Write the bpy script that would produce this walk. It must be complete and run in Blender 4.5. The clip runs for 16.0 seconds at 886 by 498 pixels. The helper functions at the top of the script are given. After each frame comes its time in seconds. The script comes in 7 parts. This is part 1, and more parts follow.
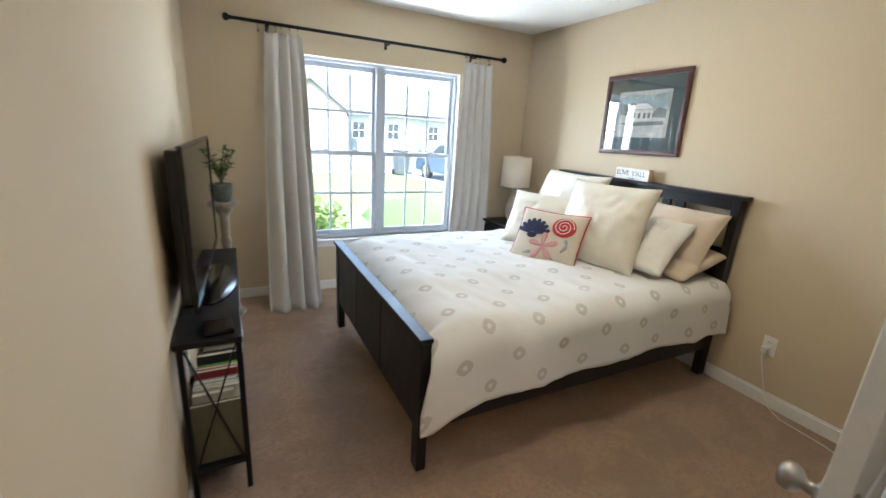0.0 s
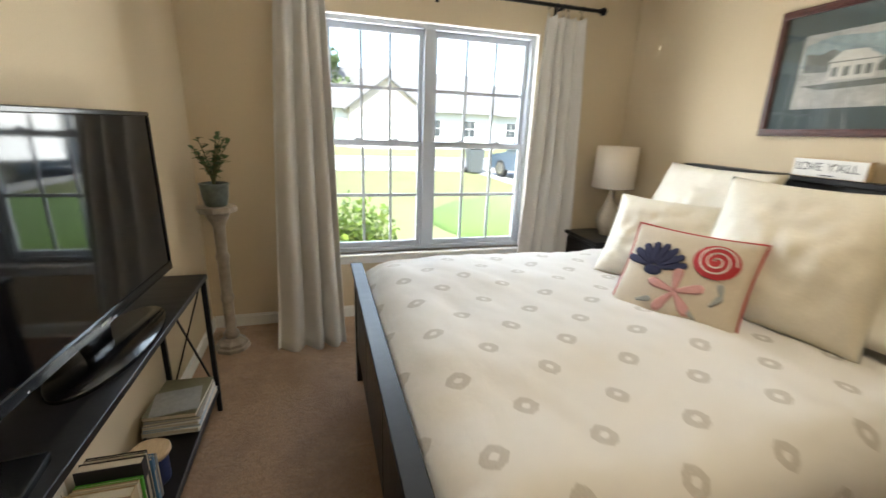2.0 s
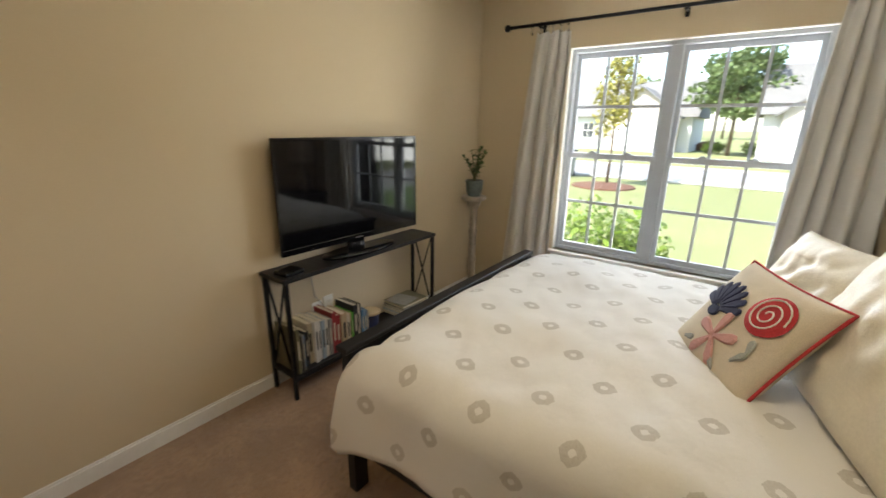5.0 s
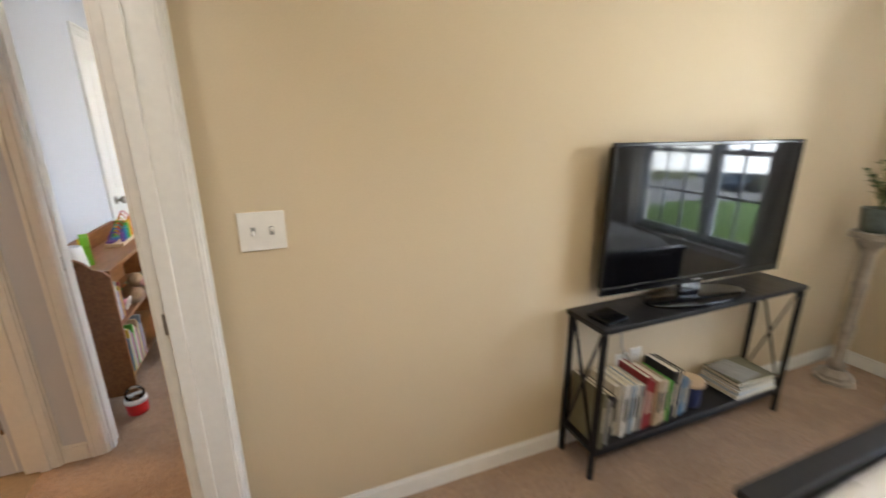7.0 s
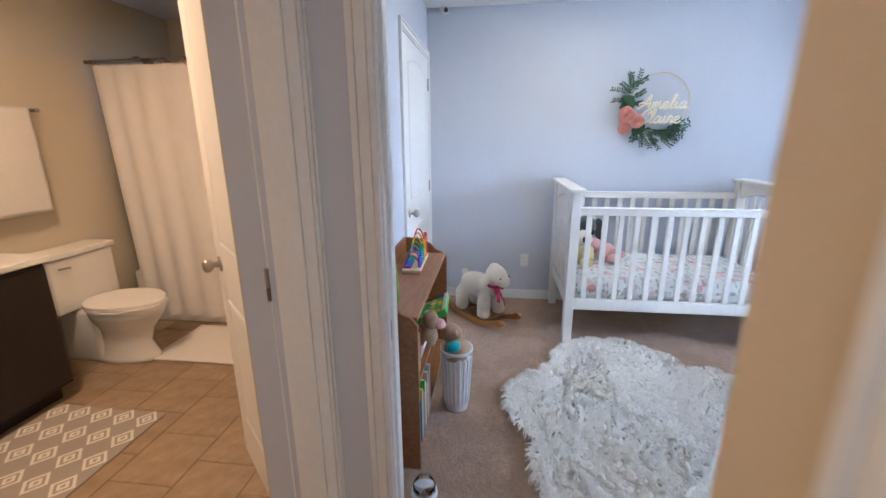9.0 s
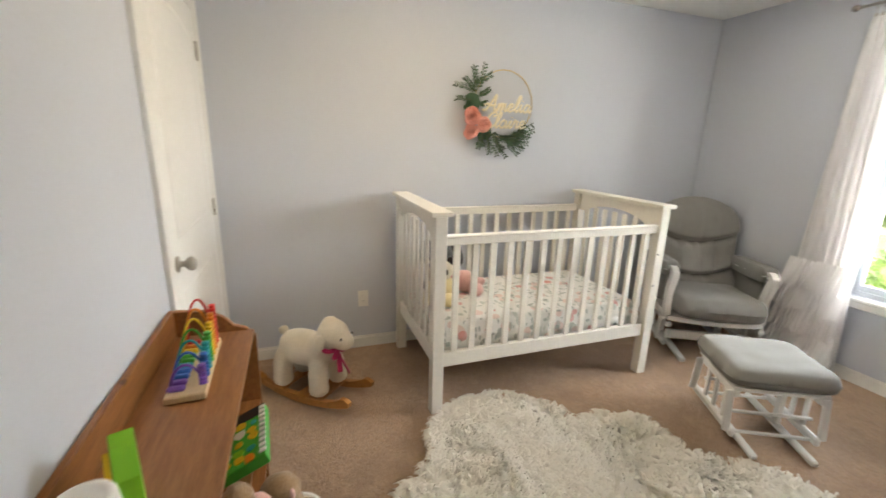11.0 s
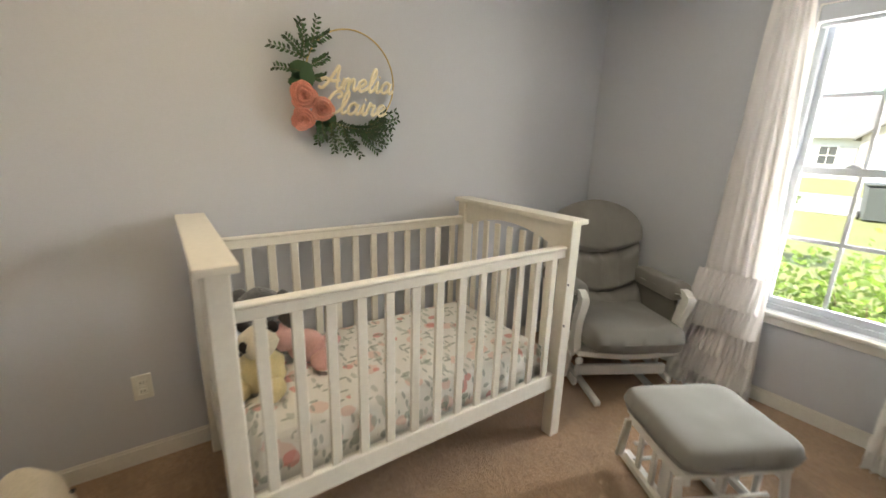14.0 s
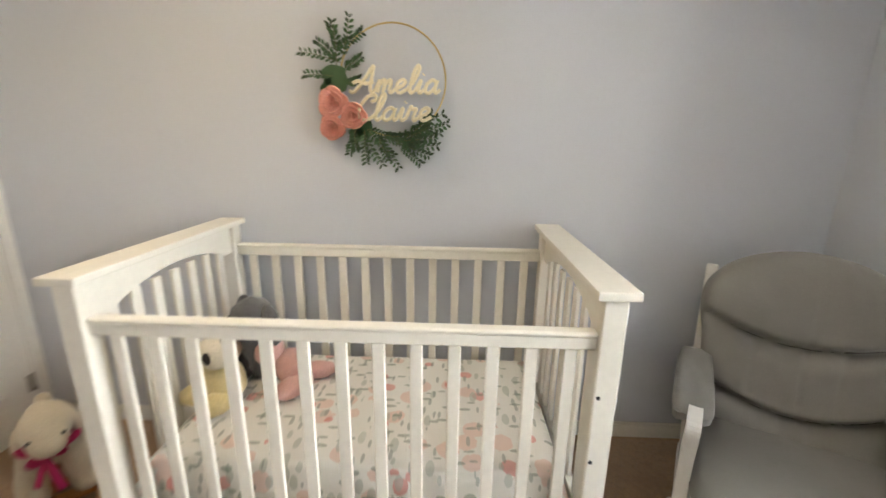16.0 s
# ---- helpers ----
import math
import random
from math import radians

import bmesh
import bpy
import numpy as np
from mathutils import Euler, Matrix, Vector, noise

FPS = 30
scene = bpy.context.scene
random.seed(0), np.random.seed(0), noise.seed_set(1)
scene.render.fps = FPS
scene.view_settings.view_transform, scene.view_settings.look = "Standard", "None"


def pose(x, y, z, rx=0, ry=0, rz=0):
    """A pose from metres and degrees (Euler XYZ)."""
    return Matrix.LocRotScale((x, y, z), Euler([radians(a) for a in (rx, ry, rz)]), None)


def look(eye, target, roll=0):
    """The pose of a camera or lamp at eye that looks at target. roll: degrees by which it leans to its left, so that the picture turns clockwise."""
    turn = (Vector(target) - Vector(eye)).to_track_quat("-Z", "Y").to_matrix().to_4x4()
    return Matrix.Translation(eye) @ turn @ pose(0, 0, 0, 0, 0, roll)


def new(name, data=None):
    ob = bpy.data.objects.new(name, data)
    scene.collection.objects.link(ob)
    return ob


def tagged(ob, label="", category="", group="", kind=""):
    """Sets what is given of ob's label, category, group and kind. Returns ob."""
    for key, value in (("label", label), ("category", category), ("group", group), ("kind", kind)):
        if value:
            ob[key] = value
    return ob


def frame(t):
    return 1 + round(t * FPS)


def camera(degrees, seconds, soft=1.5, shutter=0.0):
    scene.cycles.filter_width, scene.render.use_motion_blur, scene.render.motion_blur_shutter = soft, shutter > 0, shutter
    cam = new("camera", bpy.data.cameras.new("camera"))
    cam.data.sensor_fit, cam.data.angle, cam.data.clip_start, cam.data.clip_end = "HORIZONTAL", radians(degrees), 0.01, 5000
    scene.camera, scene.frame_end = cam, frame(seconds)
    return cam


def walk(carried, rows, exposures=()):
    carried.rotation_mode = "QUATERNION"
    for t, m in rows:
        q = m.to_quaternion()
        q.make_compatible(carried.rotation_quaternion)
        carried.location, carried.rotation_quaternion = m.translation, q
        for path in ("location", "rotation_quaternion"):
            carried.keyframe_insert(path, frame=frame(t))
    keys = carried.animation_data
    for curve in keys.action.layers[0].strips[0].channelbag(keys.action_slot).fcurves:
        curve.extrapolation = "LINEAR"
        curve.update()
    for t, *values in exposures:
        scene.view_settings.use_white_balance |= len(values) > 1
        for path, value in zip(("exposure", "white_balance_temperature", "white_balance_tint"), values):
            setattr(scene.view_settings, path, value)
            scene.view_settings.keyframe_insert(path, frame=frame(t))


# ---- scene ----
EXPOSURES = [(0, 3.3, 5400, 10), (1.2, 3.15, 6100, 11), (3, 2.97, 6300, 11), (5.5, 2.88, 6700, 11), (6.5, 3.15, 7150, 11), (7.2, 3.75, 5450, 14), (8.2, 3.55, 4850, 17), (10.3, 3.65, 5500, 11), (11, 3.45, 6750, 11), (13, 3.15, 6950, 11), (14.5, 2.95, 7250, 11), (15.5, 3.15, 7100, 11), (16, 3.28, 6850, 12)]
cam = camera(94.1, 16.0, shutter=0.5)
PATH = [
    (0, (0.237, -0.257, 1.455), (1.125, 1.449, 0.908), 3.5),
    (0.5, (0.347, -0.083, 1.459), (1.3, 1.585, 0.904), 3.4),
    (1, (0.451, 0.138, 1.397), (1.381, 1.819, 0.842), 3.3),
    (1.5, (0.574, 0.37, 1.378), (1.377, 2.114, 0.818), 3.0),
    (2, (0.726, 0.577, 1.35), (1.28, 2.412, 0.779), 2.3),
    (2.5, (0.845, 0.738, 1.331), (1.056, 2.645, 0.767), 1.4),
    (3, (1.079, 0.729, 1.344), (0.881, 2.64, 0.79), 0.7),
    (5.3, (2.038, 0.187, 1.436), (0.764, 1.618, 0.865), 0.4),
    (5.5, (2.062, 0.195, 1.425), (0.698, 1.545, 0.86), -0.1),
    (6, (1.912, 0.2, 1.404), (0.411, 1.397, 0.842), -0.1),
    (6.5, (1.639, 0.229, 1.414), (-0.021, 1.198, 0.862), -0.5),
    (7, (1.295, 0.225, 1.404), (-0.497, 0.923, 0.855), -0.5),
    (7.5, (0.998, 0.14, 1.397), (-0.895, 0.505, 0.865), -0.5),
    (8, (0.748, -0.042, 1.408), (-1.184, -0.03, 0.891), -0.7),
    (8.2, (0.655, -0.112, 1.407), (-1.275, -0.231, 0.896), -0.8),
    (10.3, (-0.412, -0.47, 1.445), (-2.332, -0.292, 0.914), 1.1),
    (10.5, (-0.496, -0.471, 1.44), (-2.398, -0.142, 0.918), 1.3),
    (11, (-0.638, -0.476, 1.418), (-2.459, 0.181, 0.917), 1.6),
    (11.5, (-0.689, -0.464, 1.437), (-2.405, 0.43, 0.93), 1.6),
    (12, (-0.713, -0.467, 1.444), (-2.341, 0.579, 0.941), 1.6),
    (12.5, (-0.771, -0.47, 1.43), (-2.342, 0.661, 0.928), 1.7),
    (13, (-0.895, -0.369, 1.424), (-2.445, 0.788, 0.915), 1.6),
    (13.5, (-1.087, -0.173, 1.438), (-2.64, 0.977, 0.922), 1.6),
    (14, (-1.333, 0.077, 1.413), (-2.922, 1.182, 0.907), 1.6),
    (14.5, (-1.531, 0.372, 1.426), (-3.181, 1.379, 0.911), 1.6),
    (15, (-1.618, 0.652, 1.45), (-3.383, 1.442, 0.937), 0.9),
    (15.5, (-1.652, 0.864, 1.448), (-3.537, 1.3, 0.941), 0.8),
    (16, (-1.499, 1.167, 1.442), (-3.433, 1.111, 0.938), 0.9),
]
GAP = [
    (4.2, (1.62, 0.50, 1.385), (0.85, 2.25, 0.82), 0.6),
    (8.7, (0.43, -0.27, 1.41), (-1.48, -0.52, 0.90), -0.5),
    (9.2, (0.17, -0.40, 1.42), (-1.74, -0.62, 0.90), -0.1),
    (9.8, (-0.17, -0.455, 1.435), (-2.10, -0.48, 0.91), 0.6),
]
walk(cam, [(t, look(eye, target, roll)) for t, eye, target, roll in sorted(PATH + GAP)], EXPOSURES)

# ---- world, sun, lights ----
world = bpy.data.worlds.new("sky")
scene.world = world
world.use_nodes = True
_wn = world.node_tree.nodes
_sky = _wn.new("ShaderNodeTexSky")
_sky.sky_type = "NISHITA"
_sky.sun_disc = False
_sky.sun_elevation = radians(52)
_sky.sun_rotation = radians(205)
world.node_tree.links.new(_sky.outputs[0], _wn["Background"].inputs[0])
_wn["Background"].inputs[1].default_value = 0.08


def lamp(name, kind, m, energy, color, size=(1, 1), angle=0.5):
    data = bpy.data.lights.new(name, kind)
    data.energy, data.color = energy, color
    if kind == "AREA":
        data.shape, data.size, data.size_y = "RECTANGLE", size[0], size[1]
    if kind == "SUN":
        data.angle = radians(angle)
    if kind == "POINT":
        data.shadow_soft_size = size[0]
    ob = new(name, data)
    ob.matrix_world = m
    return ob


# the sun stands behind the house, so the lawn is lit and the rooms get sky light only
lamp("sun", "SUN", look((0, 0, 0), (0.35, 0.62, -0.92)), 2.1, (1.0, 0.95, 0.87))
# area lamps outside stand in for sky light through the two front windows
lamp("sky_fill_bedroom", "AREA", look((1.47, 6.6, 3.0), (1.47, 2.4, 1.0)), 23, (0.84, 0.93, 1.0), (4.0, 1.2))
lamp("sky_fill_nursery", "AREA", look((-1.8, 6.1, 2.75), (-1.9, 1.5, 1.1)), 46, (0.84, 0.93, 1.0), (3.6, 1.2))
# added side lamps that brighten the walls farther in
lamp("sky_fill_nursery_low", "AREA", look((-1.1, 5.6, 1.75), (-1.75, 2.85, 1.35)), 42, (1.0, 0.99, 0.96), (2.2, 2.6))
lamp("sky_fill_bedroom_west", "AREA", look((-0.4, 5.75, 1.75), (1.47, 3.4, 1.3)), 9, (1.0, 0.98, 0.94), (2.2, 2.6))
lamp("sky_fill_bedroom_east", "AREA", look((5.7, 8.4, 2.0), (1.47, 3.4, 1.3)), 46, (1.0, 0.98, 0.94), (3.2, 3.0))
# added lamps for light off the sunlit lawn, thrown up through the same windows
lamp("lawn_fill_bedroom", "AREA", look((1.47, 4.0, 0.02), (1.47, 2.0, 2.0)), 36, (1.0, 0.97, 0.86), (2.4, 0.7))
lamp("lawn_fill_nursery", "AREA", look((-1.7, 3.45, 0.02), (-1.8, 1.5, 2.0)), 56, (1.0, 0.98, 0.9), (1.6, 0.7))
# unseen warm bathroom light, then fill lamps added to bedroom, nursery and hall
lamp("bath_ceiling_light", "AREA", look((-0.9, -2.2, 2.38), (-0.9, -2.2, 0)), 3.3, (1.0, 0.60, 0.28), (0.5, 0.25))
lamp("bedroom_fill_light", "AREA", look((1.7, 1.0, 2.40), (1.7, 1.0, 0)), 1.3, (1.0, 0.80, 0.50), (0.35, 0.35))
lamp("nursery_fill_light", "AREA", look((-2.35, 0.2, 2.40), (-2.35, 0.2, 0)), 1.1, (1.0, 0.80, 0.50), (0.35, 0.35))
lamp("hall_fill_light", "AREA", look((0.9, -0.45, 2.39), (0.9, -0.45, 0)), 0.6, (1.0, 0.93, 0.84), (0.3, 0.3))


# ---- materials ----
def nodes_of(name):
    m = bpy.data.materials.new(name)
    m.use_nodes = True
    t = m.node_tree
    return m, t, t.nodes["Principled BSDF"]


def mixed(t, fac, a, b):
    n = t.nodes.new("ShaderNodeMix")
    n.data_type = "RGBA"
    for sock, v in ((n.inputs[0], fac), (n.inputs[6], a), (n.inputs[7], b)):
        if isinstance(v, bpy.types.NodeSocket):
            t.links.new(v, sock)
        elif isinstance(v, (int, float)):
            sock.default_value = v
        else:
            sock.default_value = (*v, 1)
    return n.outputs[2]


def noise_out(t, scale, detail=4, rough=0.6, stretch=(1, 1, 1), uv=False):
    c = t.nodes.new("ShaderNodeTexCoord")
    mp = t.nodes.new("ShaderNodeMapping")
    mp.inputs["Scale"].default_value = stretch
    t.links.new(c.outputs["UV" if uv else "Object"], mp.inputs[0])
    n = t.nodes.new("ShaderNodeTexNoise")
    n.inputs["Scale"].default_value, n.inputs["Detail"].default_value, n.inputs["Roughness"].default_value = scale, detail, rough
    t.links.new(mp.outputs[0], n.inputs[0])
    return n.outputs[0]


def ramped(t, sock, lo, hi):
    n = t.nodes.new("ShaderNodeMapRange")
    n.inputs[1].default_value, n.inputs[2].default_value = lo, hi
    t.links.new(sock, n.inputs[0])
    return n.outputs[0]


def math_(t, op, a, b=None, c=None):
    n = t.nodes.new("ShaderNodeMath")
    n.operation = op
    for k, v in enumerate((a, b, c)):
        if v is None:
            continue
        if isinstance(v, bpy.types.NodeSocket):
            t.links.new(v, n.inputs[k])
        else:
            n.inputs[k].default_value = v
    return n.outputs[0]


def bumped(t, p, sock, strength, dist):
    b = t.nodes.new("ShaderNodeBump")
    b.inputs["Strength"].default_value, b.inputs["Distance"].default_value = strength, dist
    t.links.new(sock, b.inputs["Height"])
    t.links.new(b.outputs[0], p.inputs["Normal"])


def shift(c, k):
    return tuple(max(0.0, min(1.0, v * k)) for v in c)


def surface(name, color, rough=0.6, metal=0.0, grain=60, broad=3, vary=0.12, bump=0.15, dist=0.002, stretch=(1, 1, 1), coat=0.0, sheen=0.0, spread=0.0):
    """A material with colour variation at two scales and fine relief."""
    m, t, p = nodes_of(name)
    fine, wide = noise_out(t, grain, stretch=stretch), noise_out(t, broad, 3, stretch=stretch)
    col = mixed(t, ramped(t, fine, 0.3, 0.7), shift(color, 1 - vary), shift(color, 1 + vary))
    col = mixed(t, math_(t, "MULTIPLY", ramped(t, wide, 0.35, 0.7), vary * 2), col, shift(color, 0.72))
    if spread:
        info = t.nodes.new("ShaderNodeObjectInfo")
        hsv = t.nodes.new("ShaderNodeHueSaturation")
        t.links.new(col, hsv.inputs["Color"])
        t.links.new(math_(t, "MULTIPLY_ADD", info.outputs["Random"], spread, 1 - spread / 2), hsv.inputs["Value"])
        col = hsv.outputs[0]
    t.links.new(col, p.inputs["Base Color"])
    p.inputs["Metallic"].default_value = metal
    t.links.new(math_(t, "MULTIPLY_ADD", wide, 0.16, rough - 0.08), p.inputs["Roughness"])
    p.inputs["Coat Weight"].default_value = coat
    p.inputs["Sheen Weight"].default_value = sheen
    if bump:
        bumped(t, p, fine, bump, dist)
    return m


def glass_mat(name, tint=(1, 1, 1), ior=1.45):
    m, t, p = nodes_of(name)
    tr, gl, mx, fr = (t.nodes.new("ShaderNode" + k) for k in ("BsdfTransparent", "BsdfGlossy", "MixShader", "Fresnel"))
    tr.inputs[0].default_value = (*tint, 1)
    gl.inputs["Roughness"].default_value = 0.01
    fr.inputs[0].default_value = ior
    t.links.new(fr.outputs[0], mx.inputs[0])
    t.links.new(tr.outputs[0], mx.inputs[1])
    t.links.new(gl.outputs[0], mx.inputs[2])
    t.links.new(mx.outputs[0], t.nodes["Material Output"].inputs[0])
    return m


def wood(name, dark, light, axis=(1, 12, 12), rough=0.45, knots=False):
    m, t, p = nodes_of(name)
    g = noise_out(t, 4, 8, 0.65, axis)
    f = noise_out(t, 30, 4, 0.6, axis)
    col = mixed(t, ramped(t, g, 0.3, 0.7), dark, light)
    col = mixed(t, math_(t, "MULTIPLY", ramped(t, f, 0.45, 0.75), 0.35), col, shift(dark, 0.6))
    if knots:
        v = t.nodes.new("ShaderNodeTexVoronoi")
        v.inputs["Scale"].default_value = 5
        c = t.nodes.new("ShaderNodeTexCoord")
        t.links.new(c.outputs["Object"], v.inputs[0])
        col = mixed(t, math_(t, "MULTIPLY", math_(t, "LESS_THAN", v.outputs[0], 0.07), 0.75), col, shift(dark, 0.35))
    t.links.new(col, p.inputs["Base Color"])
    p.inputs["Roughness"].default_value = rough
    bumped(t, p, f, 0.12, 0.001)
    return m


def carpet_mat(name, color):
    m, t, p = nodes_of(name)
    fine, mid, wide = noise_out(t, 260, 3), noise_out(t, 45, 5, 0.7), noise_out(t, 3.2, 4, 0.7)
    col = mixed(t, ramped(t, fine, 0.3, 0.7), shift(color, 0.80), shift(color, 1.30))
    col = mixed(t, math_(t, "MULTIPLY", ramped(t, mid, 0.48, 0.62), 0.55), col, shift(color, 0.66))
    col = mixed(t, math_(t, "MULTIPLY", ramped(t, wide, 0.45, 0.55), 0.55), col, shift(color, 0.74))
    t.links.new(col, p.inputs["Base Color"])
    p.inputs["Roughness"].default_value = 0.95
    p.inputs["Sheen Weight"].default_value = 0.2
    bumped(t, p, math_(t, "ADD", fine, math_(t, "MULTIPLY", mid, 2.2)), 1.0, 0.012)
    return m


def quilt_mat():
    """White cotton with staggered grey ring motifs, laid out on the cloth's own uv (metres)."""
    m, t, p = nodes_of("quilt_cotton")
    uv = t.nodes.new("ShaderNodeUVMap")
    sep = t.nodes.new("ShaderNodeSeparateXYZ")
    t.links.new(uv.outputs[0], sep.inputs[0])
    wob = noise_out(t, 190, 2)
    total = None
    for ox, oy in ((0, 0), (0.5, 0.5)):
        px = math_(t, "SUBTRACT", math_(t, "FRACT", math_(t, "MULTIPLY_ADD", sep.outputs[0], 1 / 0.27, ox)), 0.5)
        py = math_(t, "SUBTRACT", math_(t, "FRACT", math_(t, "MULTIPLY_ADD", sep.outputs[1], 1 / 0.25, oy)), 0.5)
        ax, ay = math_(t, "ABSOLUTE", px), math_(t, "ABSOLUTE", py)
        d = math_(t, "ADD", math_(t, "MULTIPLY", math_(t, "ADD", ax, ay), 0.62), math_(t, "MULTIPLY", math_(t, "MAXIMUM", ax, ay), 0.5))
        d = math_(t, "MULTIPLY_ADD", math_(t, "SUBTRACT", wob, 0.5), 0.05, d)
        band = math_(t, "MULTIPLY", math_(t, "LESS_THAN", d, 0.148), math_(t, "GREATER_THAN", d, 0.05))
        total = band if total is None else math_(t, "MAXIMUM", total, band)
    weave = noise_out(t, 500, 2, uv=True)
    base = mixed(t, weave, (0.66, 0.655, 0.645), (0.74, 0.735, 0.725))
    col = mixed(t, math_(t, "MULTIPLY", total, math_(t, "MULTIPLY_ADD", wob, 0.7, 0.35)), base, (0.43, 0.41, 0.385))
    t.links.new(col, p.inputs["Base Color"])
    p.inputs["Roughness"].default_value = 0.9
    p.inputs["Sheen Weight"].default_value = 0.15
    bumped(t, p, math_(t, "ADD", noise_out(t, 22, 5, 0.6), math_(t, "MULTIPLY", weave, 0.2)), 0.35, 0.008)
    return m


def floral_mat():
    m, t, p = nodes_of("floral_sheet")
    c = t.nodes.new("ShaderNodeTexCoord")
    base = mixed(t, noise_out(t, 300, 2), (0.70, 0.69, 0.66), (0.80, 0.79, 0.76))
    for scale, size, col, stretch, rnd in ((11, 0.42, (0.70, 0.47, 0.41), (1, 1, 1), 0.52), (13, 0.36, (0.62, 0.16, 0.14), (1.1, 1, 1), 0.26), (15, 0.36, (0.40, 0.44, 0.40), (0.75, 1.7, 1), 0.40), (18, 0.30, (0.19, 0.24, 0.20), (2.2, 0.75, 1), 0.50), (19, 0.30, (0.24, 0.28, 0.26), (0.7, 2.3, 1), 0.50)):
        mp, v = t.nodes.new("ShaderNodeMapping"), t.nodes.new("ShaderNodeTexVoronoi")
        mp.inputs["Scale"].default_value = stretch
        mp.inputs["Rotation"].default_value = (0, 0, scale * 1.7)
        mp.inputs["Location"].default_value = (scale, scale * 0.37, 0)
        t.links.new(c.outputs["Object"], mp.inputs[0])
        t.links.new(mp.outputs[0], v.inputs[0])
        v.inputs["Scale"].default_value = scale
        sep = t.nodes.new("ShaderNodeSeparateColor")
        t.links.new(v.outputs["Color"], sep.inputs[0])
        d = math_(t, "MULTIPLY_ADD", noise_out(t, 45, 2), 0.16, math_(t, "SUBTRACT", v.outputs["Distance"], 0.08))
        f = math_(t, "MULTIPLY", math_(t, "LESS_THAN", d, size), math_(t, "LESS_THAN", sep.outputs[0], rnd))
        base = mixed(t, math_(t, "MULTIPLY", f, 0.62), base, col)
    t.links.new(base, p.inputs["Base Color"])
    p.inputs["Roughness"].default_value = 0.85
    bumped(t, p, noise_out(t, 14, 4), 0.3, 0.006)
    return m


def foliage(name, color, trans=0.35):
    m, t, p = nodes_of(name)
    g = t.nodes.new("ShaderNodeNewGeometry")
    col = mixed(t, g.outputs["Random Per Island"], shift(color, 0.55), shift(color, 1.5))
    t.links.new(col, p.inputs["Base Color"])
    p.inputs["Roughness"].default_value = 0.55
    tl, mx = t.nodes.new("ShaderNodeBsdfTranslucent"), t.nodes.new("ShaderNodeMixShader")
    t.links.new(col, tl.inputs[0])
    mx.inputs[0].default_value = trans
    t.links.new(p.outputs[0], mx.inputs[1])
    t.links.new(tl.outputs[0], mx.inputs[2])
    t.links.new(mx.outputs[0], t.nodes["Material Output"].inputs[0])
    return m


def sheer_mat():
    m, t, p = nodes_of("sheer_white_curtain")
    p.inputs["Base Color"].default_value = (0.88, 0.86, 0.86, 1)
    p.inputs["Roughness"].default_value = 0.9
    tl, mx, tr, mx2 = (t.nodes.new("ShaderNode" + k) for k in ("BsdfTranslucent", "MixShader", "BsdfTransparent", "MixShader"))
    tl.inputs[0].default_value = (0.90, 0.89, 0.90, 1)
    mx.inputs[0].default_value = 0.30
    t.links.new(p.outputs[0], mx.inputs[1])
    t.links.new(tl.outputs[0], mx.inputs[2])
    mx2.inputs[0].default_value = 0.06
    t.links.new(mx.outputs[0], mx2.inputs[1])
    t.links.new(tr.outputs[0], mx2.inputs[2])
    t.links.new(mx2.outputs[0], t.nodes["Material Output"].inputs[0])
    bumped(t, p, noise_out(t, 60, 3), 0.2, 0.002)
    return m


def wool_mat():
    """Ivory wool pile: matt strands that let some light through."""
    m, t, p = nodes_of("white_shag")
    col = mixed(t, noise_out(t, 7, 3), (0.86, 0.82, 0.75), (0.90, 0.88, 0.83))
    t.links.new(col, p.inputs["Base Color"])
    p.inputs["Roughness"].default_value = 0.9
    tl, mx = t.nodes.new("ShaderNodeBsdfTranslucent"), t.nodes.new("ShaderNodeMixShader")
    t.links.new(col, tl.inputs[0])
    mx.inputs[0].default_value = 0.30
    t.links.new(p.outputs[0], mx.inputs[1])
    t.links.new(tl.outputs[0], mx.inputs[2])
    t.links.new(mx.outputs[0], t.nodes["Material Output"].inputs[0])
    return m


M = {}
M["tan_wall"] = surface("tan_wall_paint", (0.60, 0.50, 0.345), 0.75, grain=180, broad=1.2, vary=0.025, bump=0.12, dist=0.0015)
M["blue_wall"] = surface("pale_grey_blue_wall_paint", (0.56, 0.58, 0.635), 0.75, grain=180, broad=1.2, vary=0.025, bump=0.12, dist=0.0015)
M["bath_wall"] = surface("beige_bath_paint", (0.60, 0.53, 0.40), 0.7, grain=180, broad=1.2, vary=0.025, bump=0.1, dist=0.0015)
M["ceiling"] = surface("ceiling_white", (0.80, 0.80, 0.78), 0.9, grain=90, broad=2, vary=0.03, bump=0.4, dist=0.004)
M["trim"] = surface("white_trim_paint", (0.78, 0.77, 0.74), 0.4, grain=40, vary=0.03, bump=0.05, dist=0.001)
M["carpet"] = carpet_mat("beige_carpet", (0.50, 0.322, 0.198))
M["black"] = surface("black_brown_paint", (0.014, 0.013, 0.014), 0.36, grain=40, broad=6, vary=0.2, bump=0.08, dist=0.001, stretch=(1, 6, 1))
M["black_metal"] = surface("black_metal", (0.012, 0.012, 0.014), 0.42, 0.3, grain=120, vary=0.2, bump=0.1, dist=0.0006)
M["gloss_black"] = surface("gloss_black_plastic", (0.004, 0.004, 0.005), 0.16, grain=30, vary=0.1, bump=0)
M["screen"] = surface("tv_screen_glass", (0.004, 0.004, 0.005), 0.06, grain=20, vary=0.1, bump=0)
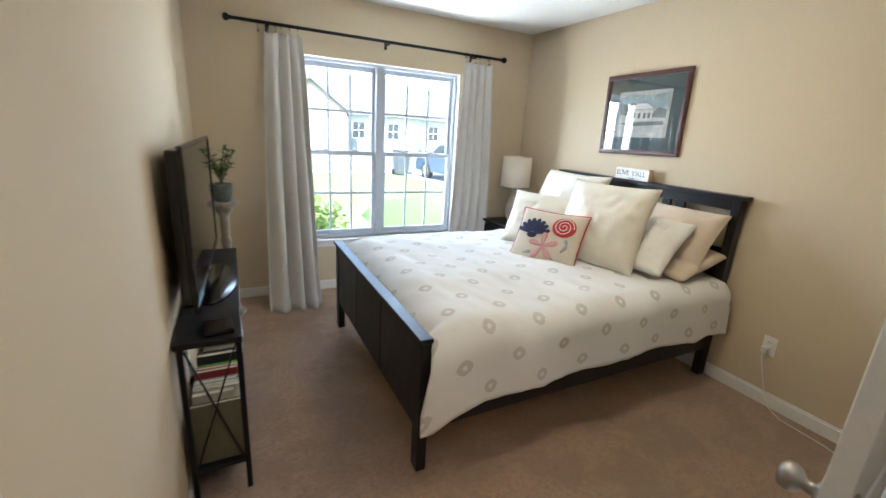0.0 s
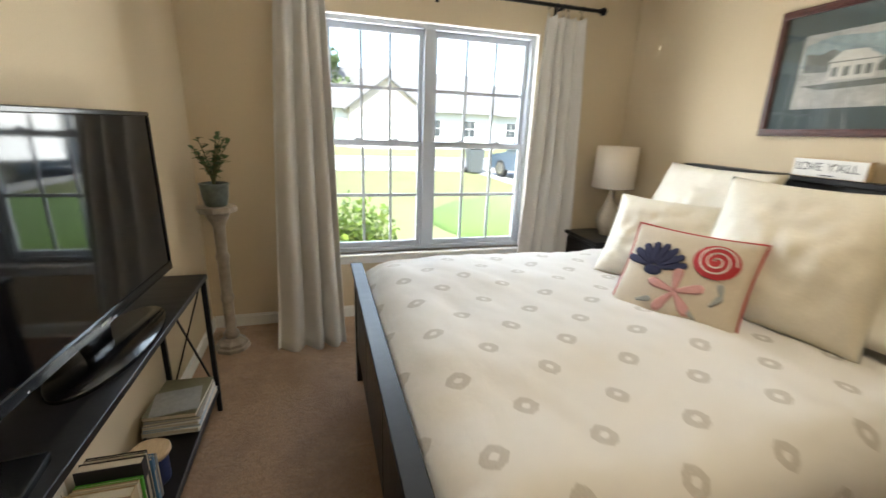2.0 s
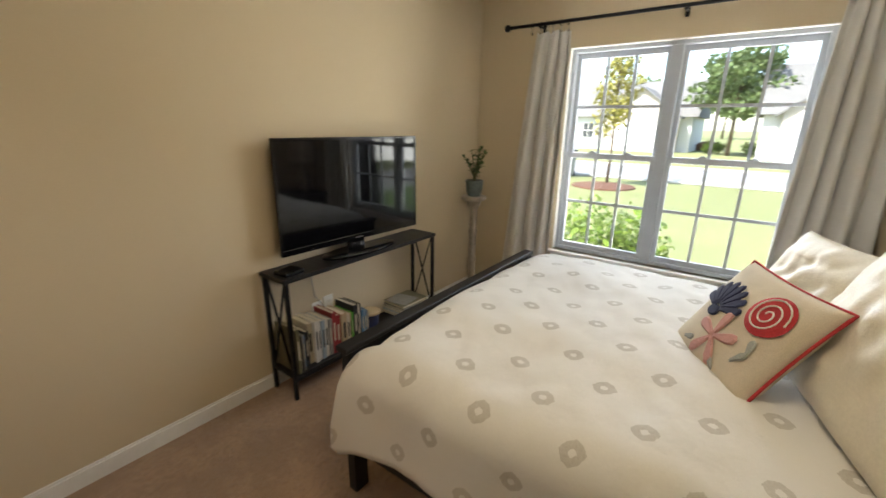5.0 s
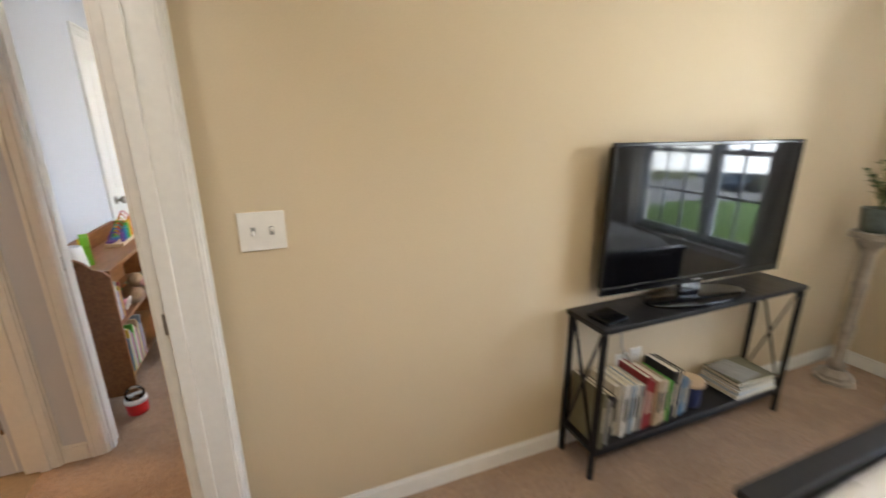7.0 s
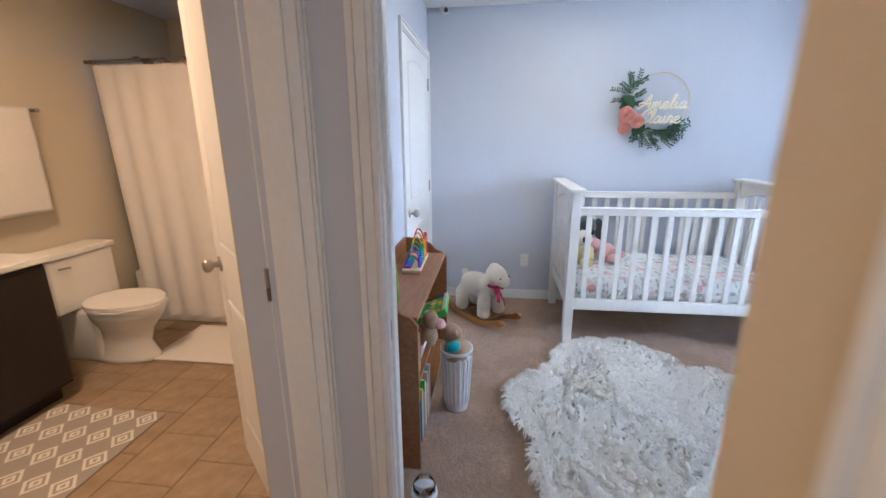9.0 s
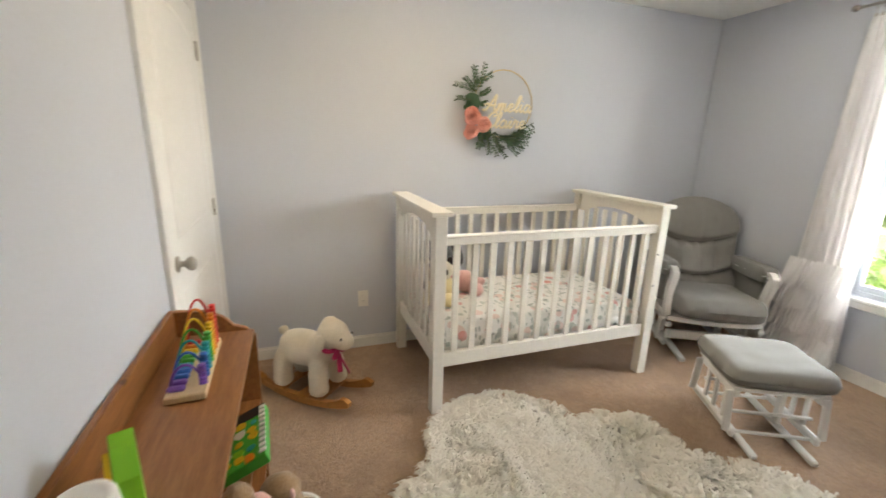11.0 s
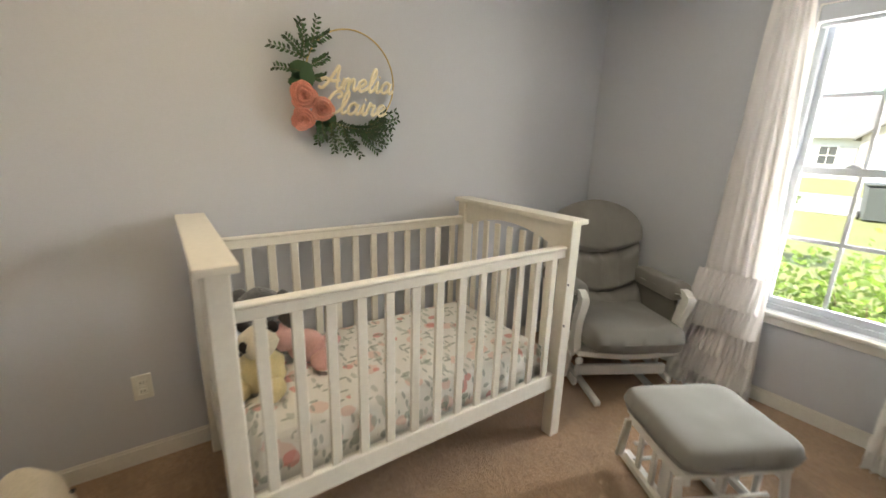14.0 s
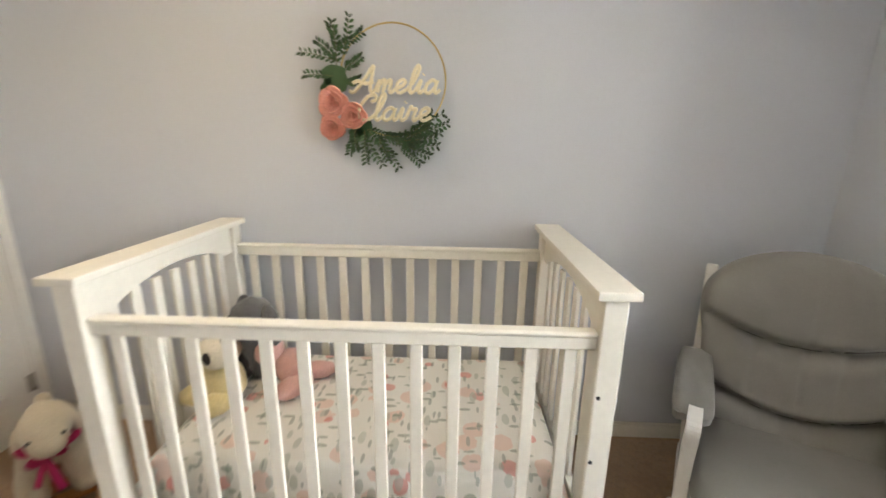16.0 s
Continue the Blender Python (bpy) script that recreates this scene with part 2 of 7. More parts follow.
M["quilt"] = quilt_mat()
M["white_cotton"] = surface("white_cotton", (0.74, 0.72, 0.67), 0.9, grain=300, broad=8, vary=0.05, bump=0.3, dist=0.002, sheen=0.15)
M["sequin"] = surface("ivory_sequin_cloth", (0.70, 0.66, 0.57), 0.45, 0.0, grain=120, broad=9, vary=0.05, bump=0.45, dist=0.002, stretch=(1, 0.25, 1))
M["beige_cotton"] = surface("beige_cotton", (0.62, 0.52, 0.41), 0.9, grain=300, broad=8, vary=0.06, bump=0.3, dist=0.002)
M["linen"] = surface("natural_linen", (0.58, 0.52, 0.43), 0.92, grain=350, broad=10, vary=0.12, bump=0.5, dist=0.002)
M["curtain"] = surface("light_grey_drape", (0.60, 0.58, 0.55), 0.9, grain=260, broad=5, vary=0.06, bump=0.25, dist=0.002, sheen=0.1)
M["sheer"] = sheer_mat()
M["navy"] = surface("navy_embroidery", (0.018, 0.022, 0.07), 0.85, grain=200, vary=0.25, bump=0.5, dist=0.003)
M["red"] = surface("red_embroidery", (0.42, 0.03, 0.04), 0.85, grain=200, vary=0.25, bump=0.5, dist=0.003)
M["pinkstitch"] = surface("pink_white_stitch", (0.62, 0.34, 0.33), 0.85, grain=250, vary=0.4, bump=0.5, dist=0.003)
M["greystitch"] = surface("grey_stitch", (0.34, 0.36, 0.36), 0.85, grain=250, vary=0.2, bump=0.4, dist=0.002)
M["mahogany"] = wood("dark_red_wood", (0.05, 0.016, 0.013), (0.11, 0.035, 0.027), (8, 8, 8), 0.3)
M["matboard"] = surface("slate_green_mat_board", (0.085, 0.115, 0.115), 0.85, grain=200, vary=0.06, bump=0.1, dist=0.0005)
M["paper"] = surface("watercolour_paper", (0.50, 0.50, 0.47), 0.9, grain=25, broad=6, vary=0.3, bump=0.05, dist=0.0005)
M["paint_white"] = surface("painted_house_white", (0.66, 0.65, 0.60), 0.9, grain=50, vary=0.1, bump=0)
M["paint_grey"] = surface("painted_grey_wash", (0.20, 0.22, 0.20), 0.9, grain=40, vary=0.45, bump=0)
M["paint_sky"] = surface("painted_sky_wash", (0.34, 0.42, 0.44), 0.9, grain=18, vary=0.35, bump=0)
M["glass"] = glass_mat("clear_glass")
M["window_glass"] = glass_mat("window_glass", (0.97, 0.99, 0.98), 1.3)
# white vinyl; the blue-grey shade of being backlit is put into the colour
M["vinyl"] = surface("backlit_white_vinyl", (0.46, 0.50, 0.56), 0.35, grain=30, vary=0.02, bump=0)
M["plate"] = surface("white_plastic_plate", (0.78, 0.77, 0.73), 0.35, grain=30, vary=0.03, bump=0)
M["dark_ink"] = surface("dark_ink", (0.03, 0.03, 0.035), 0.7, grain=60, vary=0.1, bump=0)
M["nickel"] = surface("brushed_nickel", (0.42, 0.39, 0.35), 0.28, 1.0, grain=200, vary=0.1, bump=0.05, dist=0.0005)
M["lampshade"] = surface("linen_lampshade", (0.66, 0.58, 0.48), 0.9, grain=320, vary=0.08, bump=0.4, dist=0.001)
M["ceramic"] = surface("glazed_ceramic_taupe", (0.42, 0.37, 0.30), 0.2, grain=20, vary=0.1, bump=0)
M["pot_glaze"] = surface("grey_green_pot_glaze", (0.10, 0.125, 0.115), 0.3, grain=35, broad=12, vary=0.3, bump=0.1, dist=0.001)
M["marble"] = surface("veined_stone", (0.34, 0.29, 0.235), 0.35, grain=14, broad=5, vary=0.45, bump=0.08, dist=0.002)
M["soil"] = surface("potting_soil", (0.03, 0.02, 0.014), 0.95, grain=120, vary=0.4, bump=0.9, dist=0.006)
M["leaf"] = foliage("house_plant_leaf", (0.07, 0.13, 0.05))
M["stem"] = surface("green_brown_stem", (0.12, 0.13, 0.05), 0.7, grain=80, vary=0.2)
M["pages"] = surface("book_pages", (0.66, 0.60, 0.48), 0.9, grain=350, vary=0.12, bump=0.3, dist=0.001, stretch=(1, 6, 1))
for k in ("black", "black_metal"):
    M[k].node_tree.nodes["Principled BSDF"].inputs["Specular IOR Level"].default_value = 0.28
BOOKS = {k: surface("book_cover_" + k, c, 0.45, grain=50, vary=0.12, bump=0.1, dist=0.0006) for k, c in dict(white=(0.68, 0.66, 0.62), black=(0.02, 0.02, 0.025), red=(0.30, 0.03, 0.035), tan=(0.52, 0.40, 0.25), green=(0.10, 0.48, 0.05), blue=(0.08, 0.22, 0.42), paleblue=(0.35, 0.45, 0.55), olive=(0.16, 0.15, 0.09), cream=(0.62, 0.56, 0.44), grey=(0.28, 0.28, 0.27), navy=(0.02, 0.03, 0.10), purple=(0.25, 0.12, 0.30), yellow=(0.6, 0.45, 0.06), pink=(0.6, 0.25, 0.3)).items()}
M["lidwood"] = wood("pale_lid_wood", (0.45, 0.32, 0.18), (0.60, 0.45, 0.28), (6, 1, 6))
M["crib"] = surface("ivory_white_crib_paint", (0.77, 0.74, 0.67), 0.35, grain=40, broad=4, vary=0.035, bump=0.06, dist=0.001)
M["floral"] = floral_mat()
M["grey_cloth"] = surface("grey_upholstery", (0.22, 0.212, 0.20), 0.9, grain=330, broad=7, vary=0.08, bump=0.4, dist=0.002, sheen=0.2)
# dark grey that paints the shade in the glider cushion's creases
M["crease_shade"] = surface("dark_grey_crease_shade", (0.06, 0.057, 0.052), 0.95, grain=330, vary=0.1, bump=0.2, dist=0.001)
M["glider_white"] = surface("white_glider_paint", (0.75, 0.74, 0.72), 0.35, grain=40, vary=0.03, bump=0.05, dist=0.001)
M["fur"] = wool_mat()
M["fleece"] = surface("cream_fleece", (0.70, 0.63, 0.51), 0.95, grain=140, broad=12, vary=0.1, bump=0.9, dist=0.006, sheen=0.3)
M["magenta"] = surface("magenta_ribbon", (0.50, 0.02, 0.12), 0.5, grain=200, vary=0.1, bump=0.2, dist=0.001)
M["rocker"] = wood("honey_wood", (0.34, 0.14, 0.03), (0.52, 0.24, 0.06), (8, 2, 8), 0.3)
M["pine"] = wood("stained_pine", (0.19, 0.072, 0.022), (0.33, 0.145, 0.048), (2, 14, 14), 0.38, True)
M["palewood"] = wood("pale_wood", (0.55, 0.40, 0.22), (0.70, 0.54, 0.33), (2, 10, 10), 0.5)
M["gold"] = surface("brass_hoop", (0.62, 0.47, 0.22), 0.3, 1.0, grain=80, vary=0.08, bump=0)
M["letterwood"] = surface("unfinished_plywood_letters", (0.82, 0.74, 0.55), 0.75, grain=90, vary=0.06, bump=0.15, dist=0.001)
M["rose"] = surface("coral_felt", (0.88, 0.42, 0.34), 0.9, grain=160, vary=0.16, bump=0.4, dist=0.002)
M["wreathleaf"] = foliage("dark_wreath_leaf", (0.034, 0.078, 0.032), 0.15)
M["plush_grey"] = surface("grey_plush", (0.09, 0.09, 0.095), 0.95, grain=150, vary=0.25, bump=0.9, dist=0.006, sheen=0.4)
M["plush_pink"] = surface("pink_plush", (0.68, 0.40, 0.37), 0.95, grain=150, vary=0.12, bump=0.9, dist=0.006, sheen=0.3)
M["plush_yellow"] = surface("pale_yellow_plush", (0.74, 0.62, 0.33), 0.95, grain=150, vary=0.12, bump=0.9, dist=0.006, sheen=0.3)
M["plush_brown"] = surface("brown_plush", (0.34, 0.22, 0.12), 0.95, grain=150, vary=0.2, bump=0.9, dist=0.006, sheen=0.3)
M["plush_black"] = surface("black_plush", (0.02, 0.015, 0.015), 0.9, grain=150, vary=0.2, bump=0.7, dist=0.005)
TOY = {k: surface("toy_" + k, c, 0.35, grain=30, vary=0.05, bump=0) for k, c in dict(red=(0.55, 0.02, 0.02), orange=(0.7, 0.22, 0.02), yellow=(0.75, 0.5, 0.03), green=(0.06, 0.40, 0.05), teal=(0.02, 0.33, 0.36), blue=(0.03, 0.14, 0.50), purple=(0.18, 0.08, 0.40), lime=(0.22, 0.55, 0.03), white=(0.78, 0.78, 0.76), pink=(0.70, 0.28, 0.40)).items()}
M["bath_tile"] = surface("tan_vinyl_tile", (0.33, 0.235, 0.14), 0.4, grain=14, broad=4, vary=0.22, bump=0.08, dist=0.001, spread=0.18)
M["grout"] = surface("tile_grout", (0.24, 0.18, 0.115), 0.9, grain=90, vary=0.1)
M["porcelain"] = surface("white_porcelain", (0.78, 0.76, 0.71), 0.12, grain=20, vary=0.02, bump=0)
M["shower"] = surface("white_shower_curtain", (0.76, 0.73, 0.70), 0.7, grain=120, vary=0.04, bump=0.15, dist=0.002)
M["towel"] = surface("white_terry_towel", (0.76, 0.72, 0.67), 0.95, grain=260, vary=0.08, bump=0.9, dist=0.004)
M["espresso"] = surface("espresso_cabinet", (0.018, 0.012, 0.01), 0.4, grain=60, vary=0.25, bump=0.1, dist=0.001, stretch=(8, 8, 1))
M["rug_grey"] = surface("taupe_rug_pile", (0.36, 0.31, 0.26), 0.95, grain=300, vary=0.15, bump=0.7, dist=0.003)
M["rug_white"] = surface("ivory_rug_pile", (0.70, 0.66, 0.58), 0.95, grain=300, vary=0.1, bump=0.7, dist=0.003)
M["laundry"] = surface("white_basket_plastic", (0.76, 0.76, 0.76), 0.4, grain=30, vary=0.04, bump=0)
M["grass"] = surface("lawn_grass", (0.21, 0.225, 0.09), 0.95, grain=60, broad=0.7, vary=0.3, bump=0.9, dist=0.03)
M["mound_grass"] = surface("thick_green_grass", (0.12, 0.20, 0.05), 0.95, grain=60, broad=0.7, vary=0.3, bump=0.9, dist=0.03)
M["asphalt"] = surface("road_asphalt", (0.22, 0.215, 0.21), 0.9, grain=80, broad=0.5, vary=0.12, bump=0.3, dist=0.004)
M["concrete"] = surface("pale_concrete", (0.42, 0.41, 0.38), 0.9, grain=60, broad=0.8, vary=0.1, bump=0.2, dist=0.003)
M["mulch"] = surface("red_brown_mulch", (0.13, 0.06, 0.035), 0.95, grain=70, vary=0.4, bump=0.9, dist=0.02)
M["siding"] = surface("pale_lap_siding", (0.60, 0.60, 0.58), 0.7, grain=30, broad=0.8, vary=0.05, bump=0.1, dist=0.003)
M["brickred"] = surface("pale_brick_face", (0.52, 0.46, 0.40), 0.85, grain=30, vary=0.25, bump=0.4, dist=0.004)
M["shingle"] = surface("grey_roof_shingle", (0.16, 0.155, 0.15), 0.9, grain=20, broad=2, vary=0.25, bump=0.6, dist=0.01)
M["pane_dark"] = surface("far_window_pane", (0.05, 0.06, 0.07), 0.1, grain=3, vary=0.2, bump=0)
M["bark"] = surface("tree_bark", (0.13, 0.09, 0.06), 0.95, grain=25, vary=0.3, bump=0.9, dist=0.01, stretch=(1, 1, 0.3))
M["tree_green"] = foliage("tree_leaf_green", (0.12, 0.165, 0.06), 0.4)
M["tree_yellow"] = foliage("tree_leaf_yellow_green", (0.30, 0.27, 0.06), 0.4)
M["shrub"] = foliage("shrub_leaf", (0.13, 0.20, 0.035), 0.4)
M["car_blue"] = surface("blue_grey_car_paint", (0.10, 0.14, 0.19), 0.2, 0.3, grain=30, vary=0.05, bump=0, coat=0.6)
M["rubber"] = surface("black_rubber", (0.02, 0.02, 0.02), 0.8, grain=60, vary=0.15)
M["bin"] = surface("dark_grey_bin_plastic", (0.10, 0.11, 0.11), 0.5, grain=40, vary=0.1)


# ---- building helpers ----
def thing(name, label, category, m=None, group="", kind=""):
    ob = new(name)
    ob.empty_display_size = 0.1
    if m is not None:
        ob.matrix_basis = m
    return tagged(ob, label, category, group, kind)


def part(name, bm, material, parent=None, label="", smooth=False, m=None):
    me = bpy.data.meshes.new(name)
    bm.to_mesh(me)
    bm.free()
    for mt in material if isinstance(material, (list, tuple)) else (material,):
        me.materials.append(mt)
    if smooth:
        me.shade_smooth()
    ob = new(name, me)
    ob.parent = parent
    if m is not None:
        ob.matrix_basis = m
    if label:
        ob["label"] = label
    return ob


def solid(name, bm, material, label, category="", kind="structure", smooth=False, group=""):
    return tagged(part(name, bm, material, None, "", smooth), label, category, group, kind)


def box(x0, x1, y0, y1, z0, z1, bevel=0.0, bm=None, m=None, seg=1):
    bm = bm or bmesh.new()
    made = bmesh.ops.create_cube(bm, size=1)["verts"]
    bmesh.ops.scale(bm, vec=(abs(x1 - x0), abs(y1 - y0), abs(z1 - z0)), verts=made)
    bmesh.ops.translate(bm, vec=((x0 + x1) / 2, (y0 + y1) / 2, (z0 + z1) / 2), verts=made)
    if bevel:
        edges = list({e for v in made for e in v.link_edges})
        got = bmesh.ops.bevel(bm, geom=edges, offset=bevel, segments=seg, profile=0.7, affect="EDGES")
        made = list({v for f in got["faces"] for v in f.verts} | {v for v in made if v.is_valid})
    if m is not None:
        bmesh.ops.transform(bm, matrix=m, verts=made)
    return bm


def bar(a, b, w, d, bevel=0.002, bm=None, up=(0, 0, 1)):
    """A beam of section w x d from point a to point b."""
    a, b = Vector(a), Vector(b)
    z = (b - a).normalized()
    x = Vector(up).cross(z)
    x = x.normalized() if x.length > 1e-4 else Vector((1, 0, 0))
    y = z.cross(x)
    m = Matrix.Translation((a + b) / 2) @ Matrix((x, y, z)).transposed().to_4x4()
    h = (b - a).length / 2
    return box(-w / 2, w / 2, -d / 2, d / 2, -h, h, bevel, bm, m)


def lathe(profile, seg=32, bm=None, m=None):
    bm = bm or bmesh.new()
    rings = []
    for r, z in profile:
        rings.append([bm.verts.new((max(r, 1e-4) * math.cos(2 * math.pi * k / seg), max(r, 1e-4) * math.sin(2 * math.pi * k / seg), z)) for k in range(seg)])
    for a, b in zip(rings, rings[1:]):
        for k in range(seg):
            bm.faces.new((a[k], a[(k + 1) % seg], b[(k + 1) % seg], b[k]))
    for ring, flip in ((rings[0], True), (rings[-1], False)):
        bm.faces.new(ring[::-1] if flip else ring)
    if m is not None:
        bmesh.ops.transform(bm, matrix=m, verts=[v for r in rings for v in r])
    return bm


def tube(points, r, seg=8, bm=None, closed=False):
    bm = bm or bmesh.new()
    pts = [Vector(p) for p in points]
    n = len(pts)
    radii = r if isinstance(r, (list, tuple)) else [r] * n
    rings = []
    side = None
    for k, p in enumerate(pts):
        d = (pts[(k + 1) % n] - pts[k - 1]) if closed else (pts[min(k + 1, n - 1)] - pts[max(k - 1, 0)])
        d.normalize()
        if side is None:
            side = d.orthogonal().normalized()
        side = (side - d * side.dot(d)).normalized()
        up = d.cross(side)
        rings.append([bm.verts.new(p + radii[k] * (math.cos(2 * math.pi * j / seg) * side + math.sin(2 * math.pi * j / seg) * up)) for j in range(seg)])
    pairs = list(zip(rings, rings[1:])) + ([(rings[-1], rings[0])] if closed else [])
    for a, b in pairs:
        for j in range(seg):
            bm.faces.new((a[j], a[(j + 1) % seg], b[(j + 1) % seg], b[j]))
    if not closed:
        bm.faces.new(rings[0][::-1])
        bm.faces.new(rings[-1])
    return bm


def prism(outline, z0, z1, bm=None, m=None, bevel=0.0):
    """An outline in x, y raised from z0 to z1."""
    bm = bm or bmesh.new()
    lo = [bm.verts.new((x, y, z0)) for x, y in outline]
    hi = [bm.verts.new((x, y, z1)) for x, y in outline]
    n = len(lo)
    for k in range(n):
        bm.faces.new((lo[k], lo[(k + 1) % n], hi[(k + 1) % n], hi[k]))
    bm.faces.new(lo[::-1])
    top = bm.faces.new(hi)
    made = lo + hi
    if bevel:
        got = bmesh.ops.bevel(bm, geom=list(top.edges), offset=bevel, segments=2, profile=0.6, affect="EDGES")
        made = list({v for f in got["faces"] for v in f.verts} | {v for v in made if v.is_valid})
    if m is not None:
        bmesh.ops.transform(bm, matrix=m, verts=made)
    return bm


def blob(radii, at=(0, 0, 0), rough=0.0, bm=None, sub=3, rot=(0, 0, 0), seed=0.0):
    bm = bm or bmesh.new()
    made = bmesh.ops.create_icosphere(bm, subdivisions=sub, radius=1)["verts"]
    turn = Euler([radians(a) for a in rot]).to_matrix()
    for v in made:
        n = v.co.normalized()
        k = 1 + rough * noise.noise(n * 2.3 + Vector((seed, seed * 0.7, 1.3)))
        v.co = turn @ Vector((n.x * radii[0], n.y * radii[1], n.z * radii[2])) * k + Vector(at)
    return bm


def sheet(nu, nv, fn, bm=None, uvs=False, close=False):
    """A grid of nu x nv cells; fn(u, v) gives the place, or place and uv."""
    bm = bm or bmesh.new()
    lay = bm.loops.layers.uv.verify() if uvs else None
    grid, at = [], {}
    for i in range(nu + 1):
        row = []
        for j in range(nv + 1):
            got = fn(i / nu, j / nv)
            p, uv = got if uvs else (got, None)
            v = bm.verts.new(p)
            at[v] = uv
            row.append(v)
        grid.append(row)
    for i in range(nu):
        for j in range(nv):
            f = bm.faces.new((grid[i][j], grid[i + 1][j], grid[i + 1][j + 1], grid[i][j + 1]))
            if uvs:
                for lp in f.loops:
                    lp[lay].uv = at[lp.vert]
    return bm


def cushion(w, h, t, seed=0.0, pinch=0.06, nu=28, wrinkle=0.012, bm=None):
    """A stuffed pillow: w wide (x), h high (z), t thick (y), with pointed corners and creases."""
    bm = bm or bmesh.new()
    for side in (1, -1):
        def fn(u, v):
            a, b = 2 * u - 1, 2 * v - 1
            edge = (1 - abs(a) ** 2.4) * (1 - abs(b) ** 2.4)
            x = a * w / 2 * (1 - pinch * (1 - b * b))
            z = b * h / 2 * (1 - pinch * (1 - a * a))
            y = side * t / 2 * max(edge, 0) ** 0.42
            y += wrinkle * edge * noise.noise(Vector((a * 2.2 + seed, b * 2.2, seed * 1.7 + side)))
            y += 0.5 * wrinkle * edge ** 0.5 * noise.noise(Vector((a * 6 + seed, b * 5, seed + side)))
            return (x, y if side > 0 else y, z)
        sheet(nu, nu, fn, bm)
    bmesh.ops.remove_doubles(bm, verts=bm.verts, dist=0.0012)
    bmesh.ops.recalc_face_normals(bm, faces=bm.faces)
    return bm


def lettering(text, size, depth, material, parent, m, name="lettering", spacing=1.0, align="CENTER", offset=0.0):
    cu = bpy.data.curves.new(name, "FONT")
    cu.body, cu.size, cu.extrude, cu.align_x, cu.align_y, cu.space_character, cu.offset = text, size, depth, align, "CENTER", spacing, offset
    tmp = bpy.data.objects.new(name, cu)
    scene.collection.objects.link(tmp)
    me = bpy.data.meshes.new_from_object(tmp.evaluated_get(bpy.context.evaluated_depsgraph_get()))
    bpy.data.objects.remove(tmp)
    me.name = name
    me.materials.clear()
    me.materials.append(material)
    ob = new(name, me)
    ob.parent = parent
    ob.matrix_basis = m
    return ob


def wall_with_holes(name, axis, at0, at1, a0, a1, z1, holes, material, label):
    """A wall slab between at0 and at1 on one axis, running a0..a1 on the other, pierced by holes (a, b, z0, z1)."""
    bm = bmesh.new()
    cuts = sorted({a0, a1, *[v for h in holes for v in h[:2]]})
    for lo, hi in zip(cuts, cuts[1:]):
        spans = [(0.0, z1)]
        for h in holes:
            if h[0] < (lo + hi) / 2 < h[1]:
                spans = [s for b, t in spans for s in ((b, min(t, h[2])), (max(b, h[3]), t)) if s[1] - s[0] > 1e-4]
        for b, t in spans:
            if axis == "y":
                box(lo, hi, at0, at1, b, t, bm=bm)
            else:
                box(at0, at1, lo, hi, b, t, bm=bm)
    bmesh.ops.remove_doubles(bm, verts=bm.verts, dist=0.0005)
    return solid(name, bm, material, label, "wall")


# ---- structure ----
BX, BY, CEIL = 2.985, 3.385, 2.42          # bedroom: far wall, window wall, ceiling
NX, NE, NS, NY = -3.335, -0.83, -0.93, 2.815  # nursery: crib wall, door wall, closet wall, window wall
BW = (0.755, 2.205, 0.47, 1.975)             # bedroom window opening
NW = (-2.145, -1.325, 0.545, 2.10)             # nursery window opening

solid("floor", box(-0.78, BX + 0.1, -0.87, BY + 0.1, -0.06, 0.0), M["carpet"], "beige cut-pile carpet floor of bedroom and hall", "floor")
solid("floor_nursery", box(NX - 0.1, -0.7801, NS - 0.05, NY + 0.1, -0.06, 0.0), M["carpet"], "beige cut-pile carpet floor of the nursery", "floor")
solid("ceiling", box(-0.73, BX + 0.12, -0.81, BY + 0.12, CEIL, CEIL + 0.1), M["ceiling"], "white textured ceiling of bedroom and hall", "ceiling")
solid("ceiling_nursery", box(NX - 0.12, -0.731, NS, NY + 0.12, CEIL, CEIL + 0.1), M["ceiling"], "white textured ceiling of the nursery", "ceiling")
wall_with_holes("wall_tv", "x", -0.11, 0.0, -0.12, BY, CEIL, [], M["tan_wall"], "tan painted wall behind the television stand")
wall_with_holes("wall_window_bedroom", "y", BY, BY + 0.16, -0.12, BX + 0.12, CEIL, [BW], M["tan_wall"], "tan painted wall with the double bedroom window")
wall_with_holes("wall_headboard", "x", BX, BX + 0.12, -0.12, BY, CEIL, [], M["tan_wall"], "tan painted wall behind the bed's headboard")
wall_with_holes("wall_bedroom_door", "y", -0.12, 0.0, 0.0, BX, CEIL, [(0.075, 1.92, 0.0, 2.06)], M["tan_wall"], "tan painted wall with the bedroom doorway")
wall_with_holes("wall_hall_recess", "y", 0.50, 0.62, NE, -0.11, CEIL, [], M["tan_wall"], "tan painted end wall of the hall recess")
wall_with_holes("wall_nursery_door", "x", NE, -0.73, NS, 0.50, CEIL, [(-0.65, 0.415, 0.0, 2.06)], [M["blue_wall"]], "painted wall with the nursery doorway")
wall_with_holes("wall_nursery_side", "x", NE, -0.73, 0.62, NY, CEIL, [], M["blue_wall"], "pale blue-grey wall beside the nursery door")
wall_with_holes("wall_closet", "y", NS - 0.12, NS, NX, -0.73, CEIL, [(-3.28, -2.325, 0.0, 2.05)], M["blue_wall"], "pale blue-grey wall with the closet door")
